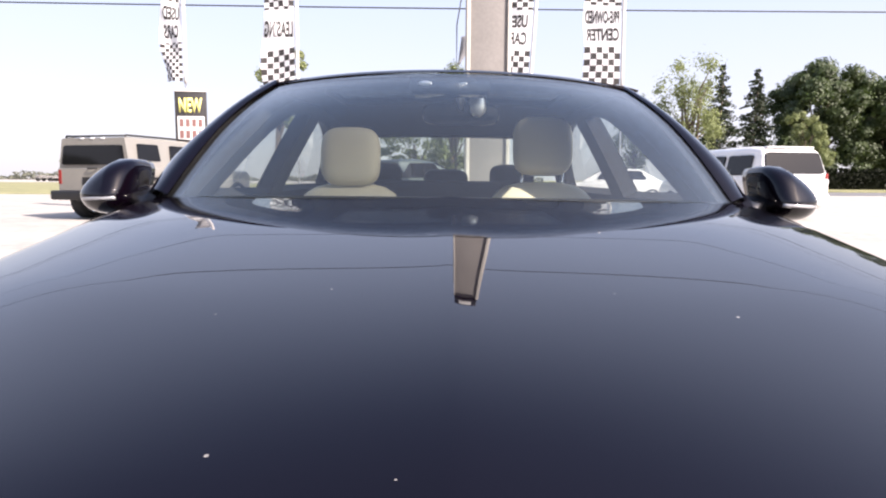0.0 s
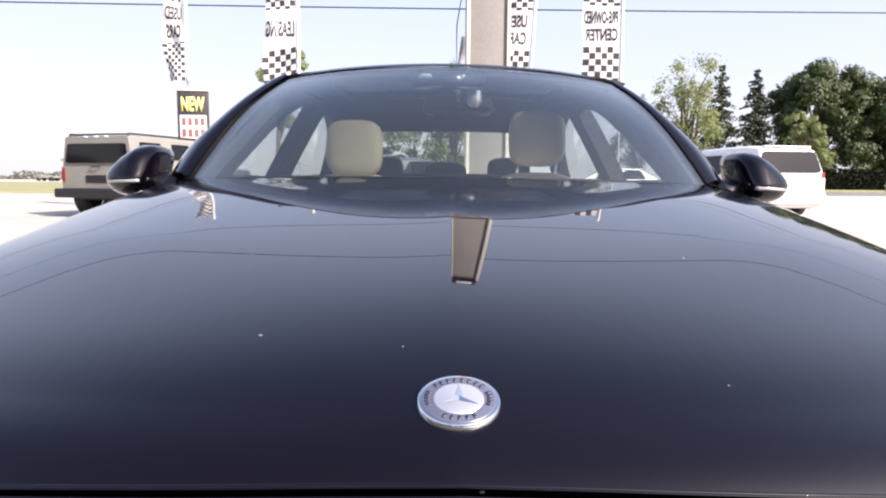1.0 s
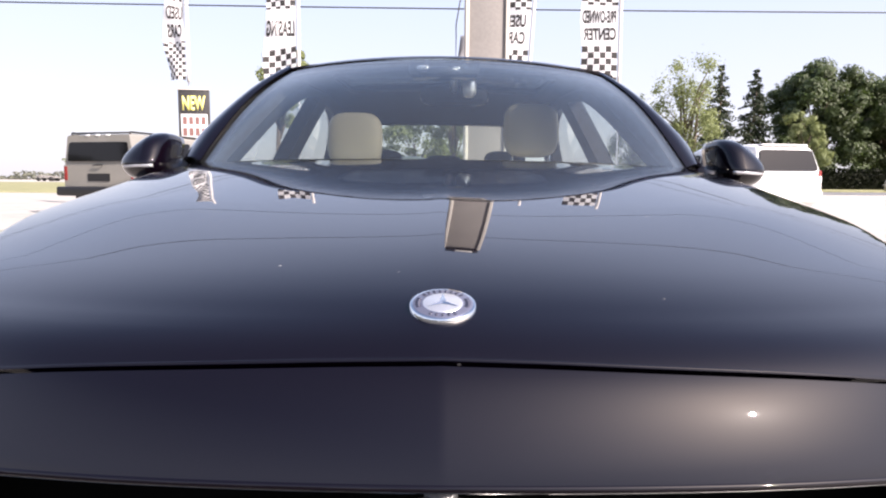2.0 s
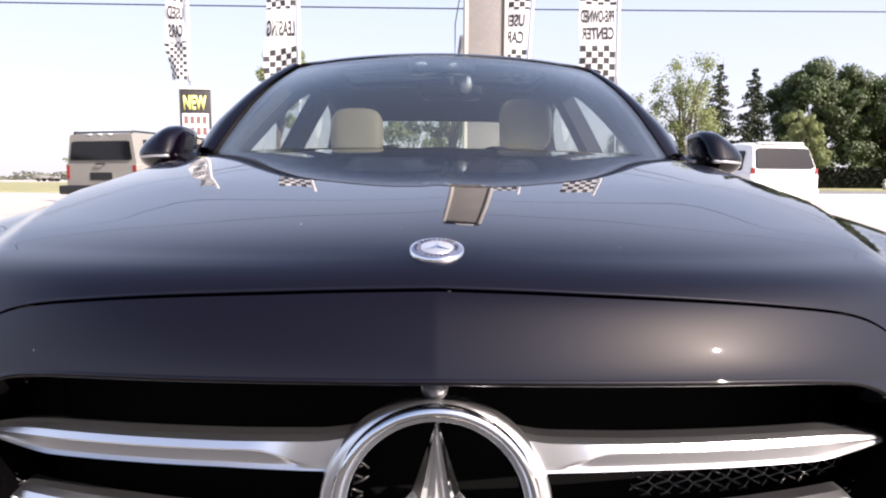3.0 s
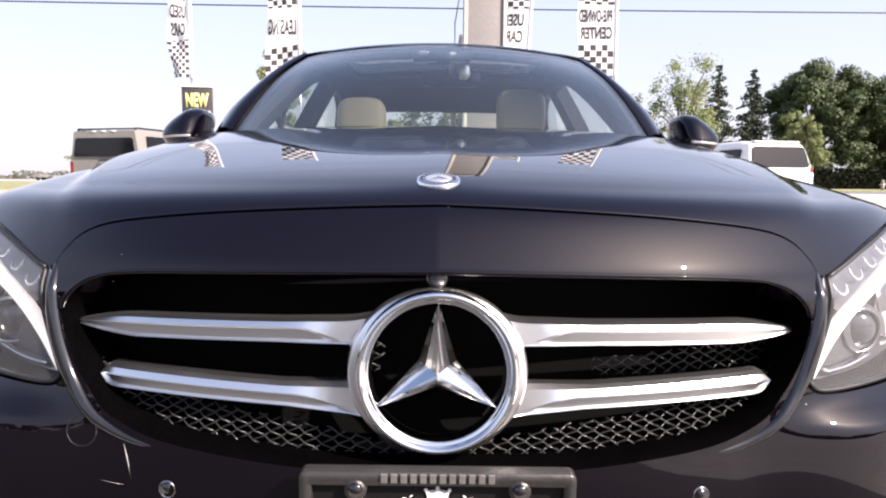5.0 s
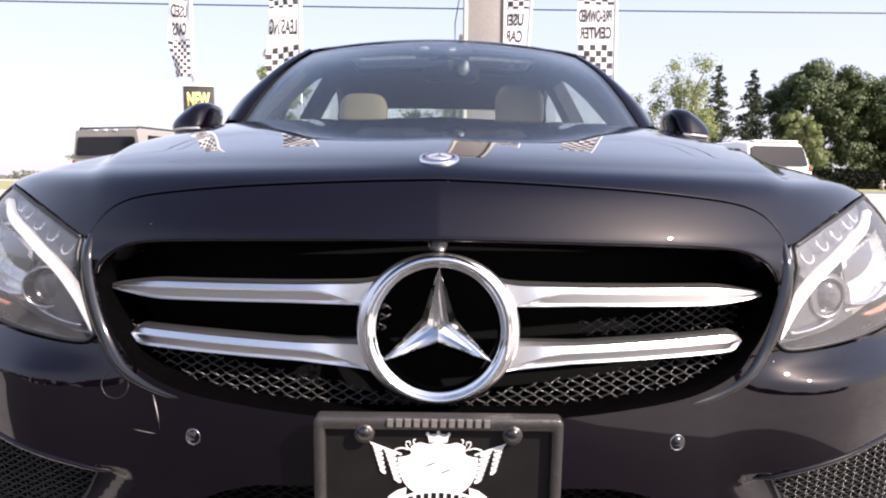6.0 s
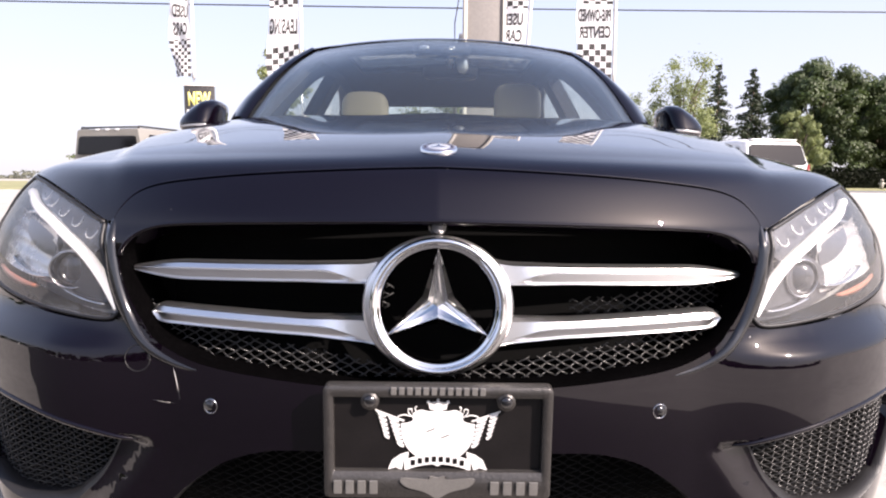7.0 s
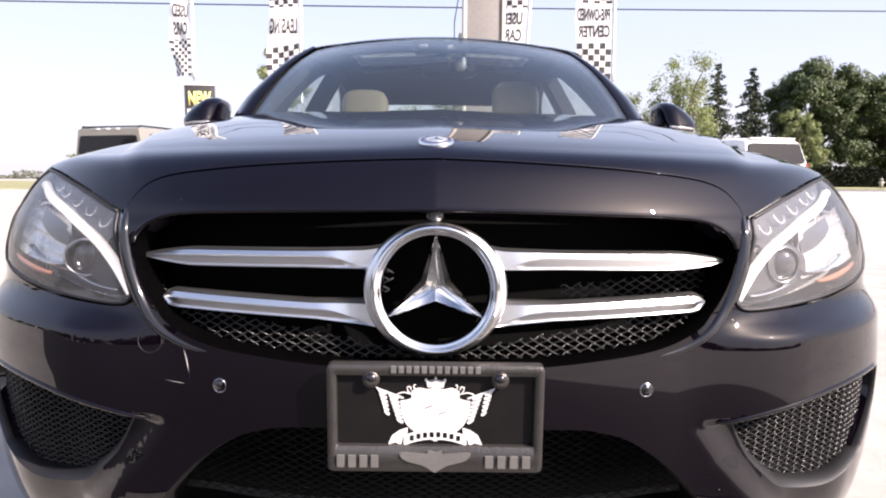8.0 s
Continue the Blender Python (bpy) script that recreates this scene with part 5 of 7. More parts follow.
def door_mirror(sg):
    mir = new("door_mirror")
    mir.parent = car
    tagged(mir, "black door mirror with a silver indicator strip")
    c = Vector((sg * 0.889, 1.575, 1.066))

    def face(ca, sa, k):
        """Point of the housing's outline, blunt at the inner side and tapering outwards; k shrinks it towards the front."""
        e = 0.95 if ca > 0 else 0.62
        ex = math.copysign(abs(ca) ** e, ca) * (0.095 if ca > 0 else 0.056)
        ez = math.copysign(abs(sa) ** e, sa) * (0.082 if sa > 0 else 0.064)
        if sa > 0:
            ez *= 1 - 0.34 * max(0.0, ca) - 0.04 * max(0.0, -ca)
        ez -= 0.012 * ca
        return ex * k, ez * (0.12 + 0.88 * k)

    bm = bmesh.new()
    rings = []
    for i in range(15):
        k = max(0.03, math.sin(math.pi / 2 * (i / 12)) if i < 12 else 1.0)
        back = 0.0 if i < 12 else (i - 11) * 0.030
        row = []
        for j in range(32):
            an = 2 * math.pi * j / 32
            ex, ez = face(math.cos(an), math.sin(an), k * (1 - 0.02 * max(0, i - 12)))
            bulge = 0.085 * (1 - math.sqrt(max(0.0, 1 - k ** 3.2)))
            row.append(c + Vector((sg * ex, -0.080 + bulge + 0.30 * max(0.0, ex) + 0.55 * max(0.0, ez + 0.012) + back, ez)))
        rings.append(row)
    vr = loft(bm, rings, closed=True)
    bm.faces.new(vr[0][::-1])
    bm.faces.new(vr[-1])
    bmesh.ops.recalc_face_normals(bm, faces=bm.faces[:])
    part("housing", bm, PAINT, mir)
    # indicator strip across the outer half of the housing
    bm = bmesh.new()
    rings = []
    for i in range(17):
        s = i / 16
        ex = -0.034 + 0.128 * s
        k = min(0.999, math.hypot(ex / 0.095, 0.27))
        y = -0.080 + 0.085 * (1 - math.sqrt(max(0.0, 1 - k ** 3.2))) + 0.30 * max(0.0, ex)
        zc = -0.021 - 0.004 * s
        h = 0.0080 * (0.35 + 0.65 * math.sin(math.pi * (0.10 + 0.75 * s)))
        p = c + Vector((sg * ex, y + 0.001, zc))
        rings.append([p + Vector((0, 0.002, h)), p + Vector((0, -0.004, 0.2 * h)), p + Vector((0, 0.002, -h)), p + Vector((0, 0.022, -h)), p + Vector((0, 0.022, h))])
    loft(bm, rings, closed=True, cap=True)
    bmesh.ops.recalc_face_normals(bm, faces=bm.faces[:])
    part("indicator_strip", bm, LAMP_GREY, mir, "pale silver indicator strip")
    # black sail between pillar and door glass
    bm = bmesh.new()
    tri = ((1.38, 1.000), (1.78, 1.010), (1.70, 1.150), (1.55, 1.085))
    loft(bm, [[Vector((sg * (x0 - 0.30 * (z - 1.0)), y, z)) for y, z in tri] for x0 in (0.745, 0.772)], closed=True, cap=True)
    bmesh.ops.recalc_face_normals(bm, faces=bm.faces[:])
    part("sail_panel", bm, GLOSS_BLACK, mir)
    # foot on the door
    bm = bmesh.new()
    loft(bm, [[Vector((sg * x, 1.62 + dy * k, z + dz * k)) for dy, dz in ((-0.055, 0.012), (0.0, 0.026), (0.055, 0.012), (0.055, -0.010), (0.0, -0.020), (-0.055, -0.010))]
              for x, z, k in ((0.750, 1.005, 1.8), (0.80, 1.026, 1.6), (0.84, 1.040, 1.2), (0.88, 1.048, 0.9))], closed=True, cap=True)
    bmesh.ops.recalc_face_normals(bm, faces=bm.faces[:])
    part("foot", bm, GLOSS_BLACK, mir)
    bm = bmesh.new()
    cyl(bm, c + Vector((sg * 0.012, 0.1125, 0.002)), c + Vector((sg * 0.012, 0.109, 0.002)), 0.052, n=32)
    part("mirror_glass", bm, CHROME, mir)


for sg in (1, -1):
    door_mirror(sg)


# ---- inside the saloon ----
def cushion(bm, cx, cy, cz, sx, sy, sz, power=3.2, lean=0.0, nu=24, nv=14):
    """A stuffed block with rounded corners."""
    def sp(v):
        return math.copysign(abs(v) ** (2 / power), v)
    rings = []
    for j in range(nv + 1):
        b = -math.pi / 2 + math.pi * j / nv
        row = []
        for i in range(nu):
            a = 2 * math.pi * i / nu
            p = Vector((sp(math.cos(b)) * sp(math.cos(a)) * sx / 2, sp(math.cos(b)) * sp(math.sin(a)) * sy / 2, sp(math.sin(b)) * sz / 2))
            p = Matrix.Rotation(lean, 3, "X") @ p
            row.append(p + Vector((cx, cy, cz)))
        rings.append(row)
    loft(bm, rings, closed=True)


def front_seat(x, lift):
    seat = new("front_seat")
    seat.parent = car
    tagged(seat, "beige leather front seat with a rounded headrest")
    bm = bmesh.new()
    cushion(bm, x, 2.20, 0.62, 0.52, 0.54, 0.17)
    part("seat_cushion", bm, LEATHER, seat)
    bm = bmesh.new()
    cushion(bm, x, 2.54, 0.79 + lift * 0.3, 0.50, 0.15, 0.60, lean=radians(-16))
    part("backrest", bm, LEATHER, seat)
    bm = bmesh.new()
    cushion(bm, x, 2.60, 1.192 + lift * 1.15, 0.250, 0.11, 0.245, power=3.6, lean=radians(-10))
    hr = part("headrest", bm, LEATHER, seat)
    for s in (-1, 1):
        bm = bmesh.new()
        cyl(bm, (x + s * 0.085, 2.60, 1.14 + lift), (x + s * 0.085, 2.58, 1.00 + lift * 0.3), 0.006, n=10)
        part("headrest_post", bm, CHROME, hr)


front_seat(-0.405, 0.0)
front_seat(0.400, 0.045)
bench = new("rear_bench")
bench.parent = car
tagged(bench, "dark rear bench with three headrests")
bm = bmesh.new()
cushion(bm, 0, 3.10, 0.58, 1.30, 0.52, 0.18, power=5)
part("seat_cushion", bm, LINING, bench)
bm = bmesh.new()
cushion(bm, 0, 3.42, 0.80, 1.30, 0.15, 0.60, power=5, lean=radians(-18))
part("backrest", bm, LINING, bench)
for x in (-0.37, 0.0, 0.37):
    bm = bmesh.new()
    cushion(bm, x, 3.52, 1.115 if x else 1.085, 0.25, 0.09, 0.15, power=3.5)
    part("rear_headrest", bm, LINING, bench)
bm = bmesh.new()
box(bm, 0, 3.76, 1.015, 1.24, 0.40, 0.03, 0.012)
part("parcel_shelf", bm, LINING, car)


def dash_fn(u, w):
    u, w = np.asarray(u, float), np.asarray(w, float)
    q = np.abs(u)
    y0 = cowl_y(0.71 * q) + 0.05
    y1 = 1.74 + 0.02 * q ** 2
    return np.stack([0.71 * u, y0 + (y1 - y0) * w, 0.975 + 0.062 * np.sin(np.pi / 2 * np.clip(w * 1.15, 0, 1)) - 0.02 * q ** 4 - 0.03 * np.clip((w - 0.9) / 0.1, 0, 1) ** 2], -1)


sheet("dashboard", dash_fn, -1, 1, 0, 1, 25, 19, DASH, car, 0.05, "black dashboard top")
bm = bmesh.new()
box(bm, 0, 1.80, 0.86, 1.36, 0.12, 0.30, 0.04)
part("dash_fascia", bm, DASH, car)
bm = bmesh.new()
sw = Matrix.Translation((0.385, 1.96, 0.86)) @ Matrix.Rotation(radians(66), 4, "X")
loft(bm, [[sw @ Vector(((0.18 + 0.015 * math.cos(b)) * math.cos(a), (0.18 + 0.015 * math.cos(b)) * math.sin(a), 0.015 * math.sin(b))) for b in np.linspace(0, 2 * math.pi, 9)] for a in np.linspace(0, 2 * math.pi, 37)])
part("steering_wheel", bm, DASH, car)
# sensor pod and inside mirror at the top of the screen
bm = bmesh.new()
loft(bm, [[Vector(screen(u, w)) + Vector((0, dy, dz)) for u, w in ((-0.20 * k, 0.985), (-0.185 * k, 0.79), (0.185 * k, 0.79), (0.20 * k, 0.985))] for k, dy, dz in ((1.0, 0.010, -0.010), (0.85, 0.06, -0.03), (0.6, 0.10, -0.02))], closed=True, cap=True)
bmesh.ops.recalc_face_normals(bm, faces=bm.faces[:])
pod = part("sensor_pod", bm, GLOSS_BLACK, car, "black sensor pod behind the windscreen")
for u, wd in ((-0.115, 0.020), (0.062, 0.012)):
    bm = bmesh.new()
    p = Vector(screen(u, 0.845)) + Vector((0, 0.006, -0.008))
    cushion(bm, p.x, p.y, p.z, wd * 2, 0.006, wd * 0.7, power=2.2)
    part("sensor_window", bm, SATIN, pod)
bm = bmesh.new()
cushion(bm, 0.035, 1.86, 1.300, 0.235, 0.035, 0.068, power=4, lean=radians(12))
rm = part("inside_mirror", bm, GLOSS_BLACK, car)
bm = bmesh.new()
cyl(bm, (0.035, 1.85, 1.315), (0.030, 1.815, 1.385), 0.012, n=12)
cushion(bm, 0.085, 1.815, 1.325, 0.050, 0.04, 0.070, power=2.6)
part("mirror_stalk", bm, SATIN, rm)
# cowl and wiper
sheet("cowl", lambda u, w: screen(u, -0.012 + 0.040 * w) + np.array([0, 0.002 + 0.016 * w, -0.004 - 0.008 * w]), -1.0, 1.0, 0, 1, 33, 4, BLACK, car, 0.006)


# the car leans a trifle to one side on the uneven lot
car.rotation_euler = (0.0, radians(0.30), radians(-0.12))


# ---- ground ----
def rise(y):
    return 0.17 * float(smooth01((y - 4.5) / 9.0))


UNSEEN_ASPHALT = material("unseen_asphalt", (0.030, 0.030, 0.031), 0.85, vary=0.25, scale=1.0, bump=0.4, bump_scale=50)
PAVING = material("pale_paving", (0.335, 0.315, 0.288), 0.9, vary=0.16, scale=0.6, bump=0.35, bump_scale=40)
bm = bmesh.new()
ys = [-900, -300, -100, -40, -15, -5, 0, 3] + [3 + 0.75 * k for k in range(1, 18)] + [18, 25, 36]
xs = [-900, -300, -100, -40, -20, -8, 0, 8, 20, 40, 100, 300, 900]
vr = [[bm.verts.new((x, y, rise(y))) for x in xs] for y in ys]
for a, b in zip(vr, vr[1:]):
    for k in range(len(xs) - 1):
        bm.faces.new((a[k], a[k + 1], b[k + 1], b[k]))
far = [bm.verts.new((x, 2500, 0.17)) for x in xs]
for k in range(len(xs) - 1):
    bm.faces.new((vr[-1][k], vr[-1][k + 1], far[k + 1], far[k]))
ground = tagged(part("ground", bm, PAVING), "pale sunlit concrete lot", "ground", kind="structure")

# unseen dark ground, added so that bumper and bars reflect dark on the left
bm = bmesh.new()
rings = []
for i in range(31):
    x = -180 + 6.06 * i
    rings.append([Vector((x, -48, -0.1)), Vector((x, -48, 0.006)), Vector((x, -0.22, 0.006)), Vector((x, -0.22, -0.1))])
loft(bm, rings, closed=True, cap=True)
bmesh.ops.recalc_face_normals(bm, faces=bm.faces[:])
tagged(part("reflected_lane", bm, UNSEEN_ASPHALT, smooth=False), "unseen dark asphalt before the car, added to darken its reflections", "road", kind="structure")

# ---- behind the car: road, verge and field ----
ASPHALT = material("road_asphalt", (0.14, 0.14, 0.14), 0.9, vary=0.2, scale=0.8, bump=0.3, bump_scale=60)
GRASS = material("dry_grass", (0.19, 0.20, 0.085), 0.95, vary=0.35, scale=0.25, second=(0.30, 0.285, 0.14), bump=0.6, bump_scale=6)
KERB = material("kerb_concrete", (0.36, 0.35, 0.33), 0.9, vary=0.15, scale=3, bump=0.2, bump_scale=60)


def slab(name, x0, x1, y0, y1, z0, z1, mat, label, category, kind="structure", nx=24):
    bm = bmesh.new()
    rings = []
    for i in range(nx + 1):
        x = x0 + (x1 - x0) * i / nx
        rings.append([Vector((x, y0, z0)), Vector((x, y0 + 0.02, z1)), Vector((x, y1, z1)), Vector((x, y1, z0))])
    loft(bm, rings, closed=True, cap=True)
    bmesh.ops.recalc_face_normals(bm, faces=bm.faces[:])
    return tagged(part(name, bm, mat, smooth=False), label, category, kind=kind)


slab("road", 4, 900, 37.2, 58, 0.10, 0.176, ASPHALT, "grey asphalt road beyond the lot", "road")
slab("kerb", 4, 900, 36.9, 37.2, 0.10, 0.29, KERB, "low concrete kerb along the road", "kerb")
slab("lawn", 4, 900, 58, 1200, 0.10, 0.26, GRASS, "grass verge beyond the road", "grass")
slab("field", -1200, 4, 36, 118, 0.10, 0.215, GRASS, "flat grassy field", "grass")


# ---- foliage ----
def leaf_material(name, base, back):
    m = bpy.data.materials.new(name)
    m.use_nodes = True
    nt = m.node_tree
    p = nt.nodes["Principled BSDF"]
    p.inputs["Roughness"].default_value = 0.55
    geo = nt.nodes.new("ShaderNodeNewGeometry")
    ramp = nt.nodes.new("ShaderNodeMix")
    ramp.data_type = "RGBA"
    ramp.inputs[6].default_value, ramp.inputs[7].default_value = (*[c * 0.78 for c in base], 1), (*[c * 1.25 for c in base], 1)
    nt.links.new(geo.outputs["Random Per Island"], ramp.inputs[0])
    nt.links.new(ramp.outputs[2], p.inputs["Base Color"])
    tr = nt.nodes.new("ShaderNodeBsdfTranslucent")
    tr.inputs["Color"].default_value = (*back, 1)
    mx = nt.nodes.new("ShaderNodeMixShader")
    mx.inputs[0].default_value = 0.3
    nt.links.new(p.outputs[0], mx.inputs[1])
    nt.links.new(tr.outputs[0], mx.inputs[2])
    nt.links.new(mx.outputs[0], nt.nodes["Material Output"].inputs["Surface"])
    return m


LEAF_DARK = leaf_material("maple_leaf", (0.050, 0.073, 0.024), (0.055, 0.085, 0.020))
LEAF_LIGHT = leaf_material("locust_leaf", (0.18, 0.21, 0.085), (0.30, 0.34, 0.12))
# paler and greyer for the far woods: distance haze put into the leaf colour
LEAF_HAZED = leaf_material("hazed_leaf", (0.15, 0.155, 0.12), (0.10, 0.11, 0.07))
LEAF_MID = leaf_material("shrub_leaf", (0.105, 0.130, 0.045), (0.16, 0.19, 0.05))
NEEDLE = leaf_material("spruce_needle", (0.030, 0.042, 0.022), (0.03, 0.05, 0.02))
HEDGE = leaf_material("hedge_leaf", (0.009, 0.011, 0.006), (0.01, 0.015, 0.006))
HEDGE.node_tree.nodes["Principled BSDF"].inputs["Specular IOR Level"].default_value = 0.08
BARK = material("tree_bark", (0.11, 0.085, 0.06), 0.95, vary=0.3, scale=6, bump=0.6, bump_scale=30)


def leaf_mesh(name, centres, size, rng, droop=0.0, facing=None):
    """Many small folded leaves, each an island of two triangles."""
    n = len(centres)
    d = rng.normal(size=(n, 3))
    d[:, 2] -= droop
    d /= np.linalg.norm(d, axis=1)[:, None]
    s = np.cross(d, rng.normal(size=(n, 3)))
    s /= np.linalg.norm(s, axis=1)[:, None]
    if facing is not None:
        s = np.cross(facing, d)
        s /= np.linalg.norm(s, axis=1)[:, None]
        d = np.cross(s, facing)
        d /= np.linalg.norm(d, axis=1)[:, None]
    L = size * rng.uniform(0.6, 1.3, (n, 1))
    up = np.cross(d, s)
    V = np.empty((n, 4, 3))
    V[:, 0] = centres - d * L * 0.5
    V[:, 1] = centres + s * L * 0.32 + up * L * 0.08
    V[:, 2] = centres + d * L * 0.5
    V[:, 3] = centres - s * L * 0.32 + up * L * 0.08
    me = bpy.data.meshes.new(name)
    idx = np.arange(n) * 4
    F = np.concatenate([np.stack([idx, idx + 1, idx + 2], 1), np.stack([idx, idx + 2, idx + 3], 1)])
    me.from_pydata(V.reshape(-1, 3).tolist(), [], F.tolist())
    me.update()
    return me


def broad_tree(at, height, width, base, mat, leaves, size, seed, label, clumps=60, spread=0.13, stems=1, name="tree", category="tree", loose=0.0):
    """Trunk with forking limbs and a crown of clumped leaves with an uneven outline."""
    rng = np.random.default_rng(seed)
    t = thing(name, at, label, category)
    cz, rz, rx = (base + height) / 2, (height - base) / 2, width / 2
    c = []
    while len(c) < clumps:
        p = rng.uniform(-1, 1, 3)
        r = np.linalg.norm(p)
        if 0.35 < r < 1.0:
            lump = 0.80 + 0.22 * math.sin(3.1 * math.atan2(p[1], p[0]) + seed) + 0.16 * math.sin(5 * p[2] + seed * 2)
            c.append([p[0] * rx * lump, p[1] * rx * lump, cz + p[2] * rz * (0.9 + 0.1 * lump)])
    c = np.array(c)
    bm = bmesh.new()
    for s in range(stems):
        off = Vector((rng.uniform(-0.3, 0.3), rng.uniform(-0.3, 0.3), 0)) * (stems > 1)
        topz = base + (height - base) * 0.6
        tube(bm, [off * 0.4, off + Vector((0.03 * height * rng.uniform(-1, 1), 0, base * 0.6)), off * 2 + Vector((0.05 * height * rng.uniform(-1, 1), 0, topz))],
             [height * 0.022, height * 0.017, height * 0.006], 8)
    for k in range(min(18, clumps)):
        e = Vector(c[k])
        s = Vector((0, 0, base * 0.7 + (e.z - base * 0.7) * 0.45))
        tube(bm, [s, s.lerp(e, 0.5) + Vector((0, 0, 0.05 * height)), e], [height * 0.008, height * 0.005, height * 0.002], 5)
    part("trunk", bm, BARK, t)
    k = rng.integers(0, len(c), leaves)
    sp = np.array([rx, rx, rz * 0.7]) * spread * rng.uniform(0.6, 1.5, (len(c), 1))
    way = rng.normal(size=(leaves, 3))
    way /= np.linalg.norm(way, axis=1)[:, None]
    pts = c[k] + way * rng.uniform(0, 1, (leaves, 1)) ** 0.45 * 1.75 * sp[k]
    if loose:
        pts += rng.normal(size=(leaves, 3)) * loose
    out = pts - c[k]
    out /= np.linalg.norm(out, axis=1)[:, None] + 1e-6
    out = out + 0.30 * rng.normal(size=(leaves, 3)) + np.array([0, 0, 0.35])
    tagged(part_mesh("crown", leaf_mesh("crown", pts, size, rng, facing=out), mat, t, smooth=False), kind="stuff")
    return t


def spruce(at, height, width, seed, label):
    rng = np.random.default_rng(seed)
    t = thing("spruce_tree", at, label, "tree")
    bm = bmesh.new()
    tube(bm, [(0, 0, 0), (0, 0, height * 0.5), (0.02 * height, 0, height)], [height * 0.016, height * 0.010, 0.02], 8)
    pts = []
    z = height * 0.06
    while z < height * 0.985:
        f = 1 - z / height
        n = 5 + int(6 * f)
        for k in range(n):
            a = rng.uniform(0, 2 * math.pi)
            L = width / 2 * (f ** 0.85 + 0.03) * rng.uniform(0.55, 1.15)
            tip = np.array([math.cos(a) * L, math.sin(a) * L, z - 0.28 * L + 0.05 * height * 0.1])
            root = np.array([0.015 * height * z / height, 0, z])
            tube(bm, [root, root * 0.4 + tip * 0.6 - np.array([0, 0, 0.05 * L]), tip], [0.04 * f + 0.01, 0.02, 0.008], 4)
            m = int(44 * (L / (width / 2)) + 8)
            s = rng.uniform(0.2, 1.05, m)[:, None]
            q = root + (tip - root) * s
            q += rng.normal(size=(m, 3)) * np.array([0.12, 0.12, 0.10]) * (0.4 + L * 0.35)
            q[:, 2] -= rng.uniform(0, 0.25, m) * L * 0.6
            pts.append(q)
        z += height * 0.026
    part("trunk", bm, BARK, t)
    tagged(part_mesh("crown", leaf_mesh("crown", np.concatenate(pts), 0.36, rng, droop=0.8), NEEDLE, t, smooth=False), kind="stuff")
    return t


broad_tree((46.8, 82, 0.2), 16.0, 15.6, 0.6, LEAF_DARK, 70000, 0.40, 3, "tall dark green maple with a dense rounded crown", clumps=160, spread=0.098)
broad_tree((57.6, 85, 0.2), 15.4, 13, 0.6, LEAF_DARK, 56000, 0.40, 8, "tall dark green maple with a dense rounded crown", clumps=140, spread=0.098)
broad_tree((68.0, 88, 0.2), 16.5, 16, 1.5, LEAF_DARK, 26000, 0.42, 12, "tall dark green maple with a dense rounded crown", clumps=110, spread=0.10)
broad_tree((34.0, 61, 0.2), 7.4, 4.6, 0.6, LEAF_LIGHT, 9000, 0.20, 5, "young lighter green tree in front of the maples", clumps=60, spread=0.10)
broad_tree((18.7, 50, 0.2), 10.7, 5.4, 2.0, LEAF_LIGHT, 7200, 0.20, 24, "airy yellow-green locust tree with thin stems", clumps=70, spread=0.10, stems=3, loose=0.22)
broad_tree((15.6, 53, 0.2), 7.4, 4.0, 1.4, LEAF_LIGHT, 7000, 0.20, 23, "airy yellow-green locust tree with thin stems", clumps=60, spread=0.10, loose=0.20)
spruce((33.4, 79, 0.2), 15.0, 7.6, 31, "dark drooping spruce against the sky")
spruce((37.6, 79, 0.2), 14.5, 7.6, 32, "dark drooping spruce against the sky")
broad_tree((-9.9, 40, 0.2), 9.4, 4.6, 3.6, LEAF_LIGHT, 4600, 0.22, 41, "thin pale green tree by the roadside", clumps=34, spread=0.13)
broad_tree((0.55, 33, 0.2), 7.4, 3.2, 0.6, LEAF_MID, 5200, 0.17, 43, "leafy green tree behind the sign column", clumps=50, spread=0.14)
broad_tree((-1.3, 35, 0.2), 4.4, 6.0, 0.3, LEAF_MID, 7000, 0.17, 44, "broad green bush by the roadside", clumps=60, spread=0.13, name="bush", category="bush")
broad_tree((-15.5, 34, 0.2), 2.4, 6.0, 0.3, LEAF_MID, 5000, 0.17, 47, "broad green bush by the roadside", clumps=50, spread=0.13, name="bush", category="bush")

# clipped dark hedge under the maples
rng = np.random.default_rng(5)
n = 16000
hp = np.stack([rng.uniform(36, 95, n), 74 + rng.uniform(-0.8, 0.8, n), 0.25 + rng.uniform(0, 1, n) ** 0.8 * 2.3], 1)
hp[:, 2] += 0.12 * np.sin(hp[:, 0] * 1.7)
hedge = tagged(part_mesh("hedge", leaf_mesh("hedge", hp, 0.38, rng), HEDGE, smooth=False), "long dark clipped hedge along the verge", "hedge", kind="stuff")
bm = bmesh.new()
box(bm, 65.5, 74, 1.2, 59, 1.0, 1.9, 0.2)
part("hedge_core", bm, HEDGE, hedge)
# far woods at the rim of the field
rng = np.random.default_rng(9)
n = 9000
fx = rng.uniform(-330, 40, n)
fp = np.stack([fx, 262 + rng.uniform(-6, 6, n), 0.2 + rng.uniform(0, 1, n) * (1.9 + 1.0 * np.sin(fx * 0.11) + 0.8 * np.sin(fx * 0.37))], 1)
tagged(part_mesh("far_woods", leaf_mesh("far_woods", fp, 1.3, rng), LEAF_HAZED, smooth=False), "distant low tree line beyond the field", "trees", kind="stuff")

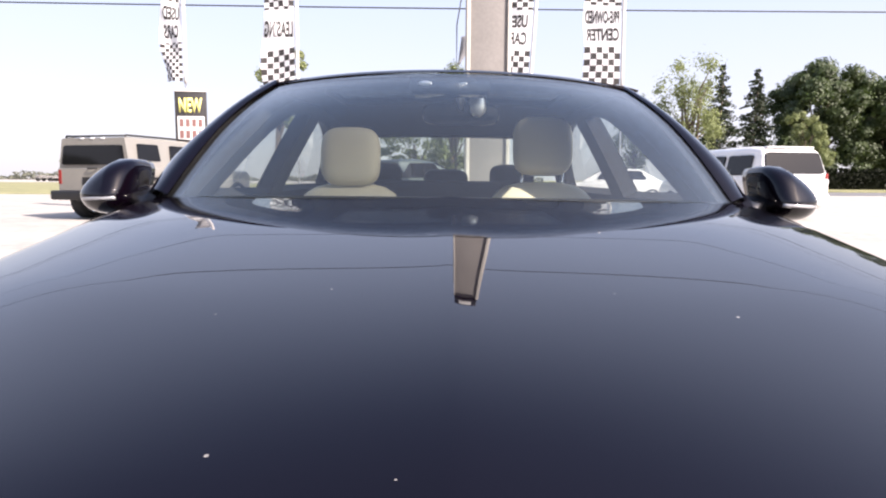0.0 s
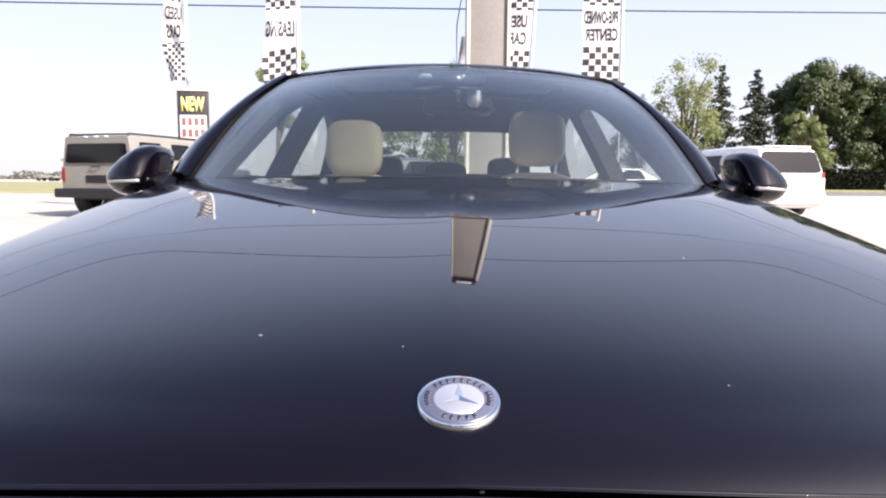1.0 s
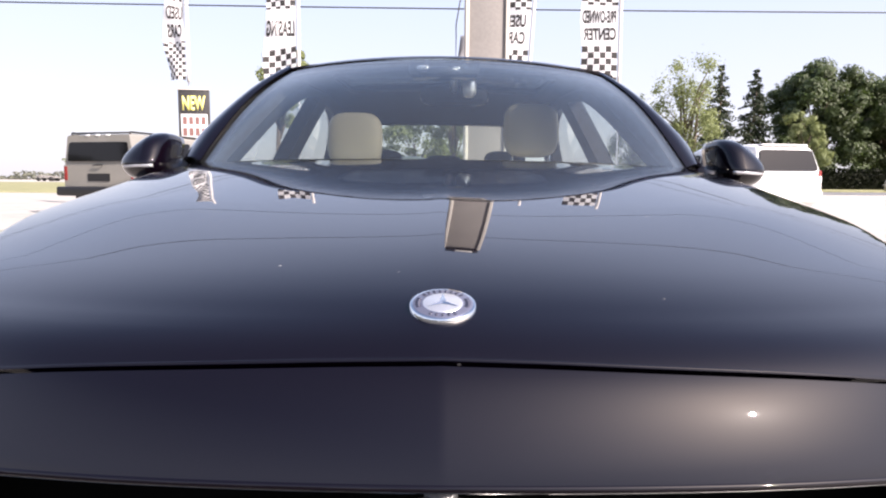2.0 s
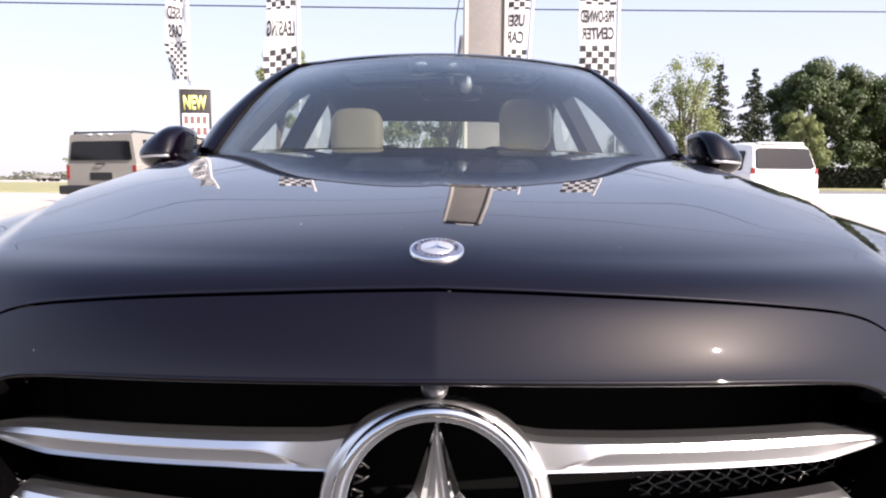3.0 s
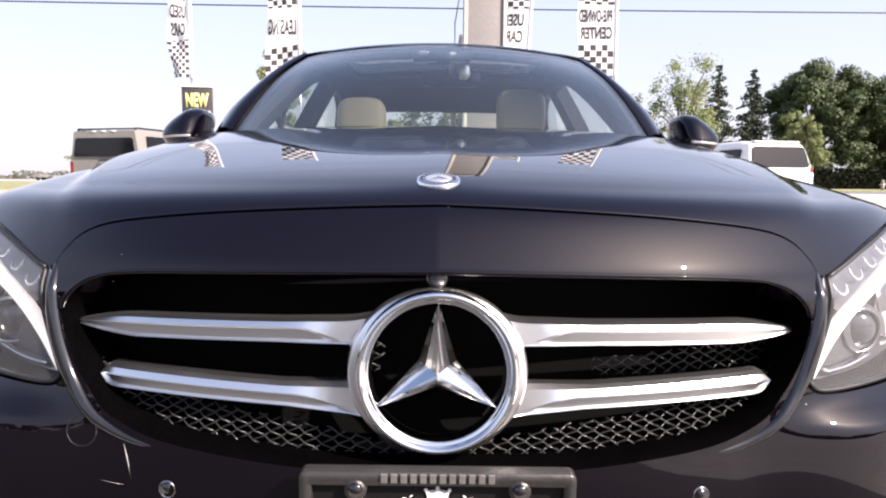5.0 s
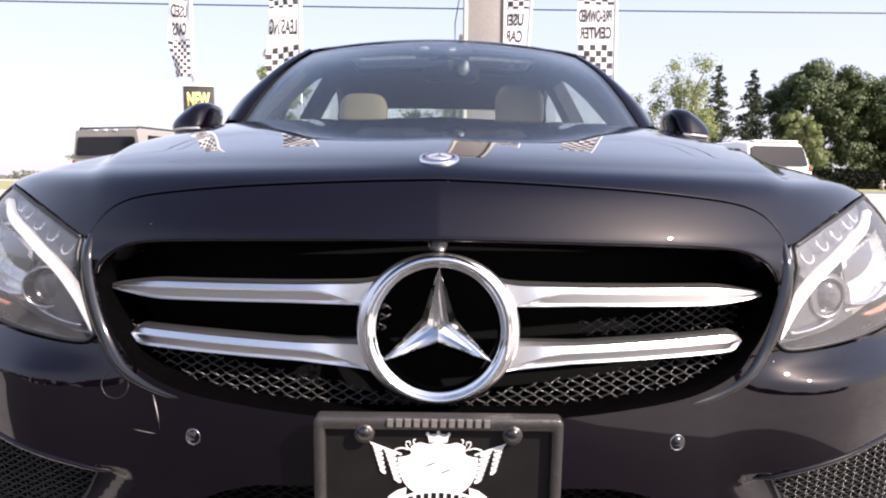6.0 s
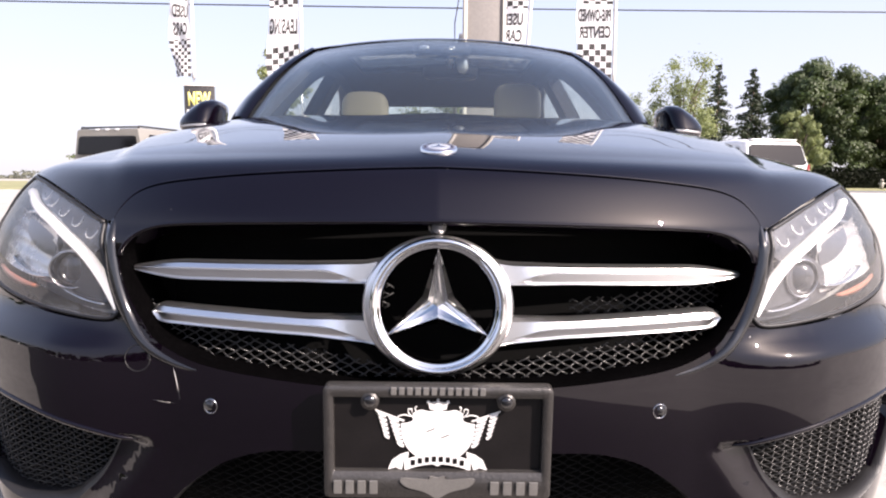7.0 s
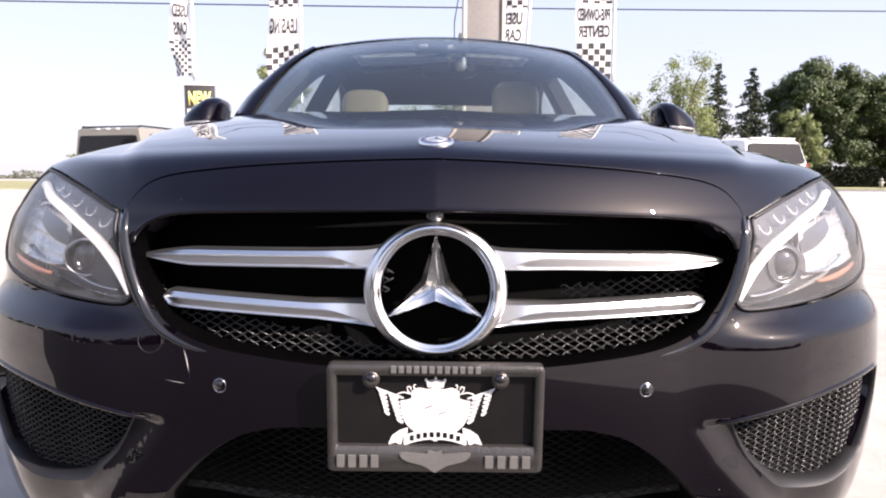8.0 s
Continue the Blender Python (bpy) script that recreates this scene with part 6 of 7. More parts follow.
# low flat trailers parked at the field's far side
TRAILER_GREY = material("trailer_grey", (0.22, 0.21, 0.20), 0.7, vary=0.25, scale=1.5)


def trailer(at, length, height, turn):
    h = thing("flat_trailer", at, "low grey flat trailer with stacked goods, far across the field", "trailer", "trailers beyond the field", turn=turn)
    bm = bmesh.new()
    box(bm, 0, 0, 0.85, length, 2.3, 0.28, 0.04)
    part("bed", bm, TRAILER_GREY, h)
    for k in range(3):
        bm = bmesh.new()
        box(bm, length * (0.30 * k - 0.30), 0, 0.99 + height * (0.5 - 0.12 * k), length * 0.24, 1.9, height * (1 - 0.24 * k), 0.08)
        part("stack", bm, TRAILER_GREY if k % 2 else CONCRETE, h)
    for x in (-0.32, 0.26, 0.36):
        for y in (-1.0, 1.0):
            bm = bmesh.new()
            cyl(bm, (length * x, y - 0.15, 0.48), (length * x, y + 0.15, 0.48), 0.48, n=16)
            part("tyre", bm, RUBBER, h)
    return h


# yellow fire plug on the verge
STONE = material("weathered_stone", (0.30, 0.28, 0.24), 0.9, vary=0.2, scale=8)
hyd = thing("fire_hydrant", (43.3, 63, 0.26), "small weathered hydrant on the grass verge", "hydrant")
bm = bmesh.new()
cyl(bm, (0, 0, 0), (0, 0, 0.75), 0.17, 0.15, n=16)
cyl(bm, (0, 0, 0.75), (0, 0, 1.0), 0.20, 0.08, n=16)
part("barrel", bm, STONE, hyd)
bm = bmesh.new()
cyl(bm, (-0.30, 0, 0.55), (0.30, 0, 0.55), 0.08, n=12)
part("outlet", bm, STONE, hyd)

# ---- sign column ----
CONCRETE = material("column_render", (0.205, 0.192, 0.18), 0.85, vary=0.10, scale=2.0, bump=0.25, bump_scale=70)
TRIM_LIGHT = material("column_edge", (0.50, 0.47, 0.42), 0.7, vary=0.08, scale=5)
column = thing("sign_column", (0.90, 13.3, rise(13.3)), "broad grey-brown sign column behind the car", "column")
bm = bmesh.new()
box(bm, 0, 0, 3.7, 0.78, 0.70, 7.4, 0.012)
part("shaft", bm, CONCRETE, column)
for sx in (-1, 1):
    for sy in (-1, 1):
        bm = bmesh.new()
        box(bm, sx * 0.40, sy * 0.365, 3.7, 0.07, 0.07, 7.4, 0.006)
        part("edge_strip", bm, TRIM_LIGHT, column)
bm = bmesh.new()
box(bm, 0, -0.05, 7.49, 0.80, 0.8, 0.18, 0.02)
cap_ob = part("sign_box", bm, GLOSS_BLACK, column, "dark sign box with a white panel")
bm = bmesh.new()
box(bm, 0.08, -0.46, 7.49, 0.40, 0.02, 0.10, 0.004)
part("white_panel", bm, PLATE_WHITE, cap_ob)

for tx, ty, tl, th, tt in ((-79, 150, 6.5, 0.5, 4), (-94, 156, 5.0, 0.4, -3), (-86, 158, 5.5, 0.6, 0)):
    trailer((tx, ty, 0.17), tl, th, tt)

# ---- flags ----
CLOTH = bpy.data.materials.new("flag_cloth")
CLOTH.use_nodes = True
nt = CLOTH.node_tree
cp = nt.nodes["Principled BSDF"]
cp.inputs["Base Color"].default_value, cp.inputs["Roughness"].default_value = (0.78, 0.77, 0.77, 1), 0.9
ctr_n = nt.nodes.new("ShaderNodeBsdfTranslucent")
ctr_n.inputs["Color"].default_value = (0.75, 0.74, 0.74, 1)
cmx = nt.nodes.new("ShaderNodeMixShader")
cmx.inputs[0].default_value = 0.4
nt.links.new(cp.outputs[0], cmx.inputs[1])
nt.links.new(ctr_n.outputs[0], cmx.inputs[2])
nt.links.new(cmx.outputs[0], nt.nodes["Material Output"].inputs["Surface"])
INK = material("flag_ink", (0.030, 0.027, 0.027), 0.85, vary=0.2, scale=20)
POLE_WHITE = material("white_sleeve", (0.62, 0.60, 0.58), 0.6, vary=0.06, scale=6)
YELLOW = material("sign_yellow", (0.80, 0.74, 0.22), 0.6, vary=0.05, scale=10)
SIGN_BLACK = material("sign_black", (0.030, 0.028, 0.028), 0.6, vary=0.2, scale=10)
SIGN_RED = material("sign_red", (0.20, 0.10, 0.09), 0.6, vary=0.1, scale=10)


def word_mesh(text, height, width=None):
    """Flat letters from the built-in font, centred, as points and faces."""
    cu = bpy.data.curves.new("word", "FONT")
    cu.body, cu.size, cu.align_x, cu.align_y = text, 1.0, "CENTER", "CENTER"
    cu.offset = 0.035
    ob = bpy.data.objects.new("word", cu)
    scene.collection.objects.link(ob)
    bpy.context.view_layer.update()
    me = bpy.data.meshes.new_from_object(ob.evaluated_get(bpy.context.evaluated_depsgraph_get()))
    bpy.data.objects.remove(ob)
    bm = bmesh.new()
    bm.from_mesh(me)
    bpy.data.meshes.remove(me)
    xs = [v.co.x for v in bm.verts]
    ys = [v.co.y for v in bm.verts]
    cx, cy = (max(xs) + min(xs)) / 2, (max(ys) + min(ys)) / 2
    kx, ky = (width / (max(xs) - min(xs))) if width else height / (max(ys) - min(ys)), height / (max(ys) - min(ys))
    for v in bm.verts:
        v.co = Vector(((v.co.x - cx) * kx, (v.co.y - cy) * ky, 0))
    return bm


def flag(at, words, width, bottom, top, seed, lean=0.0, wave=0.10, taper=0.0, label="", skew=0.0, curl=0.0):
    """Tall banner on a white sleeved pole, printed with checks and words that show through mirrored; the cloth hangs to the left."""
    f = thing("banner_flag", at, label, "flag", "banner flags along the lot")
    ln = math.tan(radians(lean))

    def cloth(s, z):
        """s: 0 at the pole to 1 at the free edge."""
        ph = seed * 1.7
        amp = wave * s ** 0.7
        y = amp * math.sin(2.3 * z + 3.2 * s + ph) + 0.5 * amp * math.sin(4.7 * z - 5 * s + ph)
        fold = 1 - curl * (0.5 + 0.5 * math.sin(2.1 * z + ph))
        x = -0.07 - s * width * fold * (1 - taper * max(0, (bottom + 0.5 - z)) / 0.5) + z * ln + 0.03 * math.sin(3.1 * z + ph) * s
        return Vector((x, y, z - skew * s * (0.3 + 0.7 * (z < bottom + 1.2))))

    h = top - bottom
    sq = width / 6
    zone = 1.08
    word_lo, word_hi = bottom + zone, bottom + zone + 0.95
    nz = int(round(h / (sq / 2)))
    zs = [bottom + h * k / nz for k in range(nz + 1)]
    bm = bmesh.new()
    ns = 12
    grid = [[bm.verts.new(cloth(s / ns, z)) for s in range(ns + 1)] for z in zs]
    for j in range(nz):
        for i in range(ns):
            fc = bm.faces.new((grid[j][i], grid[j][i + 1], grid[j + 1][i + 1], grid[j + 1][i]))
            zc = (zs[j] + zs[j + 1]) / 2
            row, col = int((zc - bottom) / sq), i // 2
            dark = (row + col) % 2 == 0 and not (word_lo - 0.04 < zc < word_hi + 0.04)
            fc.material_index = 1 if dark else 0
    ob = part("cloth", bm, CLOTH, f)
    ob.data.materials.append(INK)
    nwords = len(words)
    for k, wd in enumerate(words):
        wb = word_mesh(wd, 0.34 if nwords > 1 else 0.42, width * 0.90 * min(1.0, len(wd) / 6 + 0.12))
        bmesh.ops.subdivide_edges(wb, edges=wb.edges[:], cuts=1)
        zc = word_hi - 0.24 - 0.46 * k if nwords > 1 else (word_lo + word_hi) / 2
        for v in wb.verts:
            s = 0.5 + v.co.x / width
            p = cloth(min(1, max(0, s)), zc + v.co.y)
            v.co = p + Vector((0, -0.006, 0))
        bmesh.ops.triangulate(wb, faces=wb.faces[:])
        part("printed_word", wb, INK, ob, "black letters showing through mirrored", smooth=False)
    bm = bmesh.new()
    n = 14
    tube(bm, [(z * ln, 0, z) for z in np.linspace(bottom - 0.05, top + 0.2, n)], [0.046] * n, 10)
    part("sleeve", bm, POLE_WHITE, f)
    bm = bmesh.new()
    tube(bm, [(z * ln, 0, z) for z in np.linspace(0.0, bottom, 6)], 0.022, 8)
    part("pole", bm, SATIN, f)
    return f


G = rise(18)
flag((-7.02, 18.0, G), ("USED", "CARS"), 0.60, 3.56, 6.9, 1, wave=0.16, curl=0.30, label="black and white checked banner flag, folded by the wind")
flag((-3.96, 18.0, G), ("LEASING",), 0.92, 3.42, 6.8, 2, wave=0.14, skew=0.16, curl=0.12, label="black and white checked banner flag with one printed word")
flag((2.20, 18.0, G), ("USED", "CARS"), 0.86, 3.42, 6.8, 3, lean=3.2, wave=0.10, label="black and white checked banner flag, partly behind the column")
flag((4.93, 18.0, G), ("PRE-OWNED", "CENTER"), 1.00, 3.55, 6.9, 4, wave=0.06, lean=-0.3, label="black and white checked banner flag hanging open")

# furled grey banner beside the column
GREY_CLOTH = material("grey_cloth", (0.20, 0.20, 0.21), 0.9, vary=0.15, scale=4)
fb = thing("furled_banner", (0.44, 18.0, G), "furled grey banner on a thin bent pole", "flag")
bm = bmesh.new()
tube(bm, [(-0.05, 0, 0), (-0.06, 0, 3.0), (-0.06, 0, 5.1), (0.04, 0, 5.7), (0.20, 0, 6.4)], 0.018, 6)
part("pole", bm, SIGN_BLACK, fb)
bm = bmesh.new()
rings = []
for i in range(9):
    s = i / 8
    z = 4.05 + 0.75 * s
    rings.append([Vector((-0.03 + 0.05 * s + dx * (0.05 + 0.42 * s), 0.03 * math.sin(6 * s) + dy, z)) for dx, dy in ((0.1, -0.02), (0.5, -0.06), (1.0, -0.02), (1.0, 0.01), (0.5, 0.03), (0.1, 0.01))])
loft(bm, rings, closed=True, cap=True)
part("cloth", bm, GREY_CLOTH, fb)

# ---- sale sign ----
sale = thing("sale_sign", (-6.22, 16.2, rise(16.2)), "tall black sale sign with yellow letters on a post", "sign", turn=6)
bm = bmesh.new()
box(bm, 0, 0, 2.32, 0.76, 0.05, 1.45, 0.008)
board = part("board", bm, SIGN_BLACK, sale)
bm = bmesh.new()
box(bm, 0, -0.02, 3.075, 0.80, 0.06, 0.06, 0.01)
part("top_rail", bm, POLE_WHITE, sale)
wb = word_mesh("NEW", 0.36, 0.56)
for v in wb.verts:
    v.co = Vector((v.co.x, -0.030, 2.72 + v.co.y))
ex = bmesh.ops.extrude_face_region(wb, geom=wb.faces[:])
bmesh.ops.translate(wb, vec=(0, -0.006, 0), verts=[e for e in ex["geom"] if isinstance(e, bmesh.types.BMVert)])
bmesh.ops.recalc_face_normals(wb, faces=wb.faces[:])
part("letters", wb, YELLOW, board, "yellow capital letters", smooth=False)
bm = bmesh.new()
box(bm, 0, -0.030, 2.15, 0.64, 0.012, 0.60, 0.003)
part("white_panel", bm, PLATE_WHITE, board)
for r_ in range(2):
    for k in range(4):
        bm = bmesh.new()
        box(bm, -0.225 + 0.15 * k, -0.038, 2.29 - 0.28 * r_, 0.10, 0.006, 0.19, 0.003)
        part("letter_bar", bm, SIGN_RED, board, smooth=False)
for sx in (-0.3, 0.3):
    bm = bmesh.new()
    cyl(bm, (sx, 0.03, 0), (sx, 0.03, 3.0), 0.025, n=10)
    part("post", bm, SATIN, sale)

# ---- overhead wires ----
WIRE = material("wire_black", (0.02, 0.02, 0.022), 0.6)
for y, z0, sag, tilt, r in ((40, 11.83, 0.55, -0.18, 0.042), (44, 13.6, 0.55, 0.1, 0.02), (30, 15.2, 0.6, 0.0, 0.02), (46, 19.0, 0.6, -0.2, 0.02)):
    bm = bmesh.new()
    tube(bm, [(x, y, z0 - sag * math.cos(x / 75 * math.pi / 2) + tilt * x / 40) for x in np.linspace(-75, 75, 41)], r, 6)
    tagged(part("overhead_wire", bm, WIRE), "thin dark overhead wire against the sky", "wire")


for x in (-75, 75):
    for y, h in ((40, 20), (44, 20), (30, 16), (46, 20)):
        pole = thing("utility_pole", (x, y, 0.1), "round wooden utility pole", "pole", "utility poles")
        bm = bmesh.new()
        cyl(bm, (0, 0, 0), (0, 0, h), 0.17, 0.11, n=12)
        part("post", bm, BARK, pole)
        bm = bmesh.new()
        box(bm, 0, 0, h - 0.5, 0.12, 1.8, 0.12, 0.01)
        part("crossarm", bm, BARK, pole)


# ---- parked vehicles ----
DARK_GLASS = material("dark_tinted_glass", (0.006, 0.006, 0.007), 0.05, spec=0.3)
TAN = material("tan_paint", (0.21, 0.20, 0.178), 0.32, 0.1, coat=0.7, vary=0.05, scale=2)
WHITE_PAINT = material("white_paint", (0.80, 0.79, 0.77), 0.3, coat=0.8, vary=0.02, scale=2)
SILVER_PAINT = material("grey_green_paint", (0.09, 0.11, 0.11), 0.3, 0.5, coat=0.8, vary=0.04, scale=2)


def hull(bm, secs, n=5):
    """Car body from cross-sections: (y, half width low, half width high, floor, top, rounding)."""
    rings = []
    for y, w0, w1, z0, z1, r in secs:
        half = []
        r = min(r, (z1 - z0) / 2.1, w1 * 0.9)
        half.append((w0 - 0.04, z0))
        half.append((w0, z0 + 0.06))
        for k in range(n + 1):
            a = math.pi / 2 * k / n
            half.append((w1 - r + r * math.cos(a), z1 - r + r * math.sin(a)))
        ring_pts = [Vector((x, y, z)) for x, z in half] + [Vector((-x, y, z)) for x, z in reversed(half)]
        rings.append(ring_pts)
    loft(bm, rings, closed=True, cap=True)
    bmesh.ops.recalc_face_normals(bm, faces=bm.faces[:])
    bmesh.ops.split_edges(bm, edges=[e for e in bm.edges if e.calc_face_angle(0.0) > radians(38)])


def quad_panel(name, corners, mat, parent, out, thick=0.02, round_to=0.06, label=""):
    """A flat pane with rounded corners, standing a little proud of the body."""
    a, b, c, d = [Vector(p) for p in corners]
    o = Vector(out).normalized()
    pts = []
    for u, v in rounded(0, 0, 1, 1, round_to, 3):
        pts.append((a * (1 - u) + b * u) * (1 - v) + (d * (1 - u) + c * u) * v)
    bm = bmesh.new()
    fr = [bm.verts.new(p + o * thick * 0.5) for p in pts]
    bk = [bm.verts.new(p - o * thick) for p in pts]
    bm.faces.new(fr)
    bm.faces.new(bk[::-1])
    for k in range(len(fr)):
        bm.faces.new((fr[k], fr[(k + 1) % len(fr)], bk[(k + 1) % len(fr)], bk[k]))
    bmesh.ops.recalc_face_normals(bm, faces=bm.faces[:])
    return part(name, bm, mat, parent, label, smooth=False)


def off_roader(at, turn):
    h = thing("off_road_wagon", at, "boxy tan off-road wagon parked with its tail this way", "car", turn=turn)
    bm = bmesh.new()
    hull(bm, [(0.0, 0.97, 0.98, 0.62, 1.22, 0.03), (0.05, 1.0, 1.01, 0.55, 1.24, 0.04), (3.1, 1.0, 1.01, 0.52, 1.24, 0.04), (4.35, 1.0, 0.99, 0.55, 1.22, 0.05), (4.5, 0.96, 0.95, 0.6, 1.15, 0.06)])
    part("lower_body", bm, TAN, h)
    bm = bmesh.new()
    hull(bm, [(0.02, 0.96, 0.86, 1.15, 1.92, 0.06), (0.12, 0.97, 0.88, 1.15, 1.95, 0.07), (2.5, 0.97, 0.88, 1.15, 1.95, 0.07), (2.75, 0.95, 0.84, 1.15, 1.90, 0.08), (3.05, 0.95, 0.90, 1.12, 1.28, 0.05)])
    part("cabin", bm, TAN, h)
    # slanting cabin wall: half width at a height
    def wx(z):
        return 0.97 + (0.88 - 0.97) * (z - 1.21) / (1.88 - 1.21) + 0.004
    quad_panel("tailgate_window", [(-0.85, 0.0, 1.31), (0.85, 0.0, 1.31), (0.79, 0.02, 1.76), (-0.79, 0.02, 1.76)], DARK_GLASS, h, (0, -1, 0), 0.03, label="dark tailgate window")
    for y0, y1 in ((0.28, 0.98), (1.30, 1.95), (2.02, 2.62)):
        for sg in (1, -1):
            quad_panel("side_window", [(sg * wx(1.41), y0, 1.41), (sg * wx(1.41), y1, 1.41), (sg * wx(1.80), y1 - 0.03, 1.80), (sg * wx(1.80), y0 + 0.03, 1.80)], DARK_GLASS, h, (sg, 0, 0.12), 0.03)
    for sg in (1, -1):
        quad_panel("tail_lamp", [(sg * 0.885, 0.0, 0.86), (sg * 0.965, 0.0, 0.86), (sg * 0.955, 0.0, 1.19), (sg * 0.885, 0.0, 1.19)], RED, h, (0, -1, 0), 0.03, label="red tail lamp")
        bm = bmesh.new()
        tube(bm, [(sg * 0.80, 0.1, 1.94), (sg * 0.80, 0.12, 1.985), (sg * 0.80, 2.6, 1.985), (sg * 0.80, 2.62, 1.95)], 0.025, 6)
        part("roof_rail", bm, BLACK, h)
        bm = bmesh.new()
        hull_w = []
        for k in range(13):
            a = math.pi * k / 12
            hull_w.append((0.75 - 0.62 * math.cos(a), 0.52 + 0.52 * math.sin(a)))
        loft(bm, [[Vector((sg * 0.99, y, z)), Vector((sg * 1.06, y, z)), Vector((sg * 1.06, 0.75 + (y - 0.75) * 0.88, 0.52 + (z - 0.52) * 0.88)), Vector((sg * 0.99, 0.75 + (y - 0.75) * 0.88, 0.52 + (z - 0.52) * 0.88))] for y, z in hull_w], closed=True, cap=True)
        bmesh.ops.recalc_face_normals(bm, faces=bm.faces[:])
        part("wheel_arch", bm, BLACK, h)
        bm = bmesh.new()
        box(bm, sg * 1.12, 2.72, 1.42, 0.24, 0.10, 0.30, 0.03)
        part("side_mirror", bm, BLACK, h)
    bm = bmesh.new()
    tube(bm, [(-0.80, 0.1, 1.975), (0.80, 0.1, 1.975)], 0.022, 6)
    part("rack_bar", bm, BLACK, h)
    for x in (-0.28, 0.0, 0.28):
        bm = bmesh.new()
        box(bm, x, 0.03, 1.915, 0.10, 0.06, 0.035, 0.01)
        part("marker_lamp", bm, PLATE_WHITE, h, "small roof marker lamp")
    bm = bmesh.new()
    box(bm, 0, -0.09, 0.60, 2.02, 0.26, 0.22, 0.04)
    part("rear_bumper", bm, BLACK, h, "black step bumper")
    quad_panel("plate_recess", [(-0.30, -0.005, 0.84), (0.30, -0.005, 0.84), (0.30, -0.005, 1.02), (-0.30, -0.005, 1.02)], BLACK, h, (0, -1, 0), 0.02)
    bm = bmesh.new()
    tube(bm, [(-0.12, -0.01, 1.22), (-0.10, -0.05, 1.22), (0.10, -0.05, 1.22), (0.12, -0.01, 1.22)], 0.016, 6)
    part("tailgate_handle", bm, BLACK, h)
    bm = bmesh.new()
    box(bm, 0, 2.2, 0.55, 1.5, 4.0, 0.25, 0.05)
    part("underbody", bm, BLACK, h)
    for y in (0.75, 3.85):
        for sg in (1, -1):
            wheel((sg * 0.86, y, 0.46), sg, r=0.46, w=0.32, spokes=7, car_ob=h)
    return h


off_roader((-7.62, 14.15, rise(14.1) - 0.02), -17).scale = (1.0, 1.0, 0.94)


def minivan(at, turn, paint, label):
    h = thing("minivan", at, label, "car", turn=turn)
    bm = bmesh.new()
    hull(bm, [(0.0, 0.86, 0.90, 0.34, 0.98, 0.06), (0.06, 0.95, 0.96, 0.26, 1.02, 0.06), (1.5, 0.97, 0.98, 0.24, 1.02, 0.06), (3.6, 0.97, 0.98, 0.24, 1.02, 0.07), (4.6, 0.94, 0.93, 0.26, 0.95, 0.12), (5.0, 0.80, 0.78, 0.32, 0.80, 0.14)])
    part("lower_body", bm, paint, h)
    bm = bmesh.new()
    hull(bm, [(0.04, 0.92, 0.90, 0.96, 1.10, 0.06), (0.13, 0.93, 0.86, 0.96, 1.38, 0.10), (0.22, 0.935, 0.82, 0.96, 1.66, 0.14), (0.34, 0.94, 0.80, 0.96, 1.76, 0.18), (0.8, 0.94, 0.78, 0.96, 1.80, 0.18), (2.8, 0.94, 0.77, 0.96, 1.79, 0.18), (3.3, 0.92, 0.76, 0.96, 1.66, 0.18), (4.1, 0.90, 0.86, 0.96, 1.10, 0.1)])
    part("cabin", bm, paint, h)
    quad_panel("tailgate_window", [(-0.82, 0.026, 1.13), (0.82, 0.026, 1.13), (0.73, 0.192, 1.64), (-0.73, 0.192, 1.64)], DARK_GLASS, h, (0, -1, 0.36), 0.03, 0.08, label="dark sloping tailgate window")
    def wx(z):
        return 0.94 - 0.145 * (z - 0.96) / 0.8 + 0.004
    for y0, y1 in ((0.45, 1.45), (1.55, 2.45), (2.52, 3.25)):
        for sg in (1, -1):
            quad_panel("side_window", [(sg * wx(1.08), y0, 1.08), (sg * wx(1.08), y1, 1.08), (sg * wx(1.58), y1 - 0.04, 1.58), (sg * wx(1.58), y0 + 0.04, 1.58)], DARK_GLASS, h, (sg, 0, 0.18), 0.03, 0.08)
    for sg in (1, -1):
        quad_panel("tail_lamp", [(sg * 0.82, 0.02, 0.80), (sg * 0.94, 0.06, 0.80), (sg * 0.93, 0.06, 1.14), (sg * 0.85, 0.04, 1.14)], RED, h, (0, -1, 0), 0.03, label="red tail lamp")
        bm = bmesh.new()
        box(bm, sg * 1.05, 3.35, 1.12, 0.20, 0.08, 0.16, 0.03)
        part("side_mirror", bm, paint, h)
    bm = bmesh.new()
    box(bm, 0, -0.03, 0.50, 1.78, 0.16, 0.30, 0.06)
    part("rear_bumper", bm, paint, h)
    quad_panel("plate_recess", [(-0.28, -0.005, 0.80), (0.28, -0.005, 0.80), (0.28, 0.0, 0.96), (-0.28, 0.0, 0.96)], POLE_WHITE, h, (0, -1, 0), 0.015)
    bm = bmesh.new()
    box(bm, 0, 0.30, 1.765, 1.30, 0.14, 0.04, 0.015)
    part("roof_spoiler", bm, paint, h)
    bm = bmesh.new()
    box(bm, 0, 2.3, 0.34, 1.6, 4.2, 0.2, 0.05)
    part("underbody", bm, BLACK, h)
    for y in (0.95, 4.0):
        for sg in (1, -1):
            wheel((sg * 0.86, y, 0.335), sg, r=0.335, w=0.23, spokes=5, car_ob=h)
    return h


minivan((8.55, 15.6, rise(15.6)), 11, WHITE_PAINT, "white minivan parked with its tail this way")


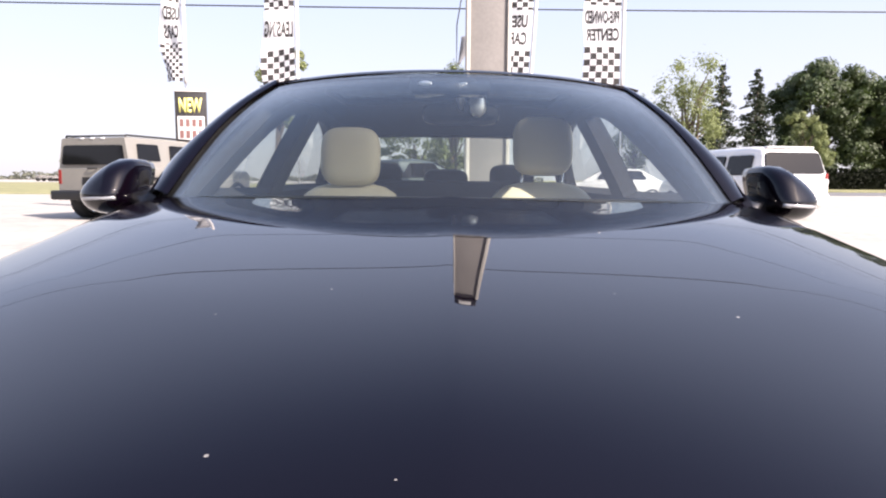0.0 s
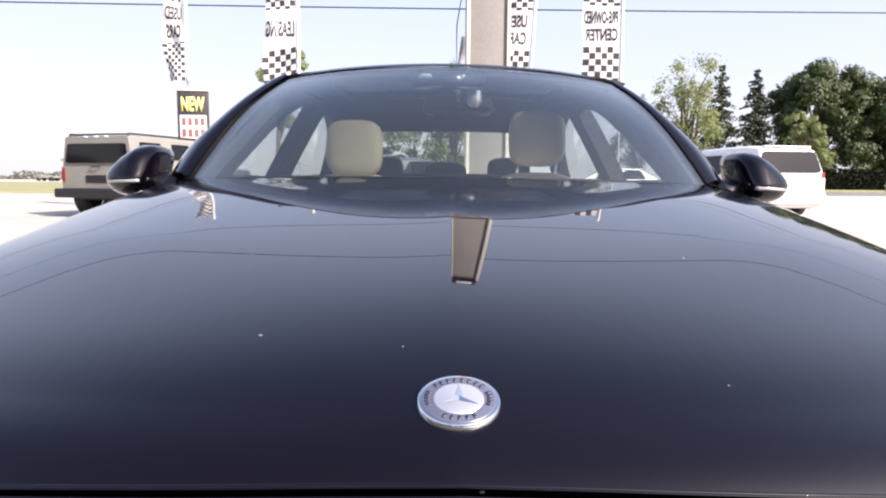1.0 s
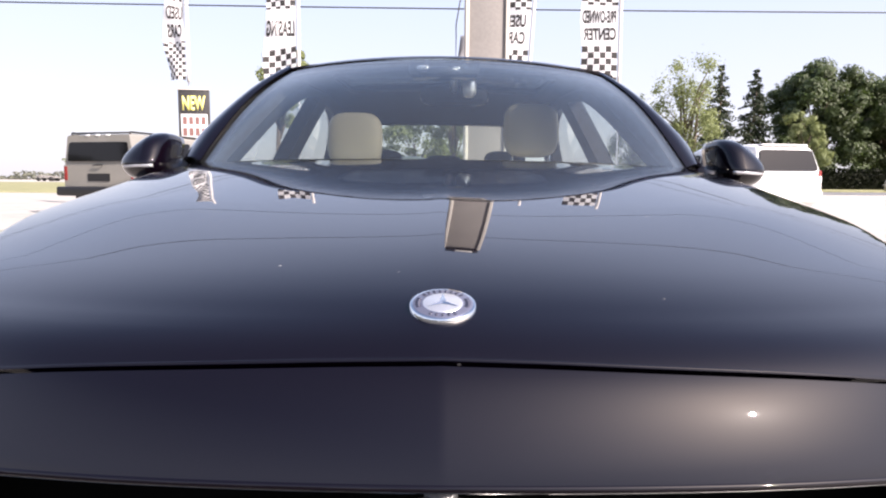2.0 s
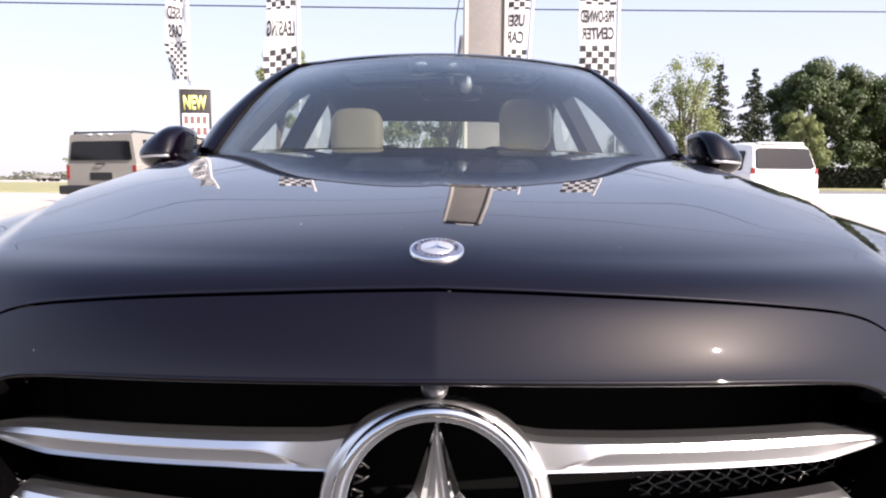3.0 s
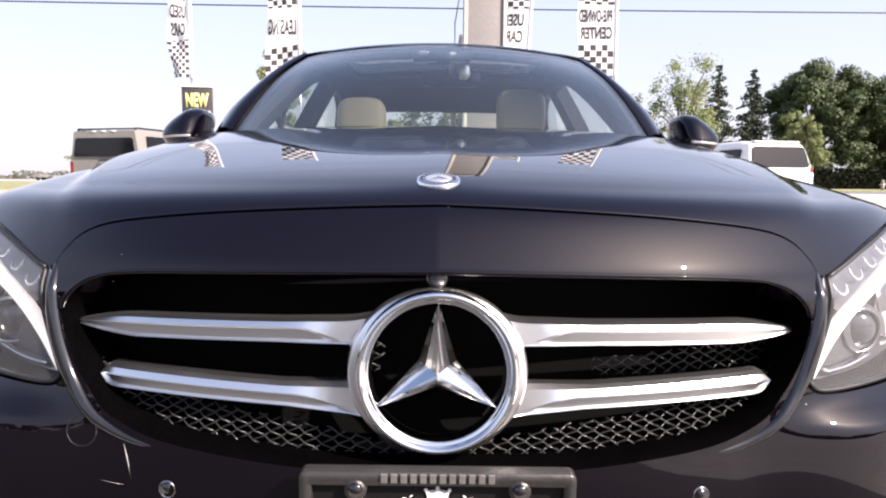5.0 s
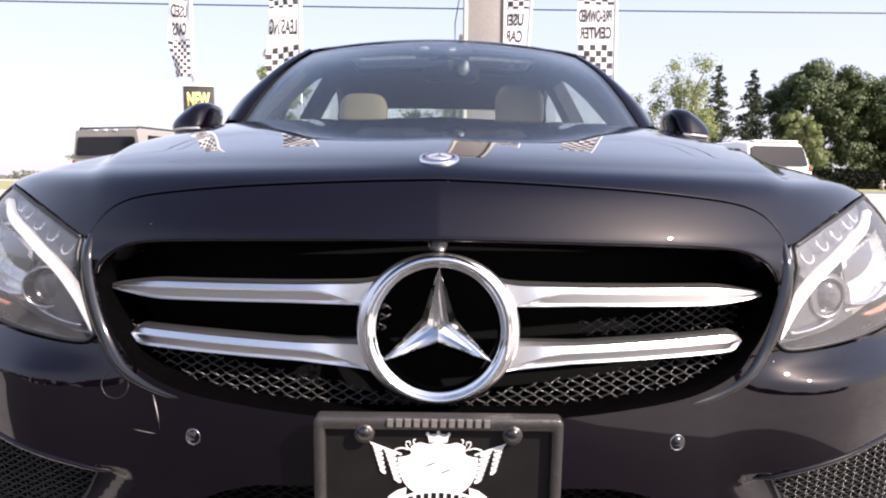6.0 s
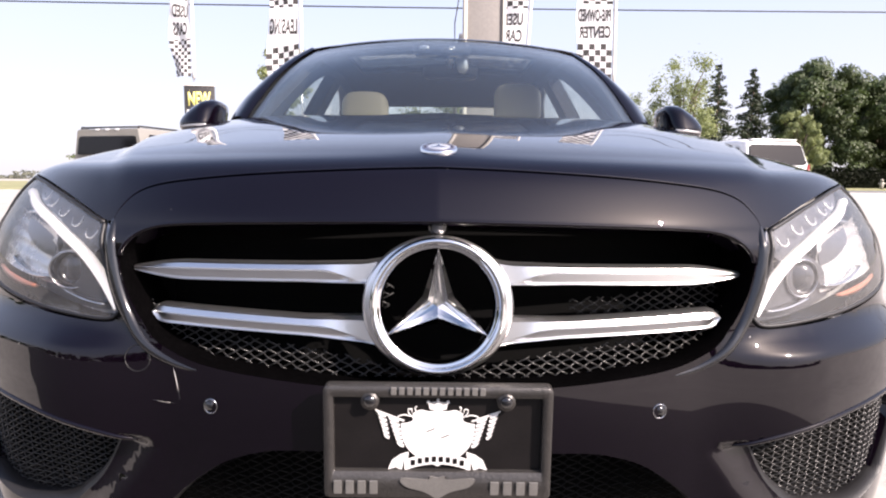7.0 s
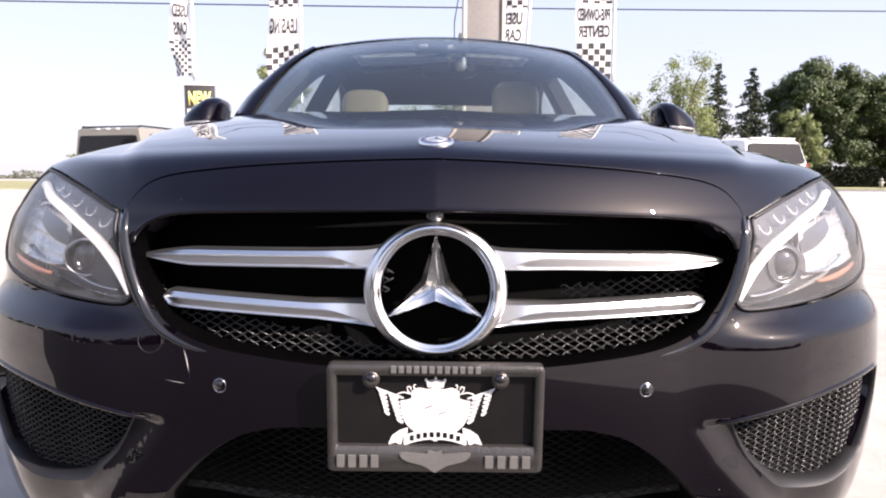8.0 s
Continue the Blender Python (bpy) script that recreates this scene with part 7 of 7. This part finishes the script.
def parked_saloon(at, turn, paint, label):
    h = thing("parked_saloon", at, label, "car", turn=turn)
    bm = bmesh.new()
    hull(bm, [(0.0, 0.78, 0.80, 0.36, 0.86, 0.1), (0.2, 0.86, 0.88, 0.25, 0.93, 0.1), (2.3, 0.89, 0.90, 0.22, 0.92, 0.1), (3.9, 0.87, 0.88, 0.24, 0.86, 0.12), (4.55, 0.72, 0.70, 0.32, 0.66, 0.12)])
    part("lower_body", bm, paint, h)
    bm = bmesh.new()
    hull(bm, [(0.55, 0.80, 0.76, 0.86, 0.96, 0.05), (1.25, 0.82, 0.60, 0.86, 1.38, 0.12), (2.3, 0.82, 0.60, 0.86, 1.42, 0.12), (2.7, 0.82, 0.60, 0.86, 1.36, 0.12), (3.45, 0.80, 0.76, 0.86, 0.95, 0.05)])
    part("cabin", bm, paint, h)
    quad_panel("rear_window", [(-0.66, 0.62, 0.98), (0.66, 0.62, 0.98), (0.52, 1.18, 1.35), (-0.52, 1.18, 1.35)], DARK_GLASS, h, (0, -0.55, 0.83), 0.03)
    quad_panel("windscreen", [(-0.66, 3.38, 0.98), (0.66, 3.38, 0.98), (0.52, 2.78, 1.34), (-0.52, 2.78, 1.34)], DARK_GLASS, h, (0, 0.55, 0.83), 0.03)
    for y0, y1 in ((1.15, 1.95), (2.02, 2.85)):
        for sg in (1, -1):
            quad_panel("side_window", [(sg * 0.795, y0 - 0.1, 0.98), (sg * 0.795, y1 + 0.1, 0.98), (sg * 0.64, y1 - 0.12, 1.32), (sg * 0.64, y0 + 0.12, 1.32)], DARK_GLASS, h, (sg, 0, 0.45), 0.03)
    for sg in (1, -1):
        quad_panel("tail_lamp", [(sg * 0.55, 0.06, 0.68), (sg * 0.82, 0.14, 0.68), (sg * 0.82, 0.14, 0.82), (sg * 0.55, 0.06, 0.82)], RED, h, (0, -1, 0), 0.03, label="red tail lamp")
    for y in (0.85, 3.6):
        for sg in (1, -1):
            wheel((sg * 0.78, y, 0.32), sg, r=0.32, w=0.21, spokes=5, car_ob=h)
    return h


parked_saloon((-3.0, 15.6, rise(15.6)), -78, SILVER_PAINT, "grey-green saloon parked across, behind the black car")
parked_saloon((9.2, 26.0, rise(26)), 80, WHITE_PAINT, "white saloon parked further off across the lot")


# ---- unseen woods behind the camera, added to darken reflections ----
def reflection_woods():
    """An unseen belt of broad-leaved trees added to darken the reflected horizon, one object of clumped leaves."""
    rng = np.random.default_rng(71)
    path = [(-78, 22), (-84, -12), (-78, -44), (-52, -60), (0, -63), (22, -62), (95, -45)]
    pts, out = [], []
    for (xa, ya), (xb, yb) in zip(path, path[1:]):
        count = int(math.hypot(xb - xa, yb - ya) / 3.6)
        for j in range(count):
            if rng.random() < 0.05:
                continue
            s = (j + rng.uniform(0.1, 0.9)) / count
            base = np.array([xa + (xb - xa) * s, ya + (yb - ya) * s, 0.0]) + rng.uniform(-3, 3, 3) * np.array([1, 1, 0])
            top = rng.uniform(8.0, 13.5) if base[0] < 22 else rng.uniform(4.5, 7.0)
            for k in range(12):
                r = rng.uniform(0.9, 2.0)
                c = base + np.append(rng.normal(size=2) * 1.6, min(top - r, rng.uniform(0.4, top)))
                d = rng.normal(size=(55, 3))
                d /= np.linalg.norm(d, axis=1)[:, None]
                pts.append(c + d * r * rng.uniform(0.6, 1.15, (55, 1)))
                out.append(d + 0.4 * rng.normal(size=(55, 3)))
    me = leaf_mesh("reflection_woods", np.concatenate(pts), 1.3, rng, facing=np.concatenate(out))
    return tagged(part_mesh("reflection_woods", me, LEAF_DARK, smooth=False), "added belt of dark leafy trees behind the camera, for reflections", "trees", kind="stuff")


reflection_woods()
